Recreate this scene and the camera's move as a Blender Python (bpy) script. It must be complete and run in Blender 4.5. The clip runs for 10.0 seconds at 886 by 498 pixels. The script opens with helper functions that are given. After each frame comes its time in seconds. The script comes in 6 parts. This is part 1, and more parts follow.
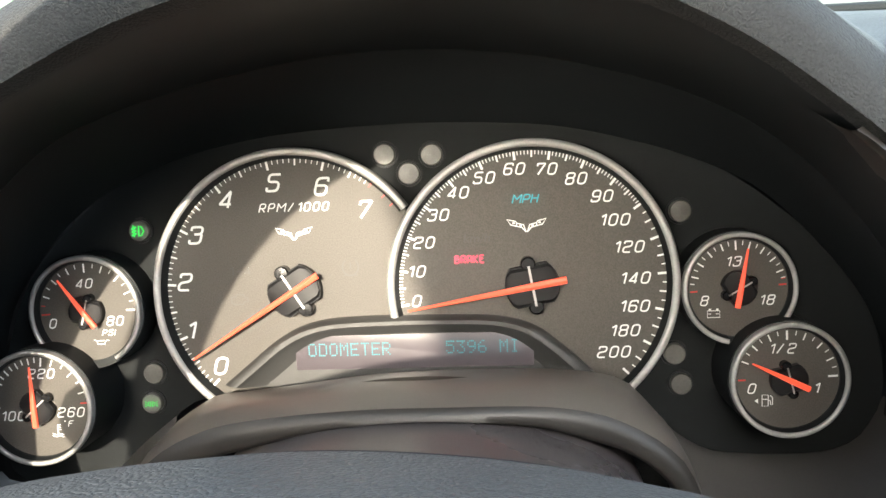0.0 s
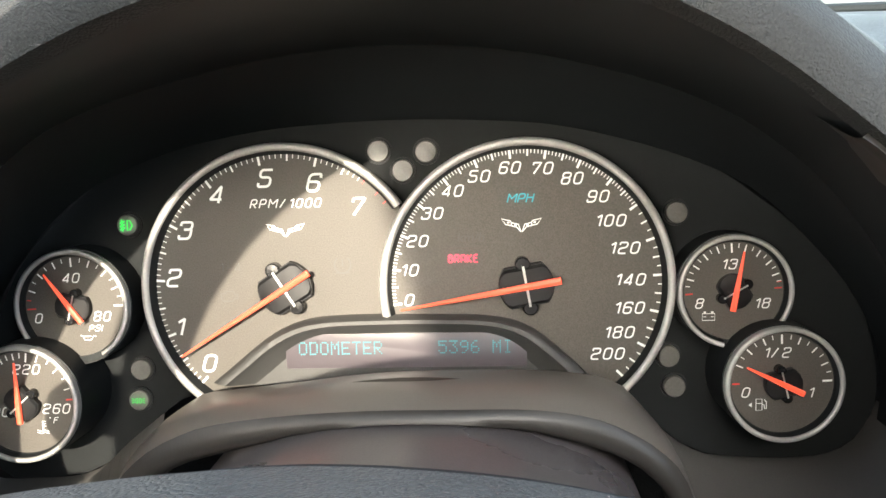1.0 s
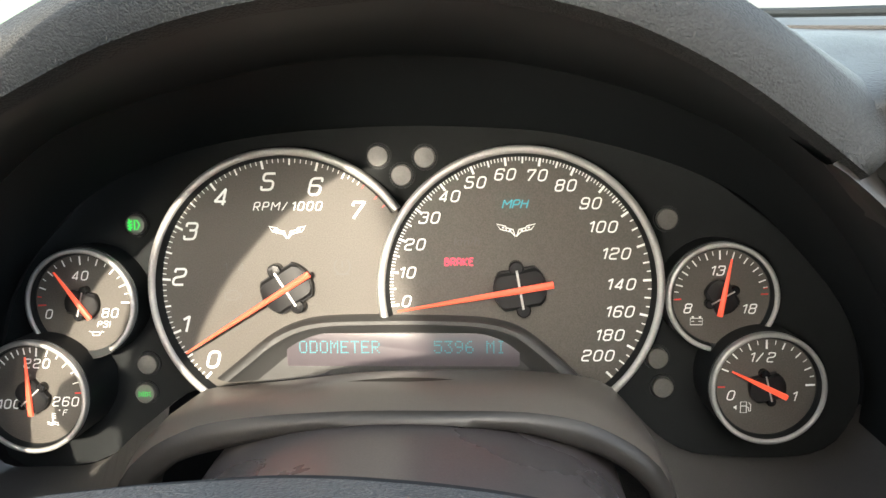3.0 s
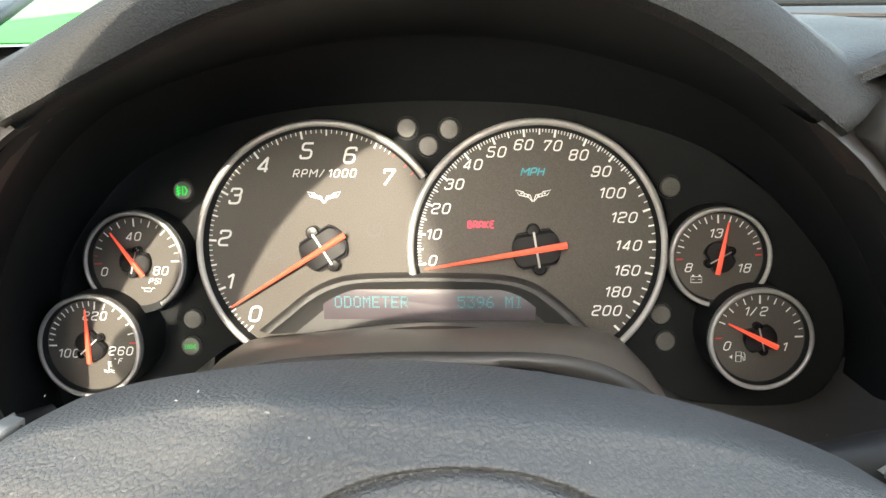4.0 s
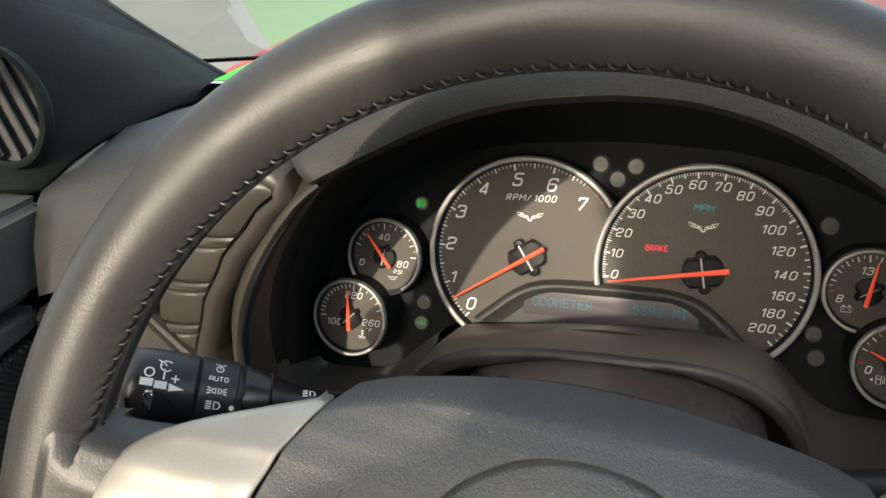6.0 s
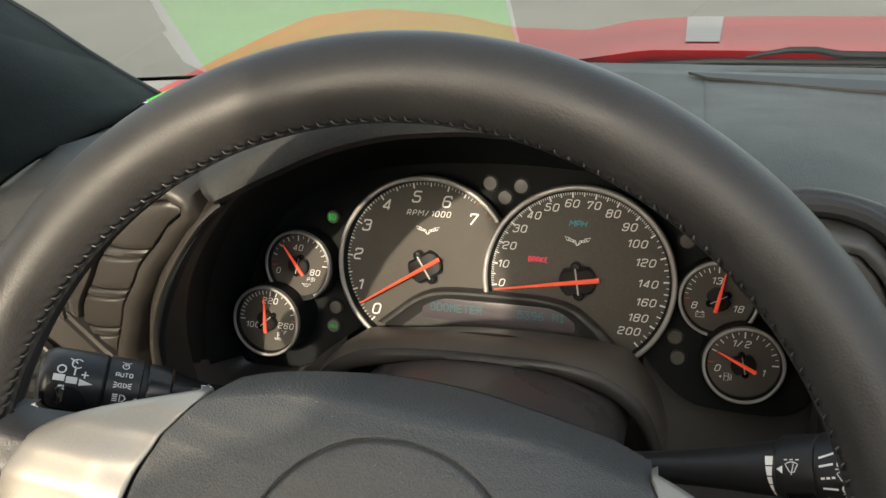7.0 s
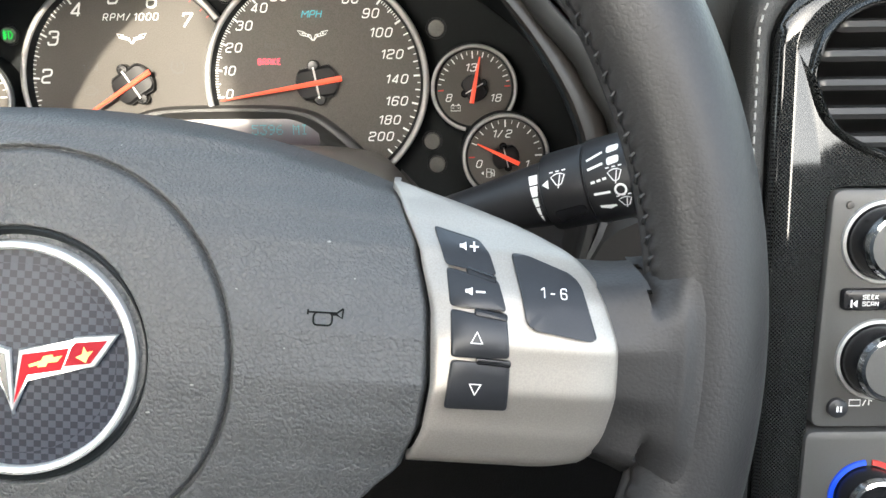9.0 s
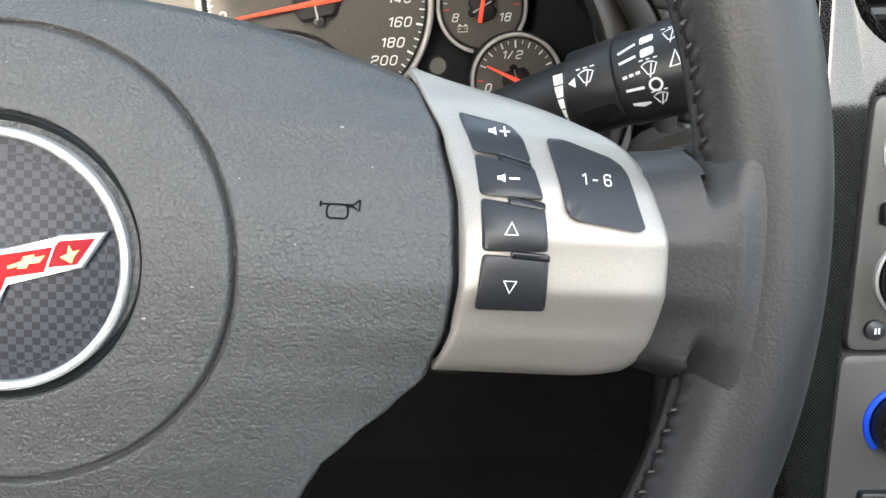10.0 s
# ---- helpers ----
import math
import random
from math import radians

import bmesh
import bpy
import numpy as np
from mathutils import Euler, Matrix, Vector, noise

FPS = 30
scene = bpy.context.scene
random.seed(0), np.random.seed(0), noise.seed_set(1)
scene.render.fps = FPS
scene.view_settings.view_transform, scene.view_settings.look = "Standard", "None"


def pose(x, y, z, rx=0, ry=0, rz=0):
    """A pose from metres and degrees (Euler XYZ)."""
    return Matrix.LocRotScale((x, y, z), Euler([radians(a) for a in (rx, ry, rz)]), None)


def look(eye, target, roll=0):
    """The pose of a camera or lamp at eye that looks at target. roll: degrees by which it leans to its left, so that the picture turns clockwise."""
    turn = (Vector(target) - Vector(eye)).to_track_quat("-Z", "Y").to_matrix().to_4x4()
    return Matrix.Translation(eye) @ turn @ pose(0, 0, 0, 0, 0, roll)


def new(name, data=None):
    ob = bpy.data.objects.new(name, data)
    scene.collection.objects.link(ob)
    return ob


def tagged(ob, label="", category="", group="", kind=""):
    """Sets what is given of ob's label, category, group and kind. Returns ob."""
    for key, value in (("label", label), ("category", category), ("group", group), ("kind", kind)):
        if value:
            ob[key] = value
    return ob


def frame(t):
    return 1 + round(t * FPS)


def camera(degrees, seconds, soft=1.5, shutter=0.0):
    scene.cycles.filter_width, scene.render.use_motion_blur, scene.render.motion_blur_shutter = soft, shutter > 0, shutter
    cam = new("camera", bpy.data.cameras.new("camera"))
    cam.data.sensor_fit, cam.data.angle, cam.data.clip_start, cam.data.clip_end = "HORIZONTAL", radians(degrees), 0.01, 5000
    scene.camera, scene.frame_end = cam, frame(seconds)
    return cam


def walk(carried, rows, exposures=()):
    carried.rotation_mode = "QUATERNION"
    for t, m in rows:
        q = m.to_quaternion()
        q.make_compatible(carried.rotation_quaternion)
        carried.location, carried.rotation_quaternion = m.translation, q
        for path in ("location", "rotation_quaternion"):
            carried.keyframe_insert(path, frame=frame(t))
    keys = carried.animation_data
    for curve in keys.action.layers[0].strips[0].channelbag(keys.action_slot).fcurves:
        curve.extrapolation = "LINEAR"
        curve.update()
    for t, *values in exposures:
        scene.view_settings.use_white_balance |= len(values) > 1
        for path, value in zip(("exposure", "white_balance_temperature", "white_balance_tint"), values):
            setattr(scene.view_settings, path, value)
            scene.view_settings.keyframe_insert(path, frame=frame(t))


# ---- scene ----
cam = camera(55.47, 10.0)
PATH = [
    (0, (0.02716, 0.00251, 1.00159), (-0.08886, 1.87410, 0.30610), -3.018),
    (0.5, (0.02701, 0.00416, 0.99722), (-0.08142, 1.87865, 0.30836), -2.571),
    (1, (0.02534, 0.00745, 1.00269), (-0.06644, 1.87347, 0.28888), -2.027),
    (1.5, (0.03007, 0.00336, 1.00554), (-0.06196, 1.86992, 0.29316), -1.747),
    (2, (0.03305, 0.00428, 1.00961), (-0.06471, 1.86031, 0.27098), -1.612),
    (2.5, (0.02877, 0.00236, 1.01175), (-0.06893, 1.85635, 0.26798), -1.511),
    (3.8, (0.03318, -0.02021, 1.01577), (-0.09339, 1.82648, 0.25832), -1.685),
    (4, (0.01869, -0.03788, 1.01419), (-0.07650, 1.80931, 0.25337), -1.139),
    (4.2, (0.01370, -0.04611, 1.00475), (-0.09189, 1.80278, 0.24950), -1.190),
    (4.5, (-0.00537, -0.06242, 0.99413), (-0.13449, 1.78763, 0.24537), -1.402),
    (4.7, (-0.01770, -0.07700, 0.98916), (-0.23349, 1.76022, 0.22995), -1.863),
    (5, (-0.03100, -0.10035, 0.99639), (-0.43163, 1.67490, 0.16694), -2.647),
    (5.1, (-0.02964, -0.10435, 1.00293), (-0.48220, 1.64853, 0.15281), -2.986),
    (5.2, (-0.02575, -0.10636, 1.01271), (-0.53411, 1.62609, 0.15207), -3.632),
    (5.3, (-0.02002, -0.10789, 1.02336), (-0.55631, 1.61599, 0.16245), -3.840),
    (5.5, (-0.00651, -0.11020, 1.04403), (-0.57173, 1.60338, 0.18138), -4.071),
    (5.7, (0.01775, -0.10681, 1.06244), (-0.59528, 1.59315, 0.20552), -4.412),
    (6.8, (0.08718, -0.13889, 1.11311), (-0.45464, 1.58858, 0.26325), -2.862),
    (7, (0.10120, -0.14226, 1.11022), (-0.43291, 1.58548, 0.25604), -2.929),
    (7.2, (0.11543, -0.14474, 1.10147), (-0.42563, 1.58252, 0.25071), -3.836),
    (7.5, (0.12287, -0.14966, 1.09054), (-0.30697, 1.60922, 0.24109), -3.623),
    (7.8, (0.12184, -0.14081, 1.06759), (-0.12134, 1.65749, 0.22649), -1.946),
    (8, (0.12359, -0.13808, 1.05534), (-0.04699, 1.66902, 0.21552), -1.642),
    (8.5, (0.11852, -0.12687, 1.02330), (0.04357, 1.66245, 0.13296), -1.189),
    (9, (0.11508, -0.11346, 1.00650), (0.09152, 1.63277, 0.03176), -0.875),
    (9.5, (0.11682, -0.10630, 0.99374), (0.10380, 1.60946, -0.03388), -1.238),
    (10, (0.10749, -0.10282, 0.98177), (0.09399, 1.59769, -0.07089), -1.588),
]
walk(cam, [(t, look(eye, target, roll)) for t, eye, target, roll in PATH], exposures=[(0.0, 3.02, 6500, 6), (1.5, 3.14, 6500, 6), (2.1, 3.03, 6500, 6), (2.7, 3.02, 6500, 6), (4.0, 2.82, 6600, 6), (4.5, 2.72, 6600, 6), (5.0, 1.85, 6700, 6), (5.7, 1.8, 6700, 6), (7.0, 1.48, 7000, 6), (7.5, 1.65, 6600, 6), (8.5, 2.8, 6300, 6), (10.0, 2.93, 6400, 6)])

# ---- world and sun ----
SUN_WAY = Vector((0.10, 1.0, -0.44)).normalized()   # the way the sunlight travels
world = bpy.data.worlds.new("World")
scene.world = world
world.use_nodes = True
wn = world.node_tree
sky = wn.nodes.new("ShaderNodeTexSky")
sky.sky_type = "NISHITA"
sky.sun_disc = False
sky.dust_density = 3.0
sky.ozone_density = 0.4
sky.sun_elevation = math.asin(-SUN_WAY.z)
sky.sun_rotation = math.atan2(-SUN_WAY.x, -SUN_WAY.y)
haze = wn.nodes.new("ShaderNodeHueSaturation")
haze.inputs["Saturation"].default_value = 0.62     # a hazy, whitish sky
wn.links.new(sky.outputs[0], haze.inputs["Color"])
wn.links.new(haze.outputs[0], wn.nodes["Background"].inputs[0])
wn.nodes["Background"].inputs[1].default_value = 0.20
sun = bpy.data.lights.new("sun", "SUN")
sun.energy, sun.angle, sun.color = 1.6, radians(0.7), (1.0, 0.87, 0.71)
sun_ob = new("sun", sun)
sun_ob.matrix_world = look((0, 0, 3), Vector((0, 0, 3)) + SUN_WAY)


# ---- materials ----
def material(name, color, rough=0.5, metal=0.0, grain=0.0, grain_size=0.001, bump=0.0, mottle=0.0, mottle_size=0.05,
             kind="noise", coat=0.0, spec=0.5, emit=None, power=0.0, rough_var=0.0, crease=0.0):
    m = bpy.data.materials.new(name)
    m.use_nodes = True
    t = m.node_tree
    b = t.nodes["Principled BSDF"]
    b.inputs["Base Color"].default_value = (*color, 1)
    b.inputs["Roughness"].default_value = rough
    b.inputs["Metallic"].default_value = metal
    b.inputs["Coat Weight"].default_value = coat
    b.inputs["Coat Roughness"].default_value = 0.05
    b.inputs["Specular IOR Level"].default_value = spec
    if emit:
        b.inputs["Emission Color"].default_value = (*emit, 1)
        b.inputs["Emission Strength"].default_value = power
    co = t.nodes.new("ShaderNodeTexCoord")
    if mottle or grain or rough_var:
        big = t.nodes.new("ShaderNodeTexNoise")
        big.inputs["Scale"].default_value = 1 / mottle_size
        big.inputs["Detail"].default_value = 5
        t.links.new(co.outputs["Object"], big.inputs["Vector"])
        fine = t.nodes.new("ShaderNodeTexNoise")
        fine.inputs["Scale"].default_value = 1 / grain_size
        fine.inputs["Detail"].default_value = 3
        t.links.new(co.outputs["Object"], fine.inputs["Vector"])
        last = None
        for node, amount in ((big, mottle), (fine, grain)):
            if not amount:
                continue
            ramp = t.nodes.new("ShaderNodeMapRange")
            ramp.inputs[3].default_value, ramp.inputs[4].default_value = 1 - amount, 1 + amount
            ramp.inputs[1].default_value, ramp.inputs[2].default_value = 0.3, 0.7
            t.links.new(node.outputs["Fac"], ramp.inputs[0])
            mul = t.nodes.new("ShaderNodeVectorMath")
            mul.operation = "SCALE"
            if last is None:
                mul.inputs[0].default_value = color
            else:
                t.links.new(last, mul.inputs[0])
            t.links.new(ramp.outputs[0], mul.inputs["Scale"])
            last = mul.outputs[0]
        if last is not None:
            t.links.new(last, b.inputs["Base Color"])
        if rough_var:
            rr = t.nodes.new("ShaderNodeMapRange")
            rr.inputs[1].default_value, rr.inputs[2].default_value = 0.3, 0.7
            rr.inputs[3].default_value, rr.inputs[4].default_value = max(0.02, rough - rough_var), min(1, rough + rough_var)
            t.links.new(big.outputs["Fac"], rr.inputs[0])
            t.links.new(rr.outputs[0], b.inputs["Roughness"])
    if bump:
        bp = t.nodes.new("ShaderNodeBump")
        bp.inputs["Strength"].default_value = 1.0
        bp.inputs["Distance"].default_value = bump
        if kind == "hide":      # pebbled hide: cells with creases, bent by a noise
            warp = t.nodes.new("ShaderNodeTexNoise")
            warp.inputs["Scale"].default_value = 0.6 / grain_size
            warp.inputs["Detail"].default_value = 2
            t.links.new(co.outputs["Object"], warp.inputs["Vector"])
            add = t.nodes.new("ShaderNodeVectorMath")
            add.operation = "MULTIPLY_ADD"
            add.inputs[1].default_value = (grain_size * 1.3,) * 3
            t.links.new(warp.outputs["Color"], add.inputs[0])
            t.links.new(co.outputs["Object"], add.inputs[2])
            cell = t.nodes.new("ShaderNodeTexVoronoi")
            cell.feature = "F1"
            cell.inputs["Scale"].default_value = 1 / grain_size
            t.links.new(add.outputs[0], cell.inputs["Vector"])
            square = t.nodes.new("ShaderNodeMath")
            square.operation = "POWER"
            square.inputs[1].default_value = 2.0
            t.links.new(cell.outputs["Distance"], square.inputs[0])
            dome = t.nodes.new("ShaderNodeMapRange")
            dome.inputs[1].default_value, dome.inputs[2].default_value = 0.0, 0.55
            dome.inputs[3].default_value, dome.inputs[4].default_value = 1.0, 0.0
            t.links.new(square.outputs[0], dome.inputs[0])
            soft = t.nodes.new("ShaderNodeTexNoise")
            soft.inputs["Scale"].default_value = 0.9 / grain_size
            soft.inputs["Detail"].default_value = 1.5
            t.links.new(add.outputs[0], soft.inputs["Vector"])
            mr = t.nodes.new("ShaderNodeMath")
            mr.operation = "MULTIPLY_ADD"
            mr.inputs[1].default_value = 0.35
            t.links.new(dome.outputs[0], mr.inputs[2])
            t.links.new(soft.outputs["Fac"], mr.inputs[0])
            t.links.new(mr.outputs[0], bp.inputs["Height"])
            if crease:      # shade in the hide's creases is painted in, darker than its pebbles
                shade = t.nodes.new("ShaderNodeMapRange")
                shade.inputs[3].default_value, shade.inputs[4].default_value = 1 - crease, 1 + 0.25 * crease
                t.links.new(dome.outputs[0], shade.inputs[0])
                mul = t.nodes.new("ShaderNodeVectorMath")
                mul.operation = "SCALE"
                t.links.new(last, mul.inputs[0])
                t.links.new(shade.outputs[0], mul.inputs["Scale"])
                t.links.new(mul.outputs[0], b.inputs["Base Color"])
        else:
            nz = t.nodes.new("ShaderNodeTexNoise")
            nz.inputs["Scale"].default_value = 1 / grain_size
            nz.inputs["Detail"].default_value = 4
            if kind == "brushed":
                mp = t.nodes.new("ShaderNodeMapping")
                mp.inputs["Scale"].default_value = (1, 0.03, 1)
                t.links.new(co.outputs["Object"], mp.inputs[0])
                t.links.new(mp.outputs[0], nz.inputs["Vector"])
            else:
                t.links.new(co.outputs["Object"], nz.inputs["Vector"])
            t.links.new(nz.outputs["Fac"], bp.inputs["Height"])
        t.links.new(bp.outputs[0], b.inputs["Normal"])
    return m


def weave_material(name, dark, light, size, coat):
    """A woven carbon look: a checker whose cells differ in tone and gloss, under clear lacquer."""
    m = material(name, dark, 0.45, coat=coat, spec=0.06)
    t = m.node_tree
    b = t.nodes["Principled BSDF"]
    co = t.nodes.new("ShaderNodeTexCoord")
    ck = t.nodes.new("ShaderNodeTexChecker")
    ck.inputs["Scale"].default_value = 1 / size
    ck.inputs["Color1"].default_value, ck.inputs["Color2"].default_value = (*dark, 1), (*light, 1)
    off = t.nodes.new("ShaderNodeVectorMath")
    off.inputs[1].default_value = (0.00013, 0.00017, size * 0.5)
    t.links.new(co.outputs["Object"], off.inputs[0])
    t.links.new(off.outputs[0], ck.inputs["Vector"])
    t.links.new(ck.outputs["Color"], b.inputs["Base Color"])
    bp = t.nodes.new("ShaderNodeBump")
    bp.inputs["Distance"].default_value = 0.0002
    t.links.new(ck.outputs["Fac"], bp.inputs["Height"])
    t.links.new(bp.outputs[0], b.inputs["Normal"])
    return m


PAD = material("pad_vinyl", (0.080, 0.081, 0.081), 0.46, grain=0.05, grain_size=0.00090, bump=0.00021, kind="hide", mottle=0.08, rough_var=0.06, spec=0.45, crease=0.11)
RIM = material("rim_leather", (0.029, 0.0278, 0.0275), 0.46, grain=0.08, grain_size=0.0009, bump=0.000035, kind="hide", mottle=0.14, mottle_size=0.03, rough_var=0.06, crease=0.06)
DASH = material("dash_vinyl", (0.033, 0.033, 0.0315), 0.54, grain=0.06, grain_size=0.0007, bump=0.00013, kind="hide", mottle=0.10, rough_var=0.06, spec=0.42, crease=0.25)
PLASTIC = material("satin_black_plastic", (0.04, 0.04, 0.039), 0.42, grain=0.06, grain_size=0.0008, bump=0.00002, mottle=0.1, rough_var=0.05)
STALK = material("stalk_black", (0.021, 0.021, 0.022), 0.40, grain=0.06, grain_size=0.0007, bump=0.00002, mottle=0.1, rough_var=0.05)
SHROUD = material("shroud_black", (0.0115, 0.0138, 0.0150), 0.55, grain=0.08, grain_size=0.0006, bump=0.00002, mottle=0.12, spec=0.25)
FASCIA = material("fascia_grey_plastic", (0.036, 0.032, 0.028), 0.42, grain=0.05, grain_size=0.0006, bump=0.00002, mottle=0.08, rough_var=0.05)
# paler, bluer copy of the shroud black: bounced light put into the colour
LINING = material("hood_lining_lifted", (0.0150, 0.0185, 0.0205), 0.5, grain=0.08, grain_size=0.0006, bump=0.00002, mottle=0.12, spec=0.22)
# paler than the other fascia plastic: missing sky light put into the colour
FOOT = material("fascia_foot_lit", (0.115, 0.110, 0.104), 0.45, grain=0.06, grain_size=0.0007, bump=0.00003, mottle=0.10, rough_var=0.05)
FACE = material("dial_face", (0.086, 0.079, 0.070), 0.55, grain=0.20, grain_size=0.0005, mottle=0.05, spec=0.25)
PANEL = material("cluster_panel", (0.0150, 0.0168, 0.0176), 0.6, grain=0.10, grain_size=0.0004, mottle=0.1, spec=0.08)
CHROME = material("satin_ring", (0.42, 0.42, 0.41), 0.52, 0.55, grain=0.05, grain_size=0.0008, mottle=0.06, rough_var=0.05)
BRIGHT = material("bright_chrome", (0.80, 0.80, 0.80), 0.10, 1.0)
BRUSHED = material("brushed_metal", (0.43, 0.398, 0.355), 0.50, 0.75, grain=0.08, grain_size=0.0004, bump=0.000010, kind="brushed", mottle=0.04, rough_var=0.03)
# all white print has a faint glow put in, on stalks and keys too
WHITE = material("white_glow_print", (0.76, 0.76, 0.74), 0.6, emit=(1, 1, 0.95), power=0.03, spec=0.25)
RED = material("red_print", (0.65, 0.04, 0.03), 0.5)
# the needles have a faint glow put in as well
NEEDLE = material("needle_orange", (0.85, 0.10, 0.05), 0.45, emit=(1.0, 0.10, 0.05), power=0.10)
GLOSSBLACK = material("gloss_black", (0.012, 0.012, 0.013), 0.24, spec=0.45, rough_var=0.05, mottle=0.1)
BOSS = material("boss_black", (0.012, 0.012, 0.013), 0.46, spec=0.22, rough_var=0.05, mottle=0.1)
MOULD = material("moulded_black", (0.008, 0.008, 0.008), 0.8, spec=0.05, grain=0.1)
GREEN_ON = material("lamp_green", (0.02, 0.35, 0.05), 0.4, emit=(0.05, 1.0, 0.12), power=0.16)
RED_ON = material("lamp_red", (0.5, 0.03, 0.06), 0.4, emit=(1.0, 0.04, 0.10), power=0.22)
CYAN_ON = material("lamp_cyan", (0.03, 0.20, 0.23), 0.4, emit=(0.03, 0.62, 0.72), power=0.09)
TELLTALE = material("smoked_telltale", (0.1, 0.098, 0.09), 0.4, mottle=0.1, mottle_size=0.01, grain=0.1)
DISPLAY = material("display_window", (0.085, 0.074, 0.083), 0.30, rough_var=0.03, mottle=0.05)
BUTTON = material("button_rubber", (0.020, 0.021, 0.024), 0.36, grain=0.06, grain_size=0.0006, mottle=0.08, rough_var=0.05)
STITCH = material("black_thread", (0.022, 0.022, 0.022), 0.5, grain=0.2, grain_size=0.0003)
PALE_STITCH = material("pale_thread", (0.26, 0.26, 0.25), 0.7, grain=0.2, grain_size=0.0003)
CARBON = weave_material("badge_weave", (0.022, 0.024, 0.031), (0.050, 0.054, 0.068), 0.00164, 0.25)
CARBON.node_tree.nodes["Principled BSDF"].inputs["Coat Roughness"].default_value = 0.4
TRIM = weave_material("lacquered_weave", (0.003, 0.003, 0.003), (0.020, 0.021, 0.020), 0.0008, 1.0)
RADIO = material("radio_grey", (0.074, 0.073, 0.070), 0.45, grain=0.05, grain_size=0.0006, mottle=0.06, rough_var=0.05)
CARRED = material("car_red", (0.33, 0.003, 0.008), 0.35, spec=0.04, coat=0.05, mottle=0.04, mottle_size=0.3)
ASPHALT = material("pale_asphalt", (0.17, 0.165, 0.15), 0.9, grain=0.12, grain_size=0.02, mottle=0.12, mottle_size=1.5, bump=0.002)
PAPER_GREEN = material("green_paper", (0.06, 0.95, 0.02), 0.6, grain=0.03, grain_size=0.002, mottle=0.04)
PAPER_WHITE = material("white_paper", (0.85, 0.85, 0.85), 0.6, grain=0.03, grain_size=0.002, mottle=0.03)
GOLD = material("badge_gold", (0.75, 0.48, 0.12), 0.35, 0.3)
SILVER = material("badge_silver", (0.82, 0.82, 0.80), 0.30, 0.6, mottle=0.03, rough_var=0.04)
BADGE_RED = material("badge_red", (0.62, 0.010, 0.018), 0.5, spec=0.12)
BLUE_RING = material("blue_band", (0.01, 0.08, 0.75), 0.3)
FLOOR = material("carpet_black", (0.006, 0.006, 0.006), 0.9, grain=0.4, grain_size=0.002, mottle=0.2, bump=0.001)
PILLAR = material("pillar_vinyl", (0.009, 0.0115, 0.0105), 0.62, grain=0.08, grain_size=0.0014, bump=0.00012, kind="hide", mottle=0.12, rough_var=0.06, spec=0.07, crease=0.15)
# made pale for sky light that does not reach the arch
COWL = material("cowl_plastic_lit", (0.150, 0.136, 0.122), 0.38, grain=0.05, grain_size=0.0006, bump=0.00002, mottle=0.10, rough_var=0.06)
LOUVRE = material("louvre_black", (0.018, 0.018, 0.018), 0.33, grain=0.08, grain_size=0.0006, mottle=0.1, rough_var=0.05)
DARK = material("dark_void_plastic", (0.012, 0.012, 0.013), 0.6, mottle=0.15, grain=0.1)
MESH = material("speaker_cloth", (0.050, 0.056, 0.053), 0.55, grain=0.3, grain_size=0.0012, mottle=0.1)
DOOR = material("door_vinyl", (0.070, 0.078, 0.074), 0.5, grain=0.06, grain_size=0.0012, bump=0.00016, kind="hide", mottle=0.1, rough_var=0.06, crease=0.15)


def ribbed(m, pitch, depth):
    """Fine parallel ribs across a cloth."""
    t = m.node_tree
    co, wv, bp = t.nodes.new("ShaderNodeTexCoord"), t.nodes.new("ShaderNodeTexWave"), t.nodes.new("ShaderNodeBump")
    wv.bands_direction = "DIAGONAL"
    wv.inputs["Scale"].default_value = 0.314 / pitch
    bp.inputs["Distance"].default_value = depth
    t.links.new(co.outputs["Object"], wv.inputs["Vector"])
    t.links.new(wv.outputs["Fac"], bp.inputs["Height"])
    t.links.new(bp.outputs[0], t.nodes["Principled BSDF"].inputs["Normal"])
    return m


MESH = ribbed(MESH, 0.0022, 0.0016)


def glass_material():
    m = bpy.data.materials.new("windscreen_glass")
    m.use_nodes = True
    t = m.node_tree
    t.nodes.remove(t.nodes["Principled BSDF"])
    out = t.nodes["Material Output"]
    tr = t.nodes.new("ShaderNodeBsdfTransparent")
    tr.inputs[0].default_value = (0.86, 0.90, 0.87, 1)
    gl = t.nodes.new("ShaderNodeBsdfGlossy")
    gl.inputs["Roughness"].default_value = 0.02
    fr = t.nodes.new("ShaderNodeFresnel")
    fr.inputs[0].default_value = 1.62
    mix = t.nodes.new("ShaderNodeMixShader")
    t.links.new(fr.outputs[0], mix.inputs[0])
    t.links.new(tr.outputs[0], mix.inputs[1])
    t.links.new(gl.outputs[0], mix.inputs[2])
    t.links.new(mix.outputs[0], out.inputs["Surface"])
    return m


GLASS = glass_material()


# ---- shape helpers ----
def part(name, bm, mat, parent=None, label="", smooth=0.6):
    """Links a bmesh as one mesh object under a thing or a part."""
    bm.normal_update()
    for f in bm.faces:
        f.smooth = True
    for e in bm.edges:
        e.smooth = not (len(e.link_faces) == 2 and e.calc_face_angle(0) > smooth)
    me = bpy.data.meshes.new(name)
    bm.to_mesh(me)
    bm.free()
    me.materials.append(mat)
    ob = new(name, me)
    ob.parent = parent
    if label:
        ob["label"] = label
    return ob


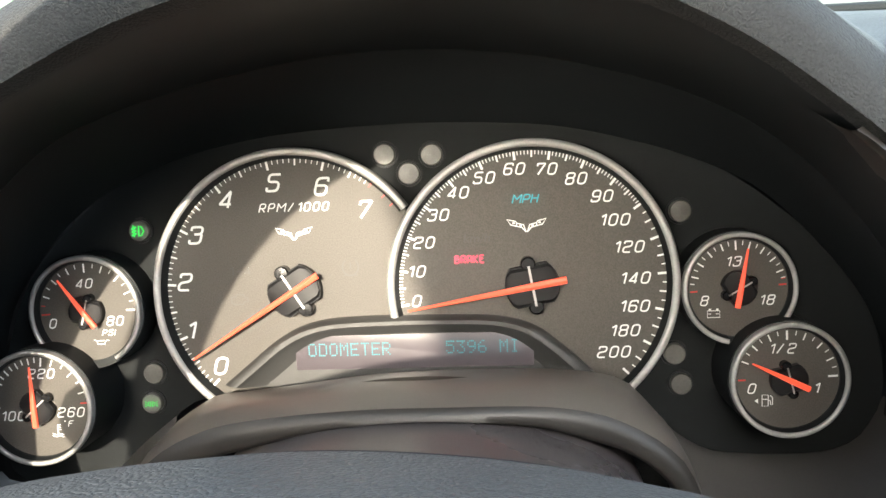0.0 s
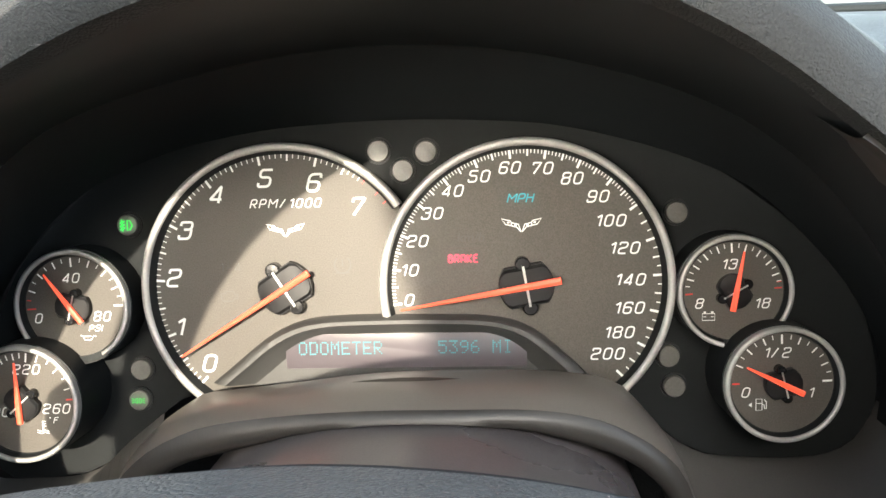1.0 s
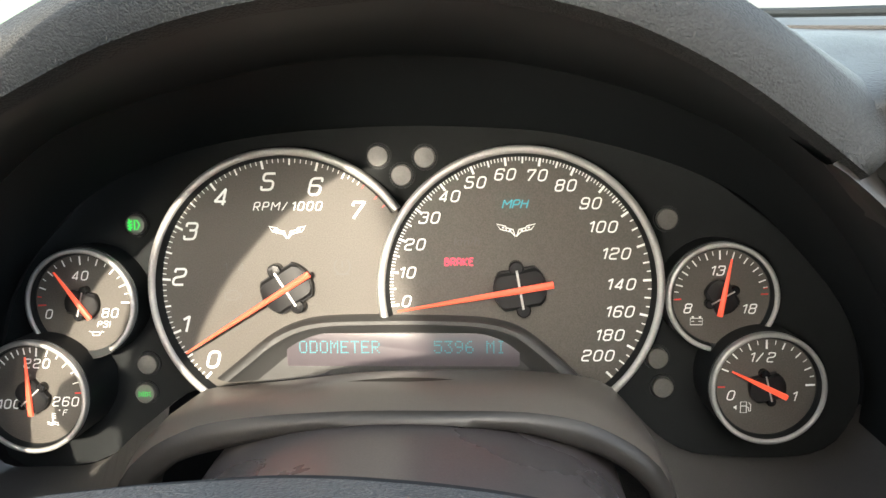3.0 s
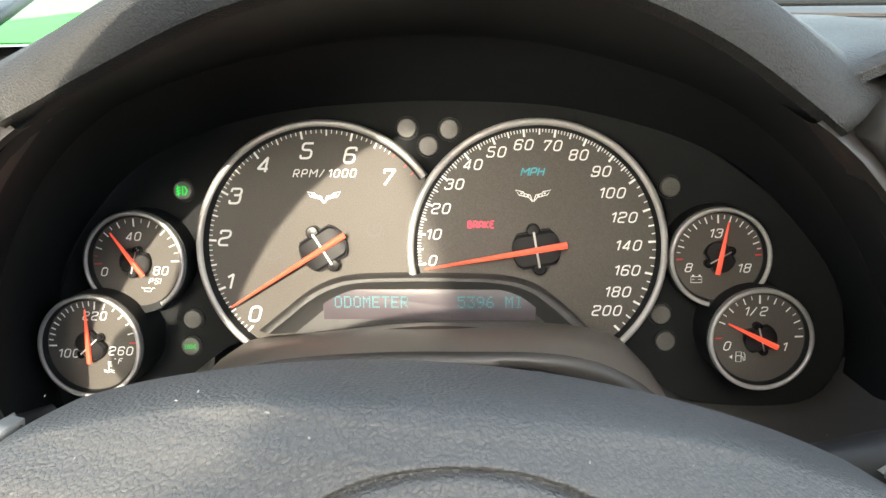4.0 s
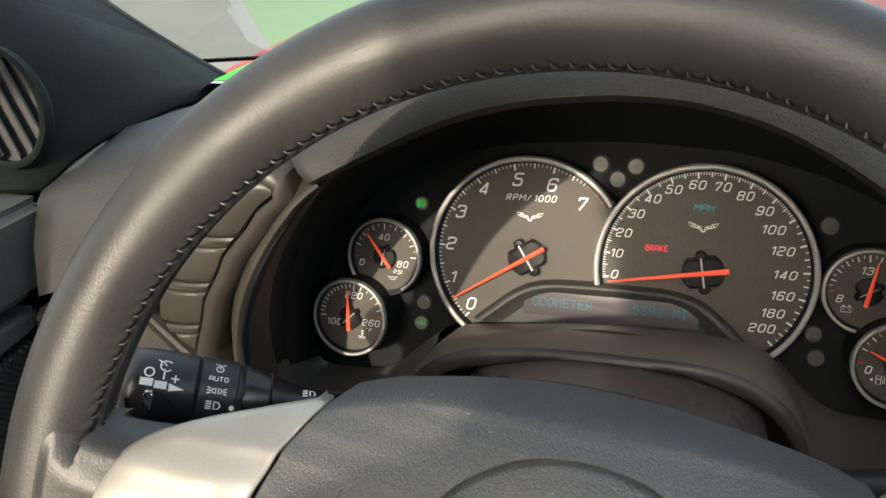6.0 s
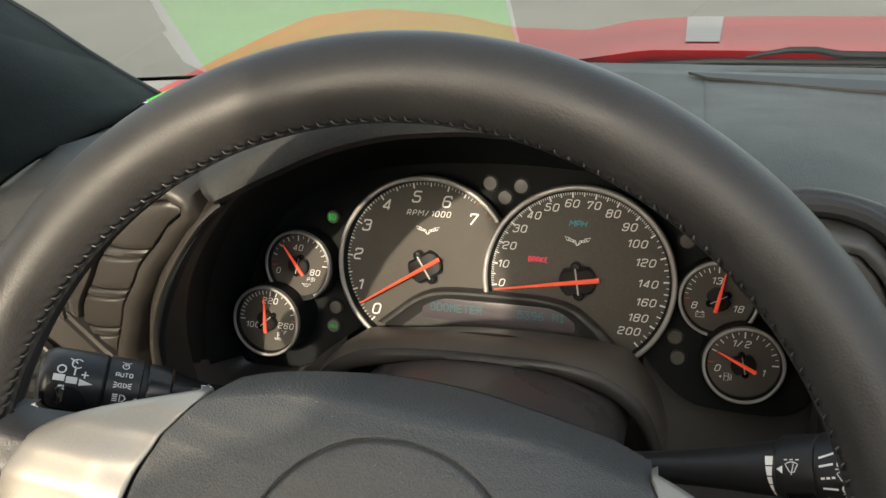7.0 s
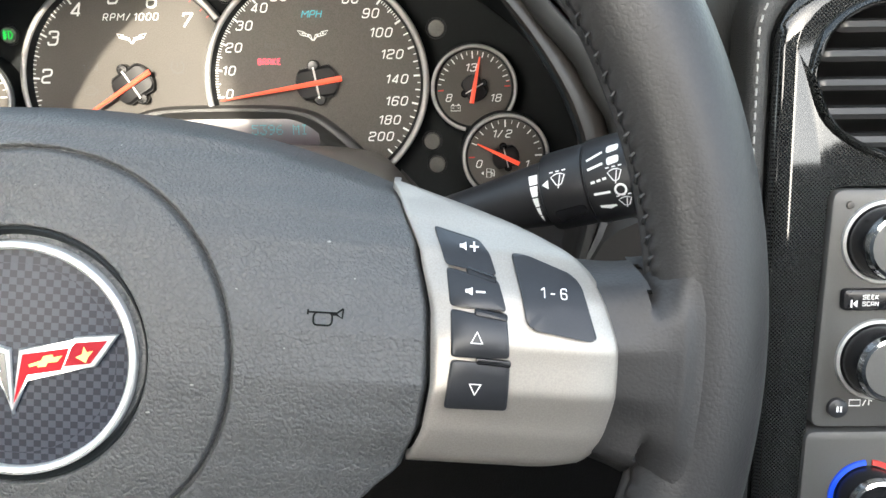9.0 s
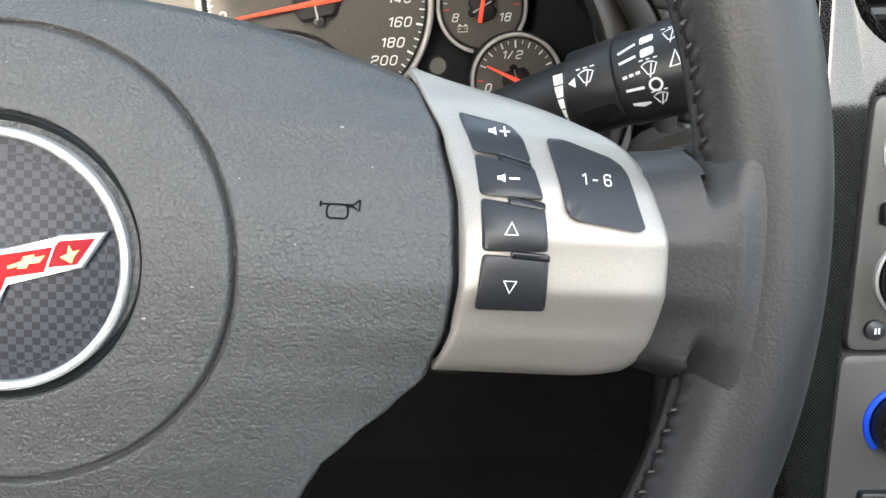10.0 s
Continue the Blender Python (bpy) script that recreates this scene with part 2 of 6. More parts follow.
def thing(name, label, category, m=None, group="", kind=""):
    ob = new(name)
    ob.empty_display_size = 0.02
    if m is not None:
        ob.matrix_world = m
    return tagged(ob, label, category, group, kind)


def add_loft(bm, curves, close_u=False, close_v=False, cap=False):
    rows = [[bm.verts.new(p) for p in c] for c in curves]
    n = len(rows[0])
    pairs = list(zip(rows, rows[1:])) + ([(rows[-1], rows[0])] if close_v else [])
    for a, b in pairs:
        for i in range(n if close_u else n - 1):
            j = (i + 1) % n
            bm.faces.new((a[i], a[j], b[j], b[i]))
    if cap:
        bm.faces.new(list(reversed(rows[0])))
        bm.faces.new(rows[-1])
    return bm


def loft(curves, **kw):
    bm = add_loft(bmesh.new(), curves, **kw)
    bmesh.ops.recalc_face_normals(bm, faces=bm.faces)
    return bm


def prism(outline, w0, w1, bevel=0.0, seg=2, bm=None):
    """A plate with that outline from w0 to w1 (local z), its upper rim rounded."""
    own = bm is None
    bm = bm or bmesh.new()
    low = [bm.verts.new((x, y, w0)) for x, y in outline]
    top = [bm.verts.new((x, y, w1)) for x, y in outline]
    bm.faces.new(list(reversed(low)))
    f = bm.faces.new(top)
    for i in range(len(low)):
        j = (i + 1) % len(low)
        bm.faces.new((low[i], low[j], top[j], top[i]))
    if bevel and own:
        bmesh.ops.bevel(bm, geom=list(f.edges), offset=bevel, segments=seg, profile=0.5, affect="EDGES")
    if own:
        bmesh.ops.recalc_face_normals(bm, faces=bm.faces)
    return bm


def rounded(outline, r, seg=4):
    """Rounds the corners of an outline."""
    out, n = [], len(outline)
    for i in range(n):
        p, a, b = Vector(outline[i]), Vector(outline[i - 1]), Vector(outline[(i + 1) % n])
        d0, d1 = (a - p), (b - p)
        k = min(r, d0.length * 0.45, d1.length * 0.45)
        s, e = p + d0.normalized() * k, p + d1.normalized() * k
        for q in range(seg + 1):
            u = q / seg
            out.append(tuple((1 - u) ** 2 * s + 2 * u * (1 - u) * p + u * u * e))
    return out


def rect(x0, y0, x1, y1):
    return [(x0, y0), (x1, y0), (x1, y1), (x0, y1)]


def circle(x, y, r, n=32, a0=0.0, a1=360.0):
    full = abs(a1 - a0) >= 360
    k = n if full else n + 1
    return [(x + r * math.cos(radians(a0 + (a1 - a0) * i / n)), y + r * math.sin(radians(a0 + (a1 - a0) * i / n))) for i in range(k)]


def lathe(profile, a0=0.0, a1=360.0, n=96, at=(0, 0), bm=None):
    """Turns a closed profile of (radius, height) about local z."""
    own = bm is None
    bm = bm or bmesh.new()
    full = abs(a1 - a0) >= 360
    curves = []
    for i in range(n if full else n + 1):
        a = radians(a0 + (a1 - a0) * i / n)
        curves.append([Vector((at[0] + r * math.cos(a), at[1] + r * math.sin(a), w)) for r, w in profile])
    add_loft(bm, curves, close_u=True, close_v=full, cap=not full)
    if own:
        bmesh.ops.recalc_face_normals(bm, faces=bm.faces)
    return bm


def ring_profile(r, width, w0, w1, n=8):
    """A half-round section from r - width to r."""
    c, h = r - width / 2, width / 2
    return [(c + h * math.cos(math.pi * i / n), w1 - h * 0.8 + h * 0.8 * math.sin(math.pi * i / n)) for i in range(n + 1)] + [(c - h, w0), (c + h, w0)]


def tube(path, radius, n=10, bm=None, squash=1.0):
    """A round bar along a path; radius: one, or one a point."""
    own = bm is None
    bm = bm or bmesh.new()
    path = [Vector(p) for p in path]
    rs = radius if hasattr(radius, "__len__") else [radius] * len(path)
    curves, ref = [], None
    for i, p in enumerate(path):
        d = (path[min(i + 1, len(path) - 1)] - path[max(i - 1, 0)]).normalized()
        if ref is None:
            ref = d.orthogonal().normalized()
        ref = (ref - d * ref.dot(d)).normalized()
        s = d.cross(ref)
        curves.append([p + rs[i] * (math.cos(2 * math.pi * k / n) * ref + squash * math.sin(2 * math.pi * k / n) * s) for k in range(n)])
    add_loft(bm, curves, close_u=True, cap=True)
    if own:
        bmesh.ops.recalc_face_normals(bm, faces=bm.faces)
    return bm


def stroke(bm, pts, width, w, closed=False):
    """A flat painted line."""
    pts = [Vector((x, y, 0)) for x, y in pts]
    n = len(pts)
    L, R = [], []
    for i in range(n):
        a = pts[i - 1] if (i or closed) else pts[i]
        b = pts[(i + 1) % n] if (i < n - 1 or closed) else pts[i]
        d = (b - a).normalized()
        s = Vector((-d.y, d.x, 0)) * width / 2
        L.append(bm.verts.new((pts[i] + s) + Vector((0, 0, w))))
        R.append(bm.verts.new((pts[i] - s) + Vector((0, 0, w))))
    for i in range(n if closed else n - 1):
        j = (i + 1) % n
        bm.faces.new((R[i], R[j], L[j], L[i]))
    return bm


def fill(bm, outline, w):
    bm.faces.new([bm.verts.new((x, y, w)) for x, y in outline])
    return bm


def bar(bm, x, y, ang, r0, r1, width, w):
    """A tick from r0 to r1 along the angle, about (x, y)."""
    c, s = math.cos(radians(ang)), math.sin(radians(ang))
    h = width / 2
    fill(bm, [(x + r0 * c + h * s, y + r0 * s - h * c), (x + r1 * c + h * s, y + r1 * s - h * c),
              (x + r1 * c - h * s, y + r1 * s + h * c), (x + r0 * c - h * s, y + r0 * s + h * c)], w)


def lettering(text, size, x, y, w, bold=0.0, shear=0.0, stretch=1.08, turn=0.0):
    """A bmesh of flat letters, centred on (x, y) at height w, size: the height of a capital."""
    cu = bpy.data.curves.new("letters", "FONT")
    cu.body, cu.size, cu.align_x, cu.align_y = text, size / 0.69, "CENTER", "CENTER"
    cu.offset, cu.resolution_u = bold, 3
    ob = new("letters", cu)
    bpy.context.view_layer.update()
    me = bpy.data.meshes.new_from_object(ob.evaluated_get(bpy.context.evaluated_depsgraph_get()))
    bpy.data.objects.remove(ob)
    bm = bmesh.new()
    bm.from_mesh(me)
    bpy.data.meshes.remove(me)
    if bm.verts:
        ys = [v.co.y for v in bm.verts]
        xs = [v.co.x for v in bm.verts]
        cy, cx = (max(ys) + min(ys)) / 2, (max(xs) + min(xs)) / 2
        bmesh.ops.transform(bm, matrix=Matrix.Translation((x, y, w)) @ Matrix.Rotation(radians(turn), 4, "Z") @ Matrix(((stretch, shear, 0, 0), (0, 1, 0, 0), (0, 0, 1, 0), (0, 0, 0, 1))) @ Matrix.Translation((-cx, -cy, 0)), verts=bm.verts)
    return bm


# squarish letters as pen strokes on a ten by ten grid: each pair is x, y; "c" at the end closes the stroke
PEN = {"0": "00 90 99 09 c", "1": "07 59 50", "2": "07 09 99 95 04 00 90", "3": "07 09 99 95 35|95 90 00 02", "4": "70 79 02 92", "5": "99 09 05 95 90 00 02", "6": "97 99 09 00 90 95 05",
       "7": "07 09 99 30", "8": "05 95 99 09 c|05 95 90 00 c", "9": "02 00 90 99 09 04 94", "/": "00 69", "-": "14 84", "R": "00 09 99 94 04|44 90", "P": "00 09 99 94 04", "M": "00 09 44 99 90",
       "H": "00 09|90 99|05 95", "S": "97 99 09 05 95 90 00 02", "I": "40 49", "B": "00 09 89 85 05|85 95 90 00", "A": "00 08 49 98 90|03 93", "K": "00 09|99 14 90", "E": "99 09 00 90|05 75",
       "F": "99 09 00|05 75", "U": "09 00 90 99", "T": "09 99|49 40", "O": "00 90 99 09 c", "C": "97 99 09 00 90 92", "N": "00 09 90 99", "\u00b0": "38 58 59 39 c"}


def pen(text, size, x, y, w, weight=0.125, shear=0.27, wide=0.60, gap=0.36, turn=0.0):
    """A bmesh of flat stroked letters centred on (x, y) at height w. size: the height of a capital."""
    bm = bmesh.new()
    h = size * (1 - weight)
    width = {"1": 0.30, "I": 0.0, "/": 0.62, "M": 0.80, " ": 0.30}
    step, at = [], 0.0
    for ch in text:
        k = width.get(ch, wide) * size
        step.append((ch, at, k))
        at += k + gap * size
    total = at - gap * size
    for ch, x0, k in step:
        for run in PEN.get(ch, "").split("|"):
            marks = run.split()
            closed = bool(marks) and marks[-1] == "c"
            pts = [(int(m[0]) / 9, int(m[1]) / 9) for m in marks if m != "c"]
            if not pts:
                continue
            if ch == "1":
                pts = [(min(1.0, px / 0.555), py) for px, py in pts]
            pts = [(px * k, py * h) for px, py in pts]
            if closed:
                pts = rounded(pts, 0.26 * size, 4)
            elif len(pts) > 2:
                r = (0.05 if ch in "14M7KN" else 0.24) * size
                pts = [pts[0]] + [q for q in rounded(pts, r, 4)[5:-5]] + [pts[-1]]
            stroke(bm, [(x0 + px - total / 2 + (py - h / 2) * shear, py - h / 2) for px, py in pts], weight * size, 0.0, closed)
    bmesh.ops.transform(bm, matrix=Matrix.Translation((x, y, w)) @ Matrix.Rotation(radians(turn), 4, "Z"), verts=bm.verts)
    return bm


def spline(pts, n):
    """n points along a smooth curve through pts (tuples of any length)."""
    P = [Vector(p) for p in pts]
    d = [0.0]
    for a, b in zip(P, P[1:]):
        d.append(d[-1] + (b - a).length)
    out = []
    for k in range(n):
        s = d[-1] * k / (n - 1)
        i = min(max(j for j in range(len(d)) if d[j] <= s + 1e-12), len(P) - 2)
        u = (s - d[i]) / (d[i + 1] - d[i])
        p0, p1, p2, p3 = P[max(i - 1, 0)], P[i], P[i + 1], P[min(i + 2, len(P) - 1)]
        out.append(0.5 * ((2 * p1) + (p2 - p0) * u + (2 * p0 - 5 * p1 + 4 * p2 - p3) * u * u + (3 * p1 - p0 - 3 * p2 + p3) * u ** 3))
    return out


def resample(pts, n):
    """n points at even steps along straight runs."""
    P = [Vector(p) for p in pts]
    d = [0.0]
    for a, b in zip(P, P[1:]):
        d.append(d[-1] + (b - a).length)
    out, i = [], 0
    for k in range(n):
        s = d[-1] * k / (n - 1)
        while i < len(P) - 2 and d[i + 1] < s:
            i += 1
        out.append(P[i].lerp(P[i + 1], (s - d[i]) / max(1e-9, d[i + 1] - d[i])))
    return out


def thicken(ob, t, offset=-1.0):
    md = ob.modifiers.new("thickness", "SOLIDIFY")
    md.thickness, md.offset = t, offset
    return ob


MM = 0.001

# ---- frames of the cluster and of the wheel ----
CL_LEAN = radians(14.9)
CL = Matrix(((1, 0, 0, -0.0084), (0, math.sin(CL_LEAN), -math.cos(CL_LEAN), 0.3312), (0, math.cos(CL_LEAN), math.sin(CL_LEAN), 0.8749), (0, 0, 0, 1)))
WN = Vector((0.0589, -0.9102, 0.4099)).normalized()
WU = Vector((0.9948, 0.0193, -0.1001)).normalized()
WV = WN.cross(WU)
WHEEL = Matrix(((WU.x, WV.x, WN.x, 0.0125), (WU.y, WV.y, WN.y, 0.0550), (WU.z, WV.z, WN.z, 0.8925), (0, 0, 0, 1)))


def cl(u, v, w):
    """A place in the cluster's frame (mm) in the world."""
    return CL @ Vector((u * MM, v * MM, w * MM))


def interp(x, pts):
    if x <= pts[0][0]:
        return pts[0][1]
    for (a, p), (b, q) in zip(pts, pts[1:]):
        if x <= b:
            u = (x - a) / (b - a)
            u = u * u * (3 - 2 * u) * 0.35 + u * 0.65
            return p + (q - p) * u
    return pts[-1][1]


# ---- the dashboard ----
def build_dashboard():
    dash = thing("dashboard", "dark grey grained vinyl dashboard with an arched instrument hood", "dashboard", kind="structure")
    X0 = -0.0035
    # brow: lower lip, nose, crown and the run down to the flat top
    lip = spline([(-0.124, 0.204, 0.9535), (-0.112, 0.205, 0.9592), (-0.094, 0.205, 0.9680), (-0.062, 0.206, 0.9822), (-0.031, 0.207, 0.9905), (0.0, 0.207, 0.9938), (0.015, 0.207, 0.9940),
                  (0.036, 0.207, 0.9922), (0.062, 0.206, 0.9855), (0.086, 0.205, 0.9740), (0.106, 0.205, 0.9605), (0.121, 0.204, 0.9490)], 49)
    n = len(lip)
    rows = []
    for k, (out, fwd, up) in enumerate([(0.000, 0.022, 0.004), (0.0, 0.010, 0.001), (0, 0, 0), (0.0008, -0.004, 0.0035), (0.004, -0.003, 0.009), (0.009, 0.004, 0.0145), (0.013, 0.018, 0.0175),
                                       (0.017, 0.045, 0.0145), (0.026, 0.085, 0.009), (0.045, 0.135, -0.004)]):
        row = []
        for i, p in enumerate(lip):
            s = 2 * i / (n - 1) - 1
            nx = math.copysign(abs(s) ** 1.5, s)
            drop = abs(s) ** 3
            q = Vector((p.x + out * nx * 1.35, p.y + fwd, p.z + up * (1 - 0.25 * drop)))
            if 4 <= k <= 5:
                q.z += 0.0045 * math.sin(math.pi * abs(s))
            if k == 9:
                q.z = 0.944 + 0.014 * (1 - abs(s)) - 0.012 * abs(s) ** 4
                q.y = 0.36 + 0.05 * (1 - abs(s))
            if k == 8:
                q.z = 0.961 + 0.022 * (1 - abs(s) ** 2)
            row.append(q)
        rows.append(row)
    rows.append([Vector((q.x * 1.05, 0.46, 0.9445)) for q in rows[-1]])
    brow = part("instrument_hood", loft(rows), DASH, dash, "grained arched hood over the gauges", smooth=0.9)
    thicken(brow, 0.003)
    # flat top, with its rounded near edge and the drop of the face below it
    top = []
    xs = [-0.300, -0.27, -0.24, -0.20, -0.15, -0.10, -0.05, 0.0, 0.05, 0.10, 0.13, 0.15, 0.17, 0.185, 0.203, 0.22, 0.232, 0.26, 0.32, 0.40, 0.50, 0.62, 0.72]
    prof = [(0.225, 0.80), (0.236, 0.86), (0.246, 0.915), (0.253, 0.934), (0.264, 0.944), (0.285, 0.949), (0.350, 0.950), (0.44, 0.949), (0.52, 0.947), (0.560, 0.945), (0.585, 0.940), (0.60, 0.92)]
    for y, z in prof:
        row = []
        for x in xs:
            bend = 0.06 * max(0.0, (abs(x) - 0.2) / 0.5) ** 2
            dip = -0.012 * max(0.0, min(1.0, (-x - 0.17) / 0.12)) if y < 0.45 else 0.0
            row.append(Vector((x, y - (bend if y > 0.5 else 0.0), z + dip)))
        top.append(row)
    bm = loft(top)
    def gone(c):
        return (c.z < 0.944 and -0.24 < c.x and c.y < 0.5) or (c.y < 0.345 and -0.24 < c.x < 0.232) or (c.y < 0.49 and 0.12 < c.x)
    bmesh.ops.delete(bm, geom=[f for f in bm.faces if gone(f.calc_center_median())], context="FACES")
    pad = part("upper_pad", bm, DASH, dash, "soft grained top pad", smooth=0.9)
    thicken(pad, 0.004)
    edge = [(0.115, 0.964), (0.124, 0.966), (0.136, 0.9715), (0.1525, 0.9740), (0.1665, 0.9735), (0.1785, 0.9695), (0.1905, 0.9600), (0.1975, 0.9440), (0.2035, 0.9250), (0.2075, 0.9060), (0.2110, 0.8830), (0.2125, 0.80), (0.2130, 0.66)]
    E = spline([(x, 0.208, z) for x, z in edge[1:]], 49)
    rows = []
    for x in (0.110, 0.117, 0.124, 0.130, 0.136, 0.143, 0.151, 0.158, 0.166, 0.173, 0.180, 0.185, 0.1875, 0.190, 0.1925, 0.195, 0.1975, 0.200, 0.2015, 0.203, 0.2047, 0.2056, 0.2066, 0.2085, 0.2098, 0.211, 0.2118, 0.2126, 0.2135, 0.215, 0.218, 0.223, 0.229, 0.236, 0.243, 0.251, 0.262, 0.275, 0.290, 0.306, 0.322, 0.36, 0.42, 0.50, 0.60, 0.72):
        zt = 0.9495 + 0.0250 * math.exp(-((x - 0.150) / 0.060) ** 2)
        u = max(0.0, min(1.0, (x - 0.200) / 0.042))
        y0 = 0.2075 + 0.044 * u * u * (3 - 2 * u)
        zb = min(interp(x, edge), zt - 0.0005)
        row = [Vector((x, y0 + 0.020, zb - 0.004)), Vector((x, y0 + 0.004, zb - 0.001))]
        for k in range(7):
            z = zb + (max(zt - 0.016, zb) - zb) * k / 6
            row.append(Vector((x, y0 - 0.10 * u * (zt - z), z)))
        for k in range(1, 7):
            a = math.pi / 2 * k / 6
            z0 = max(zt - 0.016, zb)
            row.append(Vector((x, y0 + 0.020 * (1 - math.cos(a)), z0 + (zt - z0) * math.sin(a))))
        for k in range(1, 11):
            f = k / 10
            row.append(Vector((x, y0 + 0.020 + (0.53 - y0 - 0.020) * f, zt + (0.9476 - zt) * f * f * (3 - 2 * f) + 0.0012 * math.sin(math.pi * f))))
        rows.append(row)
    thicken(part("pad_shoulder", loft(rows), DASH, dash, "grained shoulder beside the hood", smooth=1.0), 0.003)
    # the shoulder runs out into the flat top behind the hood
    zs = 0.9495 + 0.0250 * math.exp(-(0.040 / 0.060) ** 2)
    rows = []
    for k in range(11):
        u = k / 10
        w = u * u
        rows.append([])
        for j in range(15):
            y = 0.37 - 0.07 * u * u + (0.16 + 0.07 * u * u) * j / 14
            f = (y - 0.2275) / (0.53 - 0.2275)
            z = zs + (0.9476 - zs) * f * f * (3 - 2 * f) + 0.0012 * math.sin(math.pi * f)
            rows[-1].append(Vector((0.02 + 0.0905 * u, y, 0.9480 + (z + 0.0003 - 0.9480) * w)))
    thicken(part("pad_runout", loft(rows), DASH, dash, "grained top behind the hood", smooth=1.0), 0.003)
    part("seal_strip", tube([e + Vector((-0.0030, 0.0005, -0.0035)) for e in E[2:]], 0.0046, 10), DARK, dash, "black rubber seal")
    # defroster slot, a dark plate laid on for its shade, and light sensor on the top
    slot = [(0.099, 0.513), (0.20, 0.5015), (0.293, 0.492), (0.42, 0.478), (0.56, 0.455), (0.56, 0.405), (0.42, 0.428), (0.283, 0.449), (0.262, 0.454), (0.248, 0.468), (0.202, 0.475), (0.113, 0.498)]
    part("defroster_slot", prism(slot, 0.9494, 0.9512), DARK, dash, "dark plate for the shaded defroster slot")
    bm = lathe([(0.0, 0.0034), (0.0024, 0.0031), (0.0042, 0.0018), (0.0048, 0.0), (0.0, 0.0)], n=20)
    bmesh.ops.transform(bm, matrix=Matrix.Translation((0.2740, 0.4600, 0.9500)), verts=bm.verts)
    part("light_sensor", bm, material("sensor_grey", (0.30, 0.30, 0.30), 0.3), dash, "pale domed light sensor")

    # sides of the binnacle: lip on the open edge, both sides
    for side in (-1, 1):
        def mx(x):
            return x if side < 0 else 2 * X0 - x
        edge = spline([(mx(-0.120), 0.204, 0.9535), (mx(-0.131), 0.204, 0.9450), (mx(-0.151), 0.205, 0.9220), (mx(-0.168), 0.204, 0.8950), (mx(-0.177), 0.203, 0.8680), (mx(-0.177), 0.200, 0.845), (mx(-0.172), 0.196, 0.82)], 25)
        curves = []
        for off, dy in ((0.0, 0.03), (-0.0005, 0.006), (0.0, 0.0), (0.0015, -0.0018), (0.004, -0.001), (0.007, 0.004), (0.012, 0.012), (0.016, 0.018)):
            curves.append([Vector((p.x + side * off * (1.0 if i > 2 else 0.6), p.y + dy, p.z + off * 0.35)) for i, p in enumerate(edge)])
        part("side_bezel", loft(curves), FASCIA, dash, "curved satin grey bezel beside the gauges", smooth=0.8)
        # switch pod: a surround and a stack of blank keys with ridges between them
        xin = [(0.800, -0.2060), (0.8560, -0.2060), (0.8870, -0.1950), (0.9120, -0.1800), (0.9390, -0.1570), (0.9500, -0.1435), (0.9540, -0.1490), (0.9545, -0.1510)]
        xout = [(0.800, -0.2310), (0.8180, -0.2310), (0.8540, -0.2300), (0.8850, -0.2220), (0.9120, -0.2060), (0.9370, -0.1850), (0.9505, -0.1680), (0.9545, -0.1520)]
        if side > 0:
            xin[-2:] = [(0.9540, -0.1560), (0.9545, -0.1580)]
            xout = [(0.800, -0.2130), (0.840, -0.2120), (0.870, -0.2100), (0.895, -0.2070), (0.914, -0.2020), (0.938, -0.1920), (0.950, -0.1820), (0.954, -0.1730), (0.9545, -0.1600)]
        key_y = 0.2000
        levels = [0.80 + 0.1545 * k / 44 for k in range(45)]
        outline = [(mx(interp(z, xin)), z) for z in levels] + [(mx(interp(z, xout)), z) for z in reversed(levels)]
        area = sum(a[0] * b[1] - b[0] * a[1] for a, b in zip(outline, outline[1:] + outline[:1]))
        hous = []
        for grow, dy in ((0.0012, 0.016), (0.0012, 0.0022), (0.0018, 0.0008), (0.0045, 0.0002), (0.0080, 0.0018), (0.0105, 0.0075), (0.0115, 0.05)):
            row = []
            for k, q in enumerate(outline):
                a, b = Vector(outline[k - 3]), Vector(outline[(k + 3) % len(outline)])
                d = (b - a).normalized()
                nrm = Vector((d.y, -d.x)) * (1 if area > 0 else -1)
                slim = 1.0 if side < 0 or nrm.x < 0 else 0.35 + 0.65 * max(0.0, nrm.y) ** 2
                row.append(Vector((q[0] + nrm.x * grow * slim, key_y + dy, q[1] + nrm.y * grow * slim)))
            hous.append(row)
        part("switch_housing", loft(hous, close_u=True), FASCIA if side < 0 else PLASTIC, dash, "satin grey surround of a switch stack", smooth=0.8)
        cuts = [0.9543, 0.9250, 0.9190, 0.8985, 0.8930, 0.8730, 0.8675, 0.8485, 0.8430, 0.805]
        cols = [(0.0, 0.008), (0.0, 0.0022), (0.03, 0.0006), (0.10, 0.0), (0.3, -0.0010), (0.5, -0.0014), (0.7, -0.0010), (0.90, 0.0), (0.97, 0.0006), (1.0, 0.0022), (1.0, 0.008)]
        for ci in range(len(cuts) - 1):
            hi, lo = cuts[ci] - 0.0004, cuts[ci + 1] + 0.0004
            ridge = ci % 2 == 1
            span = [(0.0, 0.008), (0.0, 0.0012), (0.25, 0.0), (0.75, 0.0), (1.0, 0.0012), (1.0, 0.008)] if ridge else [(0.0, 0.008), (0.0, 0.0014), (0.04, 0.0004), (0.12, 0.0), (0.35, 0.0), (0.6, 0.0), (0.8, 0.0), (0.9, 0.0001), (0.96, 0.0004), (1.0, 0.0014), (1.0, 0.008)]
            rows = []
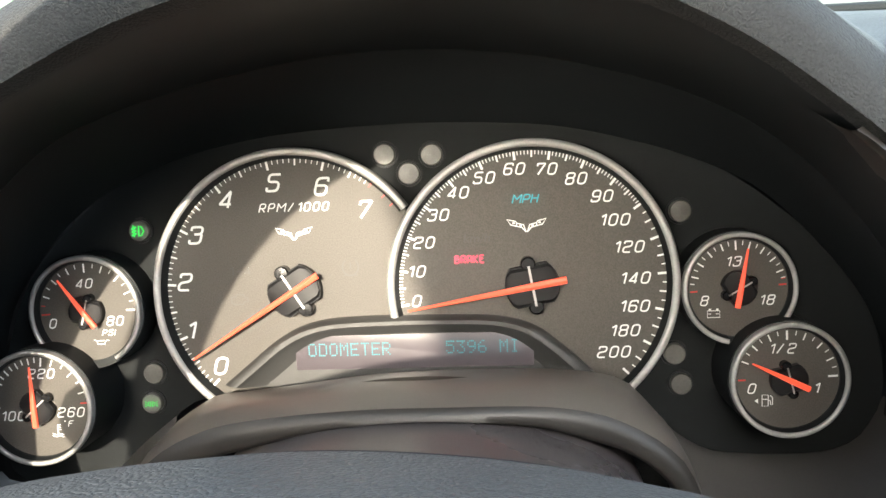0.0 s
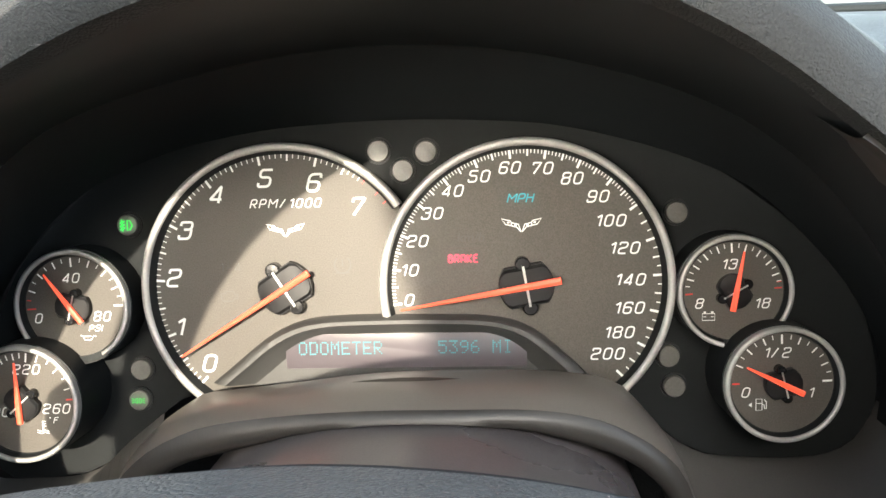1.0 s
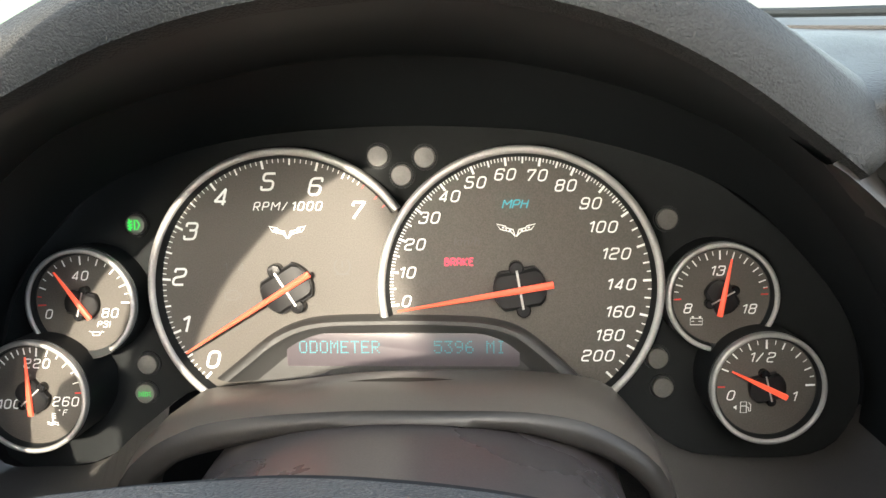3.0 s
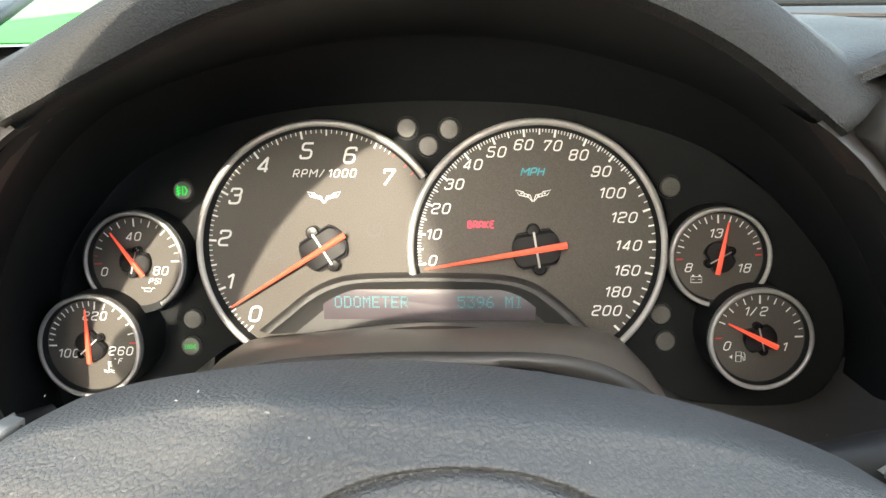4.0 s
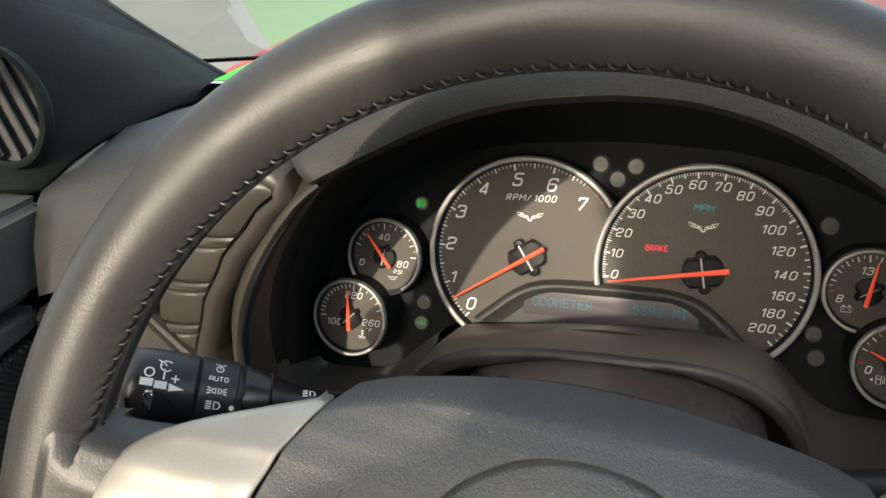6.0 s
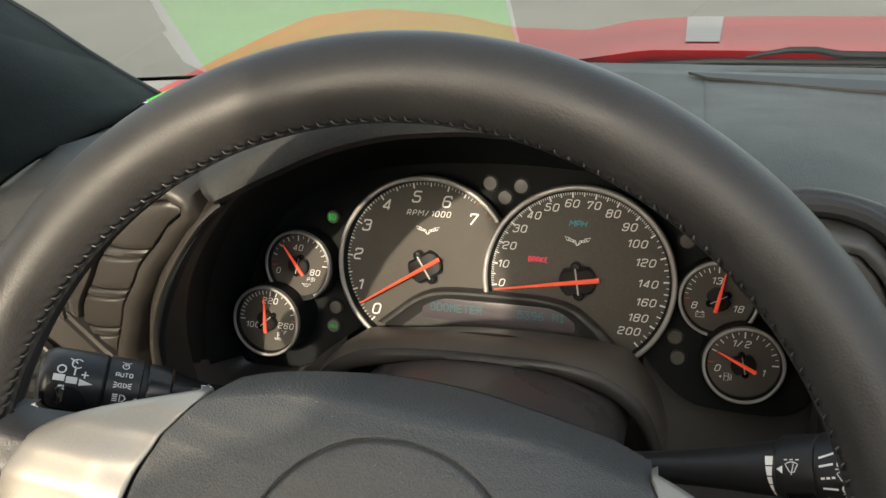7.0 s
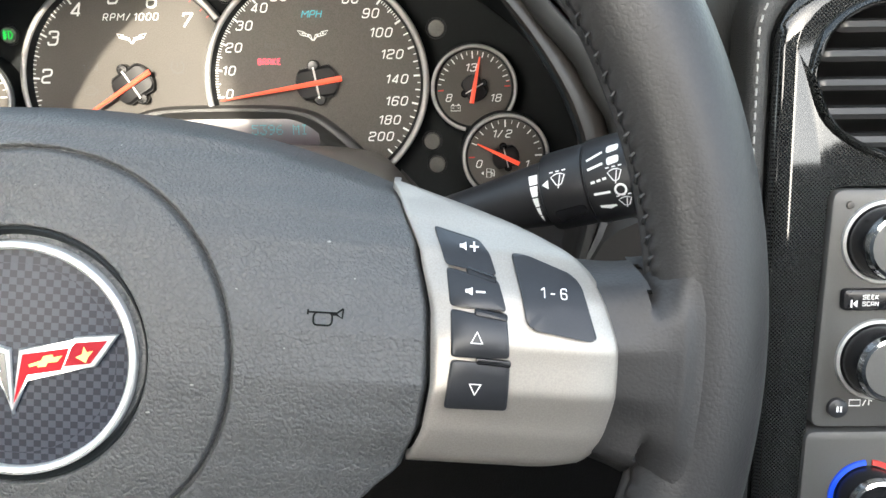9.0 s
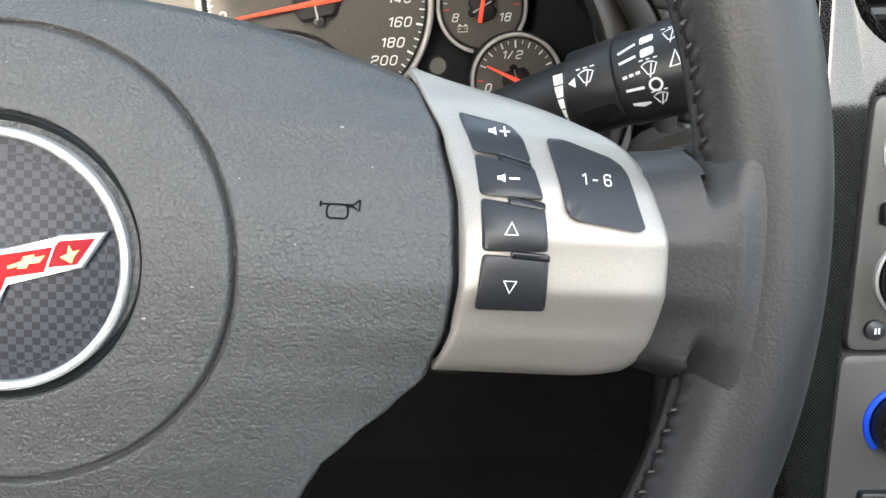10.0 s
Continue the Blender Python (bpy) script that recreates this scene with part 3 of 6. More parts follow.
            for u, dy in span:
                z = lo + (hi - lo) * u
                x0, x1 = interp(z, xin), interp(z, xout)
                rows.append([Vector((mx(x0 + (x1 - x0) * v), key_y + 0.0022 + max(dy, dv) if max(dy, dv) > 0.005 else key_y + 0.0022 + dy + dv - (0.0006 if ridge else 0.0), z)) for v, dv in cols])
            part("divider" if ridge else "switch_key", loft(rows), FASCIA if side < 0 else PLASTIC, dash, "raised ridge between keys" if ridge else "blank satin switch key", smooth=0.7)
    return dash


dashboard = build_dashboard()


# shroud between the open edge and the gauge panel
def build_shroud():
    sh = thing("gauge_shroud", "matt black shroud lining the instrument binnacle", "shroud", kind="structure")
    top_lip = [(-0.177, 0.207, 0.845), (-0.176, 0.207, 0.868), (-0.166, 0.208, 0.895), (-0.149, 0.209, 0.922), (-0.130, 0.210, 0.944), (-0.112, 0.211, 0.9588), (-0.094, 0.211, 0.9677), (-0.062, 0.212, 0.9820), (-0.031, 0.213, 0.9904), (0.0, 0.213, 0.9937),
               (0.036, 0.213, 0.9920), (0.062, 0.212, 0.9853), (0.086, 0.211, 0.9738), (0.106, 0.211, 0.9602), (0.123, 0.210, 0.947), (0.142, 0.209, 0.922), (0.159, 0.208, 0.895), (0.169, 0.207, 0.868), (0.170, 0.207, 0.845)]
    band = [(-184, -80, 45), (-187, -45, 42), (-178, -5, 38), (-160, 28, 34), (-135, 52, 30), (-110, 64, 26), (-85, 72, 22), (-55, 79, 20), (-28, 83, 18), (2, 84.5, 18), (32, 83, 18), (58, 79, 20), (85, 72, 22), (110, 63, 26), (134, 50, 30), (160, 27, 34), (182, -5, 38), (195, -40, 42), (194, -70, 45)]
    inner = [(-186, -90, -6), (-186, -60, -8), (-178, -20, -9), (-160, 8, -10), (-140, 27, -10), (-118, 39, -10), (-92, 48, -10), (-60, 54, -10), (-30, 56.5, -10), (2, 57.5, -10), (34, 56.5, -10), (64, 54, -10), (95, 47, -10), (122, 38, -10), (146, 26, -10), (168, 6, -10), (190, -22, -9), (200, -50, -8), (198, -72, -6)]
    N = 61
    a = spline(top_lip, N)
    b = [cl(*p) for p in spline(band, N)]
    b2 = [cl(p[0], p[1] - 1.5, p[2] - 3) for p in spline(band, N)]
    c = [cl(*p) for p in spline(inner, N)]
    part("outer_shroud", loft([[p + Vector((0, -0.0042, 0.0040)) for p in a], [p + Vector((0, -0.0035, 0.0012)) for p in a], a, [p.lerp(q, 0.5) + Vector((0, 0, 0.003)) for p, q in zip(a, b)], b]), LINING, sh, smooth=0.9)
    part("inner_shroud", loft([b, b2, [p.lerp(q, 0.55) for p, q in zip(b2, c)], c]), SHROUD, sh, smooth=0.9)
    return sh


build_shroud()


# ---- the instrument cluster ----
cluster = thing("instrument_cluster", "instrument cluster with two large dials and four small gauges", "gauge cluster", CL)


def ticks(bm, x, y, rows, w):
    for ang, r0, r1, wd in rows:
        bar(bm, x, y, ang, r0, r1, wd, w)


def hub(parent, x, y, ang, w, r):
    """Needle boss: a dark barrel flattened on two sides, a lug on each flat and a thin bar between them."""
    c, s = math.cos(radians(ang)), math.sin(radians(ang))
    def at(u, v):
        return (x + r * (u * c - v * s), y + r * (u * s + v * c))
    lim = math.degrees(math.asin(0.74))
    arc = [-lim + 2 * lim * k / 9 for k in range(10)]
    def block(q, z0, z1):
        return prism([at(q * math.cos(radians(a + h)), q * math.sin(radians(a + h))) for h in (0, 180) for a in arc], z0, z1)
    boss = part("boss", block(1.06, w, w + r * 0.42), BOSS, parent, "black needle boss")
    n, crown = 12, []
    for k in range(n + 1):
        u = -1.06 + 2.12 * k / n
        h = min(0.74, math.sqrt(max(0.0, 1.06 ** 2 - u * u)))
        top = w + r * (0.42 + 0.16 * math.sqrt(max(0.0, 1 - (u / 1.08) ** 2)))
        crown.append([Vector((*at(u, v * h), top - r * 0.10 * (abs(v) > 0.9) if h > 0.02 else top)) for v in (-1, -0.85, -0.4, 0, 0.4, 0.85, 1)])
    part("boss_cap", loft(crown), BOSS, boss)
    for v in (1, -1):
        cx, cy = at(0, v * 0.84)
        part("lug", lathe([(0, w), (r * 0.29, w), (r * 0.29, w + r * 0.46), (r * 0.24, w + r * 0.52), (0, w + r * 0.53)], n=20, at=(cx, cy)), GLOSSBLACK, parent)
    part("bar", prism([at(-0.045, -0.78), at(0.045, -0.78), at(0.045, 0.78), at(-0.045, 0.78)], w + r * 0.586, w + r * 0.61), CHROME, parent, "thin bright bar")


def needle(parent, x, y, ang, w, tip, tail, wide):
    c, s = math.cos(radians(ang)), math.sin(radians(ang))
    def p(r, h, z):
        return Vector((x + r * c - h * s, y + r * s + h * c, z))
    curves = []
    for r, h, t in ((-tail, wide * 0.55, 0.0012), (0, wide * 0.5, 0.0014), (tip * 0.5, wide * 0.34, 0.0010), (tip, wide * 0.16, 0.0006)):
        curves.append([p(r, -h, w), p(r, -h * 0.8, w + t * 0.7), p(r, 0, w + t), p(r, h * 0.8, w + t * 0.7), p(r, h, w)])
    bm = loft(curves, close_u=True, cap=True)
    part("needle", bm, NEEDLE, parent, "orange red needle")


def gauge(name, label, x, y, r, w, arc, width, depth):
    """A dial: dark face, satin ring and the black wall behind the ring."""
    x, y, r, w, width, depth = (q * MM for q in (x, y, r, w, width, depth))
    face = part(name, lathe([(0.0, w - 0.002), (r - width * 0.6, w - 0.002), (r - width * 0.6, w), (0.0, w)], n=72, at=(x, y)), FACE, cluster, label)
    bm = lathe(ring_profile(r, width, w - 0.001, w + depth), *arc, n=110, at=(x, y))
    part("ring", bm, CHROME, face, "satin silver ring")
    wall = width + (0.0014 if r > 0.04 else 0.0010)
    bm = lathe([(r - wall, w + 0.0001), (r - width * 1.02, w + depth - 0.0012), (r - width * 0.6, w + depth - 0.0012), (r - width * 0.6, w)], *arc, n=110, at=(x, y))
    part("inner_wall", bm, SHROUD, face)
    return face, x, y, r, w


def numerals(parent, items, size, w):
    for text, x, y in items:
        part("numeral", pen(text, size, x, y, w, 0.13), WHITE, parent)


def flag_mark(parent, x, y, s, w):
    """Small crossed pennants above the boss, drawn as plain outlines."""
    bm = bmesh.new()
    for k in (-1, 1):
        stroke(bm, [(x + k * q[0] * s, y + q[1] * s) for q in ((0.03, -0.36), (0.16, 0.02), (0.50, 0.10), (0.56, 0.20), (1.0, 0.30), (0.80, 0.02), (0.50, -0.05), (0.24, -0.12), (0.03, -0.36))], s * 0.055, w)
        stroke(bm, [(x + k * 0.52 * s, y + 0.08 * s), (x + k * 0.50 * s, y - 0.04 * s)], s * 0.05, w)
        for a, b in ((0.30, -0.04), (0.66, 0.10)):
            fill(bm, [(x + k * a * s - 0.06 * s, y + b * s - 0.03 * s), (x + k * a * s + 0.06 * s, y + b * s - 0.03 * s), (x + k * a * s + 0.06 * s, y + (b + 0.06) * s), (x + k * a * s - 0.06 * s, y + (b + 0.06) * s)], w)
    part("pennant_mark", bm, WHITE, parent)


def build_dials():
    ghost = material("ghost_print", (0.070, 0.067, 0.062), 0.5)
    # rev counter
    tach, x, y, r, w = gauge("tachometer", "charcoal rev counter dial with white italic numerals", -47.9, -11.2, 60.0, 0.0, (35, 233), 3.3, 6.0)
    R = r - 0.0046
    rows, red = [], []
    for k in range(0, 75):
        a = 226.8 - 2.53 * k
        if a < 32:
            break
        L, wd = (0.0037, 0.0010) if k % 10 == 0 else ((0.0028, 0.0007) if k % 5 == 0 else (0.0017, 0.00038))
        (red if k >= 69 else rows).append((a, R - L, R, wd))
    bm = bmesh.new()
    ticks(bm, x, y, rows, w + 0.0003)
    tagged(part("tick_scale", bm, WHITE, tach), kind="stuff")
    bm = bmesh.new()
    ticks(bm, x, y, red[::5] + red[3:4], w + 0.0003)
    tagged(part("redline_scale", bm, RED, tach), kind="stuff")
    numerals(tach, [(n, a * MM, b * MM) for n, a, b in (("0", -82.1, -43.2), ("1", -94.0, -27.4), ("2", -95.5, -6.5), ("3", -89.5, 13.4), ("4", -75.6, 28.0), ("5", -55.0, 34.4), ("6", -34.8, 32.2), ("7", -17.1, 21.9))], 0.0079, w + 0.0003)
    part("legend", pen("RPM/1000", 0.0040, -46.9 * MM, 23.9 * MM, w + 0.0003, 0.13, 0.27, 0.58, 0.38), WHITE, tach)
    flag_mark(tach, -47.5 * MM, 12.9 * MM, 0.0080, w + 0.0003)
    part("legend", pen("1-4", 0.0038, -71.4 * MM, -2.4 * MM, w + 0.0003, 0.14, 0.0), ghost, tach, "unlit shift hint")
    bm = bmesh.new()
    cx, cy = -24.2 * MM, -2.1 * MM
    stroke(bm, [(cx + 0.0034 * math.cos(radians(q)), cy + 0.0036 * math.sin(radians(q))) for q in range(-230, 51, 20)], 0.0006, w + 0.0003)
    stroke(bm, [(cx - 0.0030, cy - 0.0034), (cx + 0.0030, cy - 0.0034)], 0.0005, w + 0.0003)
    stroke(bm, [(cx, cy - 0.0006), (cx, cy + 0.0022)], 0.0006, w + 0.0003)
    part("warning_icon", bm, ghost, tach, "unlit tyre warning icon")
    bm = bmesh.new()
    cx, cy = -72.4 * MM, -14.5 * MM
    stroke(bm, [(cx + a * MM, cy + b * MM) for a, b in ((-3.4, -1.6), (-3.4, 1.0), (-1.6, 1.0), (-1.0, 2.0), (1.8, 2.0), (2.4, 0.6), (3.6, 0.6), (3.6, -1.2), (2.2, -1.2), (1.4, -2.2), (-2.2, -2.2))], 0.0005, w + 0.0003, True)
    part("warning_icon", bm, ghost, tach, "unlit engine warning icon")
    hub(tach, x, y, 212, w, 0.0107)
    needle(tach, x, y, 212.2, w + 0.0072, 0.0515, 0.0128, 0.0026)
    # speedometer
    sp, x, y, r, w = gauge("speedometer", "charcoal speedometer dial with white italic numerals", 51.6, -11.3, 60.0, 2.2, (-49, 193.5), 3.4, 6.0)
    R = r - 0.0048
    def at(v):
        return 188.0 - 1.527 * v if v <= 100 else 35.3 - 0.799 * (v - 100)
    rows = []
    for v in range(0, 201):
        if v > 100 and v % 5:
            continue
        major = v % 10 == 0 if v <= 100 else v % 20 == 0
        mid = v % 5 == 0 if v < 100 else v % 10 == 0
        L, wd = (0.0035, 0.0010) if major else ((0.0027, 0.0007) if mid else (0.0016, 0.00038 if v < 100 else 0.0005))
        rows.append((at(v), R - L, R, wd))
    bm = bmesh.new()
    ticks(bm, x, y, rows, w + 0.0003)
    tagged(part("tick_scale", bm, WHITE, sp), kind="stuff")
    low = (("0", 3.6, -17.0), ("10", 4.1, -4.6), ("20", 7.6, 7.4), ("30", 13.9, 18.7), ("40", 22.4, 27.7), ("50", 33.3, 33.4), ("60", 45.7, 36.6), ("70", 58.8, 36.1))
    high = (("80", 70.8, 31.8), ("90", 81.2, 24.3), ("100", 86.3, 14.4), ("120", 91.9, 3.1), ("140", 94.2, -9.9), ("160", 93.8, -21.6), ("180", 89.7, -31.7), ("200", 84.9, -40.6))
    numerals(sp, [(n, a * MM, b * MM) for n, a, b in low + high], 0.0051, w + 0.0003)
    part("legend", pen("MPH", 0.0040, 49.9 * MM, 24.2 * MM, w + 0.0003, 0.14, 0.27, 0.62, 0.24), CYAN_ON, sp, "lit cyan legend")
    part("legend", pen("BRAKE", 0.0036, 26.1 * MM, -0.1 * MM, w + 0.0003, 0.15, 0.0, 0.46, 0.26), RED_ON, sp, "lit red brake warning")
    part("legend", lettering("km/h", 0.0036, 29.6 * MM, 8.7 * MM, w + 0.0003, 0.0, 0.2), ghost, sp, "unlit unit legend")
    flag_mark(sp, 50.1 * MM, 13.4 * MM, 0.0081, w + 0.0003)
    hub(sp, x, y, 190, w, 0.0107)
    needle(sp, x, y, 189.7, w + 0.0072, 0.0520, 0.0140, 0.0028)


def small_gauge(name, label, x, y, r, w, arc, rows, red, nums, icon, ang):
    g, x, y, r, w = gauge(name, label, x, y, r, w, arc, 2.1, 4.5)
    R = r - 0.0032
    for sel, mat, nm in ((rows, WHITE, "tick_scale"), (red, RED, "red_scale")):
        bm = bmesh.new()
        ticks(bm, x, y, [(a, R - 0.0006 - L, R - 0.0006, wd * 0.72) for a, L, wd in sel], w + 0.0003)
        tagged(part(nm, bm, mat, g), kind="stuff")
    for text, dx, dy, size in nums:
        part("numeral", pen(text, size, dx * MM, dy * MM, w + 0.0003, 0.12), WHITE, g)
    bm = bmesh.new()
    icon(bm, x, y, w + 0.0003)
    part("icon", bm, WHITE, g)
    hub(g, x, y, ang + 40, w, 0.0069)
    needle(g, x, y, ang, w + 0.0045, r * 0.72, 0.0078, 0.0022)
    # black drum that the gauge sits on
    bm = lathe([(r + 0.0005, -0.012), (r + 0.0005, w + 0.001), (r - 0.003, w + 0.001), (r - 0.003, -0.012)], n=72, at=(x, y))
    part("drum", bm, SHROUD, g)
    return g


def oil_icon(bm, x, y, w):
    x, y = x + 0.0049, y - 0.0135
    stroke(bm, [(x + a * MM, y + b * MM) for a, b in ((-3.2, 1), (-2, 0.6), (-1.6, -0.9), (1.2, -0.9), (2.4, 0.9), (3.4, 0.6))], 0.00034, w)
    stroke(bm, [(x - 0.0016, y + 0.0006), (x + 0.0014, y + 0.0007)], 0.00034, w)


def temp_icon(bm, x, y, w):
    x, y = x + 0.0073, y - 0.0107
    stroke(bm, [(x, y - 0.0012), (x, y + 0.0028)], 0.00048, w)
    for k in (0.6, 1.6, 2.6):
        stroke(bm, [(x, y + k * MM), (x + 0.0014, y + k * MM)], 0.00028, w)
    for d in (-1.4, -2.3):
        stroke(bm, [(x + a * MM, y + (d + 0.3 * math.sin(a * 2)) * MM) for a in (-2.5, -1.5, -0.5, 0.5, 1.5, 2.5)], 0.00028, w)


def battery_icon(bm, x, y, w):
    x, y = x - 0.0099, y - 0.0106
    stroke(bm, [(x + a * MM, y + b * MM) for a, b in ((-2.5, -1.5), (2.5, -1.5), (2.5, 1.3), (-2.5, 1.3))], 0.00034, w, True)
    for a in (-1.5, 1.5):
        fill(bm, [(x + (a - 0.5) * MM, y + 1.5 * MM), (x + (a + 0.5) * MM, y + 1.5 * MM), (x + (a + 0.5) * MM, y + 2.2 * MM), (x + (a - 0.5) * MM, y + 2.2 * MM)], w)
        stroke(bm, [(x + (a - 0.6) * MM, y), (x + (a + 0.6) * MM, y)], 0.00028, w)


def pump_icon(bm, x, y, w):
    x, y = x - 0.0089, y - 0.0087
    stroke(bm, [(x + a * MM, y + b * MM) for a, b in ((-1.2, -2.4), (-1.2, 2.2), (1.2, 2.2), (1.2, -2.4))], 0.00034, w, True)
    stroke(bm, [(x + a * MM, y + b * MM) for a, b in ((-1.0, 0.4), (1.0, 0.4))], 0.00034, w)
    stroke(bm, [(x + a * MM, y + b * MM) for a, b in ((1.2, 0), (2.0, -0.2), (2.2, -1.8), (2.9, -1.8), (2.9, 1.0), (2.0, 2.0))], 0.00034, w)
    fill(bm, [(x - 0.0042, y - 0.0002), (x - 0.0028, y - 0.0012), (x - 0.0028, y + 0.0008)], w)


def build_small():
    M, S, B = 0.0030, 0.0018, 0.0038
    rows = []
    for k in range(2, 17):
        a = 183 - k * 11.4
        rows.append((a, B if k in (8, 16) else (M if k % 2 == 0 else S), 0.0010 if k in (8, 16) else (0.0008 if k % 2 == 0 else 0.0005)))
    small_gauge("oil_gauge", "small charcoal oil pressure gauge", -138.0, -17.6, 24.4, 2.0, (-58, 233), rows, [(183, B, 0.0009), (172, S, 0.0006)],
                [("40", -138.8, -5.5, 0.0043), ("0", -153.8, -22.5, 0.0043), ("80", -126.4, -22.0, 0.0043), ("PSI", -129.5, -27.0, 0.0028)], oil_icon, 126)
    rows = [(181 - k * 8.1, B if k in (0, 12) else (0.0028 if k % 2 == 0 else 0.0022), 0.0010 if k in (0, 12) else 0.0008) for k in range(0, 13)]
    rows += [(83.8 - k * 13.5, M if k % 2 else S, 0.0007) for k in range(1, 6)]
    small_gauge("temperature_gauge", "small charcoal coolant temperature gauge", -156.2, -55.4, 24.6, 14.0, (0, 360), rows, [(3, M, 0.0009)],
                [("220", -154.2, -41.5, 0.0043), ("100", -167.7, -59.4, 0.0043), ("260", -142.6, -58.2, 0.0043), ("\u00b0F", -144.5, -63.1, 0.0028)], temp_icon, 92)
    rows = [(180 - 9.0 * k, B if k == 10 else (M if k % 2 == 0 else S), 0.0010 if k == 10 else (0.0008 if k % 2 == 0 else 0.0005)) for k in range(1, 20)]
    rows = [(a, L, wd) for a, L, wd in rows if 8 < a < 172]
    rows = [(a + 3, L, wd) for a, L, wd in rows]
    small_gauge("voltmeter", "small charcoal voltmeter gauge", 135.6, -15.2, 23.2, 2.0, (-43, 258), rows, [(184, M, 0.0009), (3, M, 0.0009), (11, S, 0.0006)],
                [("13", 134.0, -4.3, 0.0043), ("8", 122.1, -20.3, 0.0043), ("18", 147.4, -20.5, 0.0043)], battery_icon, 80)
    rows = [(180 - 11.1 * k, B if k in (8, 16) else (M if k % 2 == 0 else S), 0.0011 if k in (8, 16) else (0.0008 if k % 2 == 0 else 0.0005)) for k in range(2, 17)]
    small_gauge("fuel_gauge", "small charcoal fuel gauge", 152.2, -51.0, 23.4, 12.0, (0, 360), rows, [(181, M, 0.0009)],
                [("1/2", 150.3, -38.7, 0.0043), ("0", 138.1, -54.8, 0.0043), ("1", 163.7, -55.1, 0.0043)], pump_icon, 154)


def build_panel():
    out = spline([(-99, -62), (-116, -75), (-130, -88), (-145, -95.5), (-166, -97.5), (-184, -95), (-190, -70), (-184, -40), (-172, -8), (-150, 18), (-118, 40), (-60, 55), (2, 58.5), (64, 55), (122, 39), (160, 14), (186, -12), (198, -40), (200, -66), (192, -81), (180, -88.5), (162, -90.5), (138, -89.5), (125, -87), (113, -80), (103, -70), (94, -60)], 70)
    out = [(p.x * MM, p.y * MM) for p in out] + [(0.080, -0.056), (0.0, -0.052), (-0.080, -0.056)]
    part("back_panel", prism(out, -0.016, -0.012), PANEL, cluster, "matt black backing panel")
    # telltale lamps
    def fog(bm, x, y, w):
        stroke(bm, [(x + q[0] * MM, y + q[1] * MM) for q in ((0.2, -2.2), (0.2, 2.2), (1.4, 1.9), (2.4, 0), (1.4, -1.9))], 0.0006, w, True)
        for k in (-1.4, 0, 1.4):
            stroke(bm, [(x - 0.0030, y + (k - 0.5) * MM), (x - 0.0008, y + (k + 0.4) * MM)], 0.0006, w)
        stroke(bm, [(x - 0.0018, y - 0.0026), (x - 0.0022, y + 0.0026)], 0.0006, w)
    def side(bm, x, y, w):
        for s in (-1, 1):
            stroke(bm, [(x + s * q[0] * MM, y + q[1] * MM) for q in ((0.4, -1.1), (0.4, 1.1), (1.1, 0.9), (1.5, 0), (1.1, -0.9))], 0.00028, w, True)
            for k in (-1, 0, 1):
                stroke(bm, [(x + s * 0.0019, y + 0.6 * k * MM), (x + s * 0.0029, y + 1.1 * k * MM)], 0.00028, w)
    for u, v, lit in ((-9.1, 44.6, None), (11.1, 43.9, None), (1.1, 36.2, None), (115.3, 16.3, None), (112.4, -45, None), (115.0, -58.2, None), (-118.3, 15.4, fog), (-116.2, -48.2, None), (-117.9, -61.8, side)):
        x, y = u * MM, v * MM
        lens = part("telltale", lathe([(0, -0.0125), (0.0046, -0.0125), (0.0046, -0.0098), (0.0042, -0.0093), (0, -0.0091)], n=32, at=(x, y)), TELLTALE, cluster, "lit green telltale lamp" if lit else "unlit smoked telltale lamp")
        part("collar", lathe([(0.0048, -0.0125), (0.0058, -0.0125), (0.0056, -0.0112), (0.0048, -0.0112)], n=32, at=(x, y)), SHROUD, lens)
        if lit:
            bm = bmesh.new()
            lit(bm, x, y, -0.0088)
            part("icon", bm, GREEN_ON, lens, "glowing green icon")


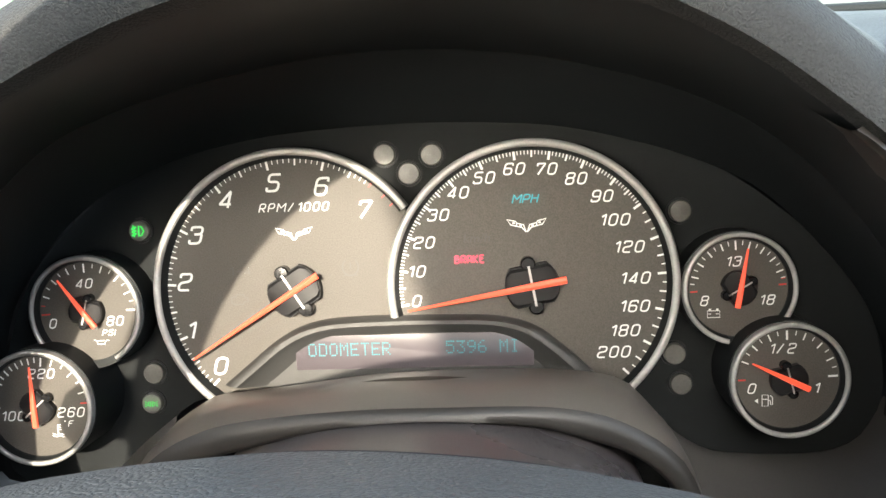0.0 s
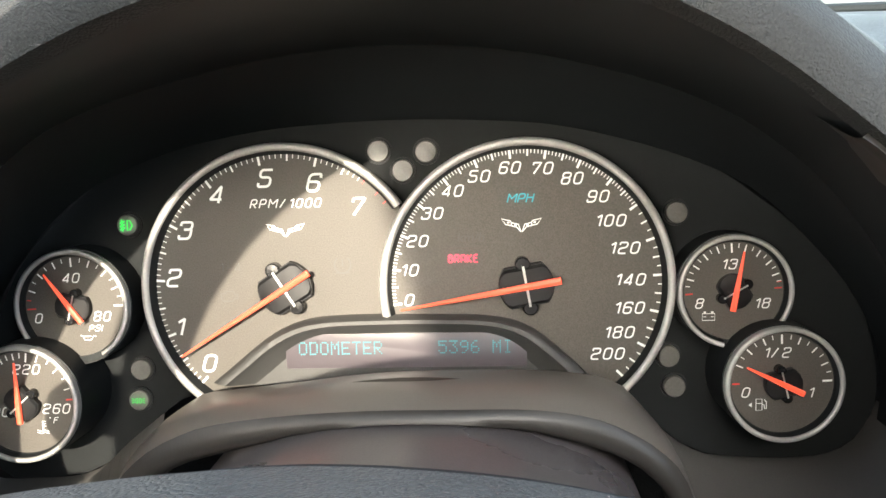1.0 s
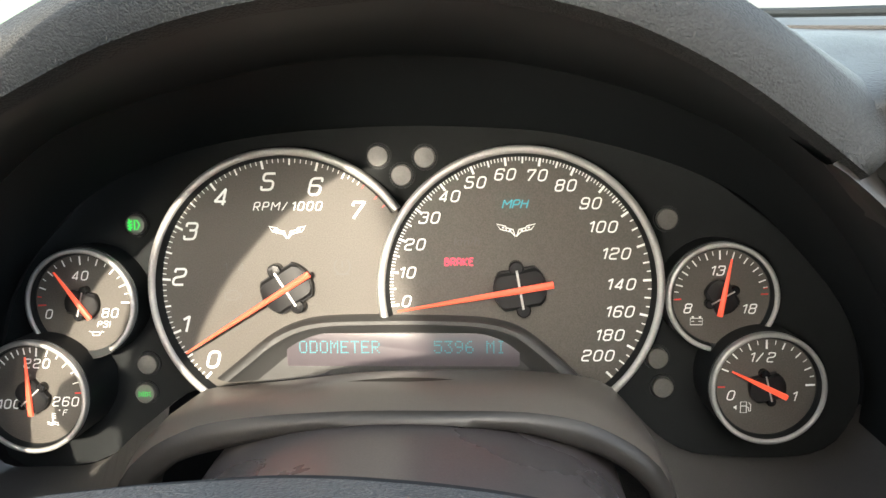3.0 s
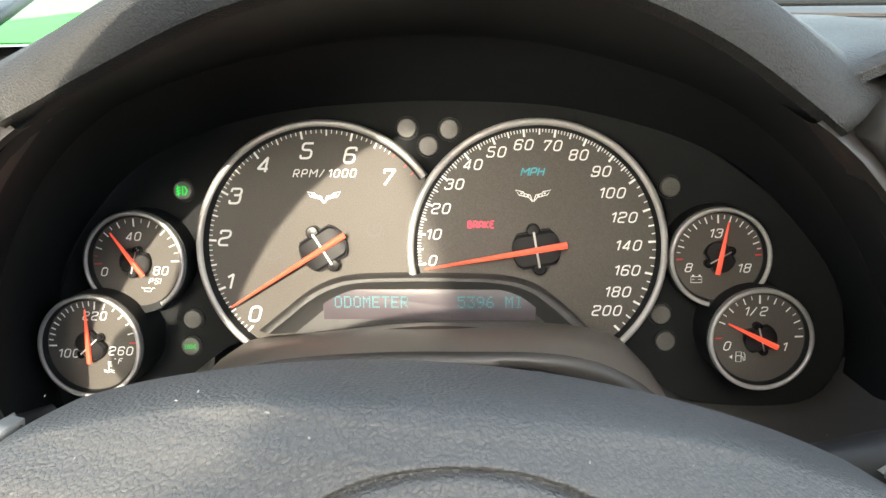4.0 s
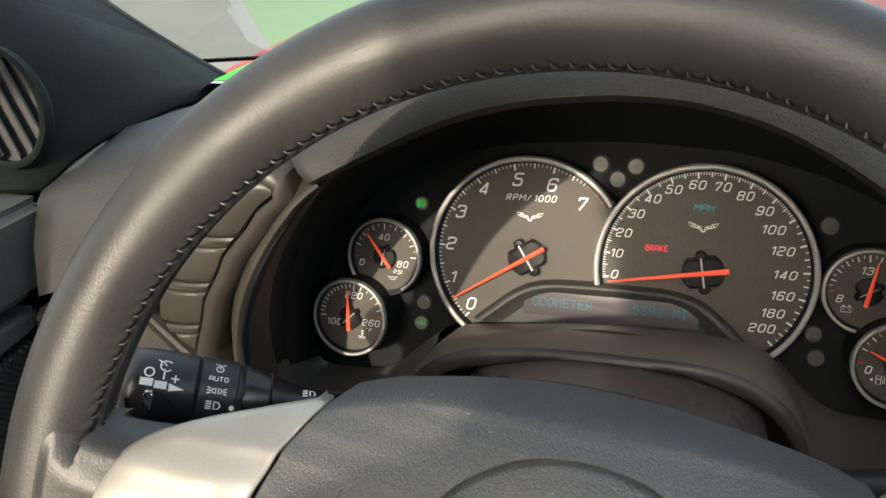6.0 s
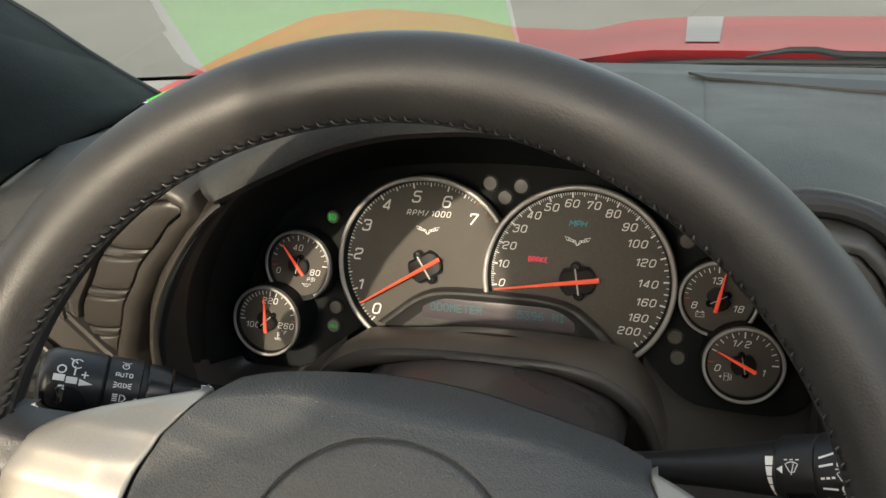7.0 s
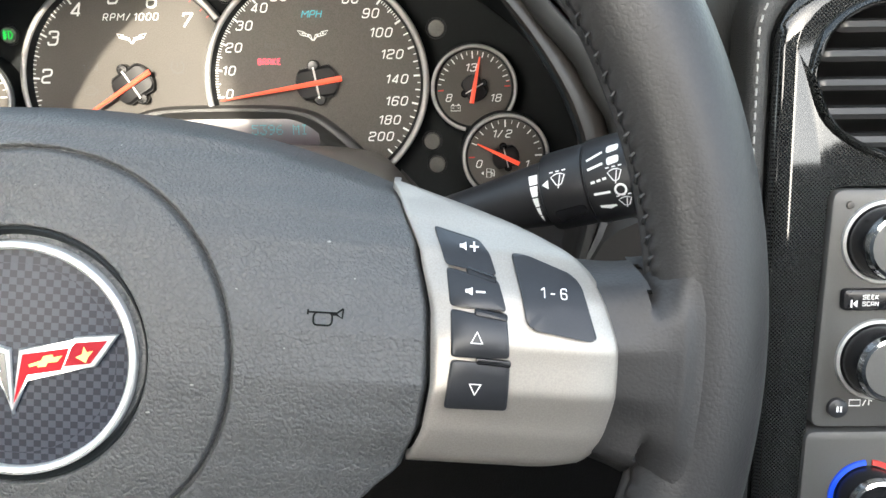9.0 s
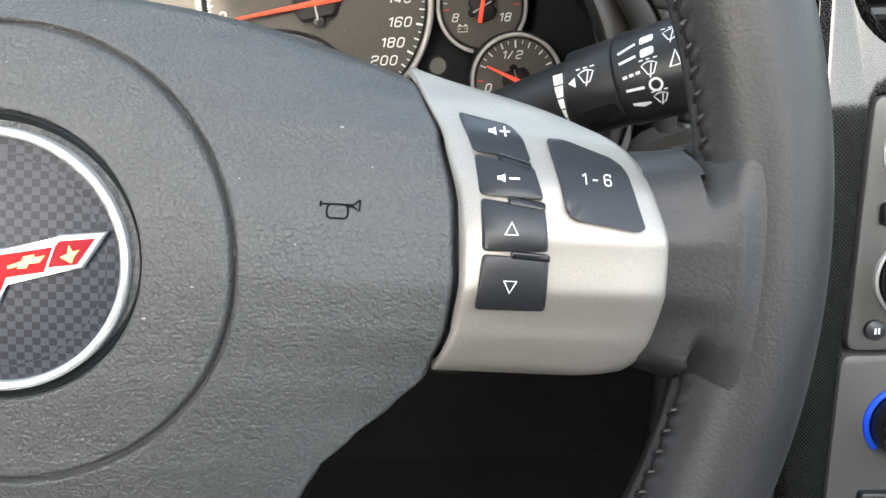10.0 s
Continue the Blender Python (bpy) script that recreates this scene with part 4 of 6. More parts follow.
def build_pod():
    """The message display in its low hooded pod below the dials."""
    out = spline([(-76, -50), (-66, -42), (-56, -34), (-45, -28), (-32, -25), (-10, -24.2), (14, -24.2), (36, -25.2), (50, -29), (60, -36), (68, -43), (75, -50)], 40)
    base = [(p.x * MM, p.y * MM) for p in out]
    # hood edge, then a sunk slope down to the window
    def ring(scale, dv, w):
        return [Vector((1.0 * MM + (x - 1.0 * MM) * scale, (y + 0.040) * scale - 0.040 + dv, w)) for x, y in base]
    curves = [ring(1.03, 0.0008, 0.0), ring(1.03, 0.0008, 0.008), ring(1.0, 0.0, 0.0098), ring(0.965, -0.001, 0.0098), ring(0.94, -0.002, 0.0075), ring(0.80, -0.003, 0.0050)]
    pod = part("display_pod", loft(curves), PLASTIC, cluster, "satin black display pod", smooth=0.8)
    plate = [(p.x, p.y) for p in ring(0.95, -0.002, 0)]
    part("pod_floor", prism(plate, 0.003, 0.0052), PLASTIC, pod)
    part("display", prism(rounded(rect(-0.0480, -0.0445, 0.0515, -0.0302), 0.0012), 0.005, 0.0062, 0.0003), DISPLAY, pod, "dark violet message display")
    dots = {"O": "01110 10001 10001 10001 10001 10001 01110", "D": "11110 10001 10001 10001 10001 10001 11110", "M": "10001 11011 10101 10101 10001 10001 10001",
            "E": "11111 10000 10000 11110 10000 10000 11111", "T": "11111 00100 00100 00100 00100 00100 00100", "R": "11110 10001 10001 11110 10100 10010 10001",
            "5": "11111 10000 11110 00001 00001 10001 01110", "3": "11111 00010 00100 00010 00001 10001 01110", "9": "01110 10001 10001 01111 00001 00010 01100",
            "6": "00110 01000 10000 11110 10001 10001 01110", "I": "01110 00100 00100 00100 00100 00100 01110"}
    dx, dy = 0.00072, 0.00080
    for text, x0, pitch in (("ODOMETER", -0.0425, 0.00445), ("5396", 0.0153, 0.00445), ("MI", 0.0375, 0.00445)):
        for i, ch in enumerate(text):
            bm = bmesh.new()
            for r, row in enumerate(dots[ch].split()):
                for c, on in enumerate(row):
                    if on == "1":
                        x, y = x0 + i * pitch + c * dx, -0.0334 - r * dy
                        fill(bm, [(x, y - dy * 0.62), (x + dx * 0.62, y - dy * 0.62), (x + dx * 0.62, y), (x, y)], 0.0064)
            tagged(part("character", bm, CYAN_ON, pod), kind="stuff")


build_panel()
build_dials()
build_small()
build_pod()


# ---- below the gauges: cowl, column and lower fascia ----
def build_cowl():
    cowl = thing("column_cowl", "satin grey arched cowl below the display", "trim")
    N = 41
    back = spline([(-0.118, 0.300, 0.790), (-0.106, 0.303, 0.812), (-0.092, 0.305, 0.826), (-0.077, 0.305, 0.829), (-0.051, 0.305, 0.832), (-0.018, 0.305, 0.836), (0.020, 0.305, 0.837), (0.054, 0.305, 0.836), (0.075, 0.305, 0.832), (0.084, 0.303, 0.826), (0.096, 0.300, 0.810), (0.104, 0.296, 0.790)], N)
    crease = spline([(-0.118, 0.252, 0.795), (-0.107, 0.252, 0.820), (-0.094, 0.252, 0.834), (-0.080, 0.252, 0.842), (-0.068, 0.252, 0.846), (-0.047, 0.252, 0.849), (-0.018, 0.252, 0.851), (0.011, 0.252, 0.8513), (0.041, 0.252, 0.851), (0.060, 0.252, 0.848), (0.072, 0.252, 0.843), (0.084, 0.252, 0.835), (0.094, 0.252, 0.823), (0.104, 0.252, 0.795)], N)
    lip = spline([(-0.114, 0.250, 0.788), (-0.100, 0.250, 0.814), (-0.088, 0.250, 0.826), (-0.079, 0.250, 0.832), (-0.058, 0.250, 0.838), (-0.038, 0.250, 0.843), (-0.018, 0.250, 0.846), (0.002, 0.250, 0.847), (0.021, 0.250, 0.846), (0.041, 0.250, 0.844), (0.060, 0.250, 0.838), (0.070, 0.250, 0.834), (0.080, 0.250, 0.827), (0.090, 0.250, 0.814), (0.100, 0.250, 0.788)], N)
    rows = [back, [a.lerp(b, 0.45) + Vector((0, 0, 0.0035)) for a, b in zip(back, crease)], [a.lerp(b, 0.8) + Vector((0, 0, 0.0035)) for a, b in zip(back, crease)], crease,
            [a.lerp(b, 0.25) + Vector((0, -0.0022, 0.0)) for a, b in zip(crease, lip)], [a.lerp(b, 0.75) + Vector((0, -0.0022, 0.0)) for a, b in zip(crease, lip)], lip, [p + Vector((-p.x * 0.04, 0.03, 0.001)) for p in lip]]
    # one moulding, pale above and dark in front: light and shade put into colour
    part("arch", loft(rows[:4]), COWL, cowl, "smooth arched cowl, pale for the light on it", smooth=0.9)
    part("lip", loft(rows[3:]), FASCIA, cowl, "rounded front lip, dark for its shade", smooth=1.2)
    col = thing("steering_column_cover", "dark satin plastic steering column cover", "column cover")
    curves = []
    for d, a, b in ((0.040, 0.050, 0.030), (0.075, 0.060, 0.036), (0.12, 0.070, 0.040), (0.17, 0.078, 0.042), (0.22, 0.081, 0.042), (0.29, 0.082, 0.042)):
        y = 0.055 + 0.91 * d
        p = Vector((0.000, y, 0.8450 + 0.26 * (0.245 - y) - 0.91 * b))
        curves.append([p + Vector((a * math.copysign(abs(math.cos(q)) ** 0.85, math.cos(q)), b * math.sin(q) * 0.30, b * math.copysign(abs(math.sin(q)) ** 0.9, math.sin(q)) * 0.91)) for q in (2 * math.pi * k / 40 for k in range(40))])
    part("cover", loft(curves, close_u=True, cap=True), material("column_plastic", (0.100, 0.088, 0.088), 0.30, grain=0.12, grain_size=0.0007, bump=0.00003, mottle=0.1, rough_var=0.06), col, smooth=0.8)
    part("collar", tube([Vector((0.004, 0.075, 0.868)), Vector((0.004, 0.098, 0.857))], [0.032, 0.034], 36), DARK, col, "dark collar behind the wheel hub")
    # lower fascia: from the panel's foot towards the driver
    low = thing("lower_fascia", "dark plastic lower dash fascia beside the steering column", "trim", kind="structure")
    for s, foot in ((-1, [(-101, -63), (-117, -75.7), (-131, -88.6), (-145, -96), (-166, -98), (-190, -96), (-196, -74)]), (1, [(94.7, -60.8), (104, -71), (114, -81), (126, -88), (138, -90), (162, -91), (181, -89), (193, -81.6), (201, -66)])):
        f = [cl(u, v, -13) for u, v, _ in spline([(a, b, 0) for a, b in foot], 21)]
        near = spline([(s * 0.104, 0.25, 0.79), (s * 0.120, 0.215, 0.785), (s * 0.140, 0.200, 0.795), (s * 0.160, 0.197, 0.812), (s * 0.172, 0.199, 0.828), (s * 0.180, 0.203, 0.850)], 21)
        rows = [f, [p + (cl(0, 0, 10) - cl(0, 0, -13)) * 0.8 for p in f], [p.lerp(q, 0.55) + Vector((0, 0, -0.004)) for p, q in zip(f, near)], near, [q + Vector((0, -0.002, -0.008)) for q in near], [Vector((q.x, q.y + 0.004, 0.62 if s < 0 else q.z - 0.03)) for q in near]]
        part("foot_panel", loft(rows[:-1] if s > 0 else rows), FOOT, low, smooth=0.9)
        if s > 0:
            top = spline([(0.086, 0.262, 0.786), (0.104, 0.248, 0.788), (0.120, 0.214, 0.783), (0.140, 0.199, 0.793), (0.160, 0.196, 0.810), (0.172, 0.198, 0.826), (0.182, 0.200, 0.842), (0.206, 0.203, 0.850), (0.236, 0.206, 0.852)], 25)
            part("knee_panel", loft([[q + Vector((0, 0.004, 0.0)) for q in top], [q + Vector((0, -0.002, -0.003)) for q in top], [q + Vector((0, -0.001, -0.030)) for q in top], [Vector((q.x, q.y + 0.012, 0.752)) for q in top], [Vector((q.x, q.y + 0.040, 0.742)) for q in top]]), FASCIA, low, "dark satin knee panel", smooth=0.8)
    # knee panels either side, with a seam
    for name, pts in (("knee_panel", [(-0.300, 0.195, 0.875), (-0.232, 0.195, 0.885), (-0.180, 0.196, 0.83), (-0.105, 0.215, 0.785), (-0.105, 0.19, 0.62), (-0.300, 0.15, 0.62)]),):
        bm = bmesh.new()
        fr = [bm.verts.new(p) for p in pts]
        bk = [bm.verts.new((p[0], p[1] + 0.012, p[2])) for p in pts]
        bm.faces.new(fr)
        bm.faces.new(list(reversed(bk)))
        for i in range(len(fr)):
            j = (i + 1) % len(fr)
            bm.faces.new((fr[i], fr[j], bk[j], bk[i]))
        bmesh.ops.recalc_face_normals(bm, faces=bm.faces)
        bmesh.ops.bevel(bm, geom=bm.edges[:], offset=0.003, segments=2, affect="EDGES")
        part(name, bm, FASCIA if pts[0][0] < 0 else PLASTIC, low, "satin grey knee panel")
    # start button plate
    st = thing("start_button", "square black starter button with a white ring mark", "button", Matrix.Translation((0.1880, 0.1975, 0.8030)) @ Matrix.Rotation(radians(80), 4, "X"))
    part("surround", prism(rounded(rect(-0.019, -0.021, 0.019, 0.021), 0.004), -0.004, 0.003, 0.001), GLOSSBLACK, st)
    k = part("key", prism(rounded(rect(-0.016, -0.018, 0.016, 0.018), 0.003), 0.0, 0.0055, 0.0012), BUTTON, st)
    bm = bmesh.new()
    for r in (0.0095, 0.0062):
        stroke(bm, circle(0, 0, r, 36, -100, 170), 0.0012, 0.0058)
    stroke(bm, [(0, 0.001), (0, 0.007)], 0.0012, 0.0058)
    part("mark", bm, WHITE, k)


build_cowl()


# ---- the steering wheel ----
MID = [(-110, -16), (-90, -6), (-70, 3), (-50, 8.5), (-30, 12), (-10, 13.5), (10, 13), (24, 11.5), (34, 9.0), (42, 5.0), (48, -1.0), (52, -7.5), (54.5, -15), (58, -30)]
ENDS = [(-110, -20), (-60, -6), (-40, 1), (-28, 6), (-16, 11), (-6, 13.5), (5, 11.8), (15, 6.5), (25, -1), (32, -11), (39, -25), (45, -38)]


def wheel_w(a, b):
    """Height of the wheel's front at (a, b), all in mm."""
    s = min(1.0, (abs(a) / 92.0) ** 1.6)
    u = max(0.0, min(1.0, (abs(a) - 93) / 14))
    rise = 4.6 * u * u * (3 - 2 * u) * math.exp(-((b - 15) / 17) ** 2)
    return (1 - s) * interp(b, MID) + s * interp(b, ENDS) + rise


EDGE = [(-110, 46), (-95, 48), (-75, 56), (-60, 65), (-52, 69), (-44, 76.5), (-36, 85), (-28, 92), (-16, 95.6), (-5, 96.6), (11, 95.8), (25, 92.4), (38, 86.4), (41.5, 84.6)]
wheel = thing("steering_wheel", "black leather steering wheel with brushed metal spokes and round badge", "steering wheel", WHEEL)
HUB = (2.2, -5.8)
PAD_SHIFT, SPOKE_DROP = 4.0, 3.0    # the pad sits off the wheel's middle, and the wheel stands turned a little


def fine(bm, cuts=3):
    """Splits a plate into small faces, so that it can bend."""
    bmesh.ops.triangulate(bm, faces=bm.faces[:])
    bmesh.ops.subdivide_edges(bm, edges=bm.edges[:], cuts=cuts, use_grid_fill=True)
    return bm


def drape(bm, lift=0.0):
    for v in bm.verts:
        v.co.z += (wheel_w(v.co.x / MM, v.co.y / MM) + lift) * MM
    return bm


def build_wheel():
    # rim: a slightly oval tube, with the seam that its leather is sewn along
    R, r = 0.1647, 0.0161
    puckers = 188
    n = puckers * 6
    qs = sorted([360 * k / 48 for k in range(48) if not 136 < 360 * k / 48 < 178] + [136 + 2.5 * k for k in range(17)])
    curves = []
    for i in range(n):
        a = 2 * math.pi * i / n
        row = []
        for deg in qs:
            q = radians(deg)
            rr = r - 0.0012 * math.exp(-((deg - 159) / 4.0) ** 2)
            back = max(0.0, min(1.0, (deg - 160) / 26)) * max(0.0, min(1.0, (300 - deg) / 70))
            rr -= 0.0030 * back * back * (3 - 2 * back)
            swell = math.cos(a * puckers + (deg - 157) * 0.16)
            rr += 0.0005 * swell * math.exp(-((deg - 152) / 6.0) ** 2)
            dr, dw = rr * math.cos(q), rr * 1.06 * math.sin(q)
            row.append(Vector(((R + dr) * math.cos(a) + 0.0005, (R + dr) * math.sin(a) - 0.001, dw - 0.001)))
        curves.append(row)
    part("rim", loft(curves, close_u=True, close_v=True), RIM, wheel, "smooth black leather rim", smooth=1.4)
    bm = bmesh.new()
    for i in range(puckers):
        if abs(164.7 * math.sin(2 * math.pi * (i + 0.5) / puckers) + 1.8) < 30:
            continue        # the gussets cover the seam here
        pts = []
        for deg, off, lift in ((159, -0.26, -0.0006), (156.5, -0.08, 0.0002), (153.5, 0.10, 0.0003), (150.5, 0.24, -0.0006)):
            a, q = 2 * math.pi * (i + 0.5 + off) / puckers, radians(deg)
            rad = R + (r + lift) * math.cos(q)
            pts.append(Vector((rad * math.cos(a) + 0.0005, rad * math.sin(a) - 0.001, (r + lift) * 1.06 * math.sin(q) - 0.001)))
        tube(pts, [0.0003, 0.00046, 0.00046, 0.0003], 6, bm)
    tagged(part("rim_stitching", bm, STITCH, wheel, "fine black stitches"), kind="stuff")
    # pad with its ring groove and the sunk seat of the badge
    rows = []
    nb, na = 560, 640
    for j in range(nb + 1):
        t = j / nb
        b0 = -108 + t * (40 + 108)
        row = []
        half = interp(b0, EDGE)
        for i in range(na + 1):
            s = 2 * i / na - 1
            a = s * (half if s > 0 else half - PAD_SHIFT)
            up = max(0.0, min(1.0, (b0 + 14) / 54))
            b = b0 + 14.8 * (1 - abs(s) ** 2.1) * up * up * (3 - 2 * up)
            w = wheel_w(a, b)
            d = math.hypot(a - HUB[0], b - HUB[1])
            w -= 2.3 * math.exp(-((d - 48.5) / 0.62) ** 2)
            d = math.hypot(a - HUB[0], b - HUB[1] - 0.7)
            if d < 30.2:
                w -= 3.2 * min(1.0, (30.2 - d) / 1.0)
            edge = abs(s)
            if edge > 0.982:
                w -= 3.2 * ((edge - 0.982) / 0.018) ** 2
            if t > 0.97:
                w -= 26.0 * ((t - 0.97) / 0.03) ** 2
            row.append(Vector((a, b, w)) * MM)
        rows.append(row)
    pad = part("airbag_pad", loft(rows), PAD, wheel, "grained black airbag pad with a ring groove", smooth=1.0)
    # underside body, so that the pad is solid
    back = []
    for j in range(0, nb + 1, 10):
        back.append([Vector((p.x * 0.97, p.y * 0.985, min(p.z - 0.006, -0.014))) for p in rows[j][::10]])
    part("pad_back", loft(back), DARK, wheel)
    for sgn in (-1, 1):
        bm = bmesh.new()
        loop = rounded([(-4.4, 1.2), (-4.4, -2.7), (2.6, -2.7), (2.6, 1.2)], 1.6, 4)
        for pts in ([(-6.6, 2.0), (-6.6, 0.4)], [(-6.6, 1.2), (4.2, 1.2), (6.5, 2.7)], [(6.5, 2.7), (6.3, -0.3), (4.2, 0.7), (2.6, 0.7)], loop + loop[:1]):
            stroke(bm, [(sgn * (0.0718 + q[0] * 0.62 * MM) + (0.0 if sgn > 0 else 0.0036), ((8.6 if sgn > 0 else 5.2) + q[1] * 0.72) * MM) for q in pts], 0.00042, 0.0)
        bmesh.ops.subdivide_edges(bm, edges=bm.edges[:], cuts=1)
        part("horn_mark", drape(bm, 0.35), MOULD, pad, "black moulded horn mark")
    # badge
    hx, hy = HUB[0] * MM, HUB[1] * MM
    w0 = 0.0100
    seat = part("badge_well", lathe([(0.0262, 0.0055), (0.0292, 0.0108), (0.0298, 0.0104), (0.0282, 0.0045)], n=80, at=(hx, hy + 0.0007)), SHROUD, wheel, "black rim of the badge recess")
    badge = part("badge", lathe([(0, w0 - 0.003), (0.0262, w0 - 0.003), (0.0262, w0 + 0.0002), (0.020, w0 + 0.0009), (0.012, w0 + 0.0015), (0.005, w0 + 0.0018), (0, w0 + 0.0018)], n=72, at=(hx, hy)), CARBON, wheel, "round dark woven badge in a chrome ring")
    part("badge_ring", lathe(ring_profile(0.0272, 0.0019, w0 - 0.003, w0 + 0.0024), n=96, at=(hx, hy)), SILVER, badge, "bright satin ring")
    right = [(-0.2, -12.8), (1.0, 2.6), (12.4, 5.0), (13.2, 6.0), (22.9, 7.2), (18.0, -0.6), (11.2, -1.8), (10.3, -2.8), (3.0, -4.2)]
    def place(pts, sgn):
        q = [(hx + sgn * a * MM, hy + b * MM) for a, b in pts]
        return q if sgn > 0 else list(reversed(q))
    for sgn in (1, -1):
        part("pennant_border", prism(place(right, sgn), w0 + 0.0012, w0 + 0.0030, 0.0004), SILVER, badge, "raised bright pennant border")
    part("pennant_red", prism(place([(0.5, -9.6), (2.0, 1.5), (12.3, 3.7), (10.6, -1.6), (3.2, -3.1)], 1), w0 + 0.0028, w0 + 0.0033), BADGE_RED, badge, "red enamel pennant")
    part("pennant_dark_red", prism(place([(12.9, 4.0), (13.7, 5.0), (20.8, 5.9), (17.2, 0.4), (11.4, -0.6)], 1), w0 + 0.0028, w0 + 0.0033), material("badge_dark_red", (0.30, 0.01, 0.02), 0.5, spec=0.12), badge, "dark red enamel field")
    part("gold_bow", prism(place([(3.6, -0.6), (6.4, 0.5), (6.8, 1.5), (8.8, 2.0), (9.0, 1.4), (11.0, 1.9), (9.9, 0.4), (7.8, 0.1), (7.4, -0.8), (5.6, -1.1), (5.8, -0.5), (3.8, -1.2)], 1), w0 + 0.0033, w0 + 0.0036), GOLD, badge, "small gold emblem shape")
    part("gold_leaf", prism(place([(14.0, 1.7), (15.4, 2.5), (15.7, 4.2), (16.4, 3.0), (17.8, 3.4), (16.7, 1.9), (16.3, 0.6), (15.3, 1.1)], 1), w0 + 0.0033, w0 + 0.0036), GOLD, badge, "small gold leaf shape")
    part("pennant_field", prism(place([(0.5, -9.6), (2.0, 1.5), (12.3, 3.7), (13.7, 5.0), (20.8, 5.9), (17.2, 0.4), (10.6, -1.6), (3.2, -3.1)], -1), w0 + 0.0028, w0 + 0.0033), GLOSSBLACK, badge, "black chequered pennant")
    bm = bmesh.new()
    for i in range(6):
        for j in range(2):
            if (i + j) % 2 == 0:
                x0 = 2.6 + i * 2.5
                y0 = -2.6 + j * 2.1 + i * 0.56
                prism(place([(x0, y0), (x0 + 2.4, y0 + 0.5), (x0 + 2.8, y0 + 2.4), (x0 + 0.4, y0 + 1.9)], -1), w0 + 0.0030, w0 + 0.0036, bm=bm)
    tagged(part("pennant_pattern", bm, SILVER, badge, "silver checks"), kind="stuff")

    # spokes
    out_r = [(-26.0, 131.5), (-24.7, 135.5), (-22.4, 137.8), (-16.9, 140.6), (-7.6, 141.9), (3.3, 141.7), (10.2, 140.3), (19.2, 136.8), (25.4, 131.4), (30.7, 120.7), (34.9, 108.5), (38.6, 95.5), (41.0, 87.2)]
    out_r = [(p.x, p.y) for p in spline([(b, a, 0) for b, a in out_r], 60)]
    for sgn in (-1, 1):
        rows = []
        J, K = 60, 26
        drop, inset = (0.0, 0.0) if sgn > 0 else (SPOKE_DROP, PAD_SHIFT)
        for j in range(J + 1):
            b = -26.0 + (41.0 + 26.0) * j / J - drop
            a0, a1 = interp(b, EDGE) - inset + 0.45, interp(b + drop, out_r)
            row = []
            for k in range(K + 1):
                u = k / K
                a = a0 + (a1 - a0) * u
                w = wheel_w(a, b) + 0.8 - 2.5 * max(0, (u - 0.75) / 0.25) ** 2
                rim_d = min(j, J - j)
                if rim_d < 2 or k < 1 or k > K - 1:
                    w -= (1.2, 0.5, 0.5)[min(rim_d, 2)]
                row.append(Vector((sgn * a, b, w)) * MM)
            rows.append(row)
        skirt0 = [p + Vector((0, -0.0015, -0.010)) for p in rows[0]]
        skirt1 = [p + Vector((0, 0.001, -0.008)) for p in rows[-1]]
        bm = loft([skirt0] + rows + [skirt1])
        spoke = part("spoke", bm, BRUSHED, wheel, "brushed metal spoke cover", smooth=0.9)
        thicken(spoke, 0.002)
        # leather gusset from the spoke's end into the rim
        rows = []
        for k in range(33):
            v = 2 * k / 32 - 1
            row = []
            for u in (q / 28 for q in range(29)):
                half = 24.5 + 9.5 * u ** 3
                b = -0.8 - drop * (1 - u) + half * v
                b0 = -0.8 - drop + 24.5 * v
                a0 = interp(b0 + drop, out_r) - 2.0
                a1 = math.sqrt(161.5 ** 2 - b * b)
                a = a0 + (a1 - a0) * u
                start = wheel_w(a0, b0) - 1.8
                rho = (math.hypot(a - 0.5, b + 1.0) - 164.7) / 16.1
                tube_w = 17.07 * math.sqrt(max(0.0, 1 - rho * rho)) - 1.0 if abs(rho) < 1 else -12.0
                flat = start + (15.7 - start) * (0.35 * u + 0.65 * u * u * (3 - 2 * u)) + 0.9 * math.sin(math.pi * u)
                near = max(0.0, 5.0 - abs(flat - tube_w)) / 5.0
                w = max(flat, tube_w) + 1.25 * near * near
                if abs(rho) < 1:    # the leather runs out into the rim
                    fade = max(0.0, min(1.0, (u - 0.72) / 0.26))
                    side = max(0.0, min(1.0, (abs(v) - 0.5) / 0.5))
                    keep = (1 - fade * fade * (3 - 2 * fade)) * (1 - side * side * (3 - 2 * side))
                    w = tube_w + (w - tube_w) * keep + 0.12 * (1 - side) - 0.5 * side - 0.4 * max(0.0, (u - 0.94) / 0.06)
                w += 0.45 * math.sin(abs(v) * 30 - u * 9) * math.sin(math.pi * min(1.0, u * 1.3)) * max(0.0, abs(v) - 0.45) ** 1.3
                w -= 13.0 * max(0.0, (abs(v) - 0.80) / 0.20) ** 2.2 * (1.0 - u) ** 0.7
                row.append(Vector((sgn * a, b, w)) * MM)
            rows.append(row)
        rows = [[p + Vector((0, 0, -0.010)) for p in rows[0]]] + rows + [[p + Vector((0, 0, -0.010)) for p in rows[-1]]]
        part("grip_gusset", loft(rows), RIM, wheel, "gathered leather where the rim meets the spoke", smooth=1.4)
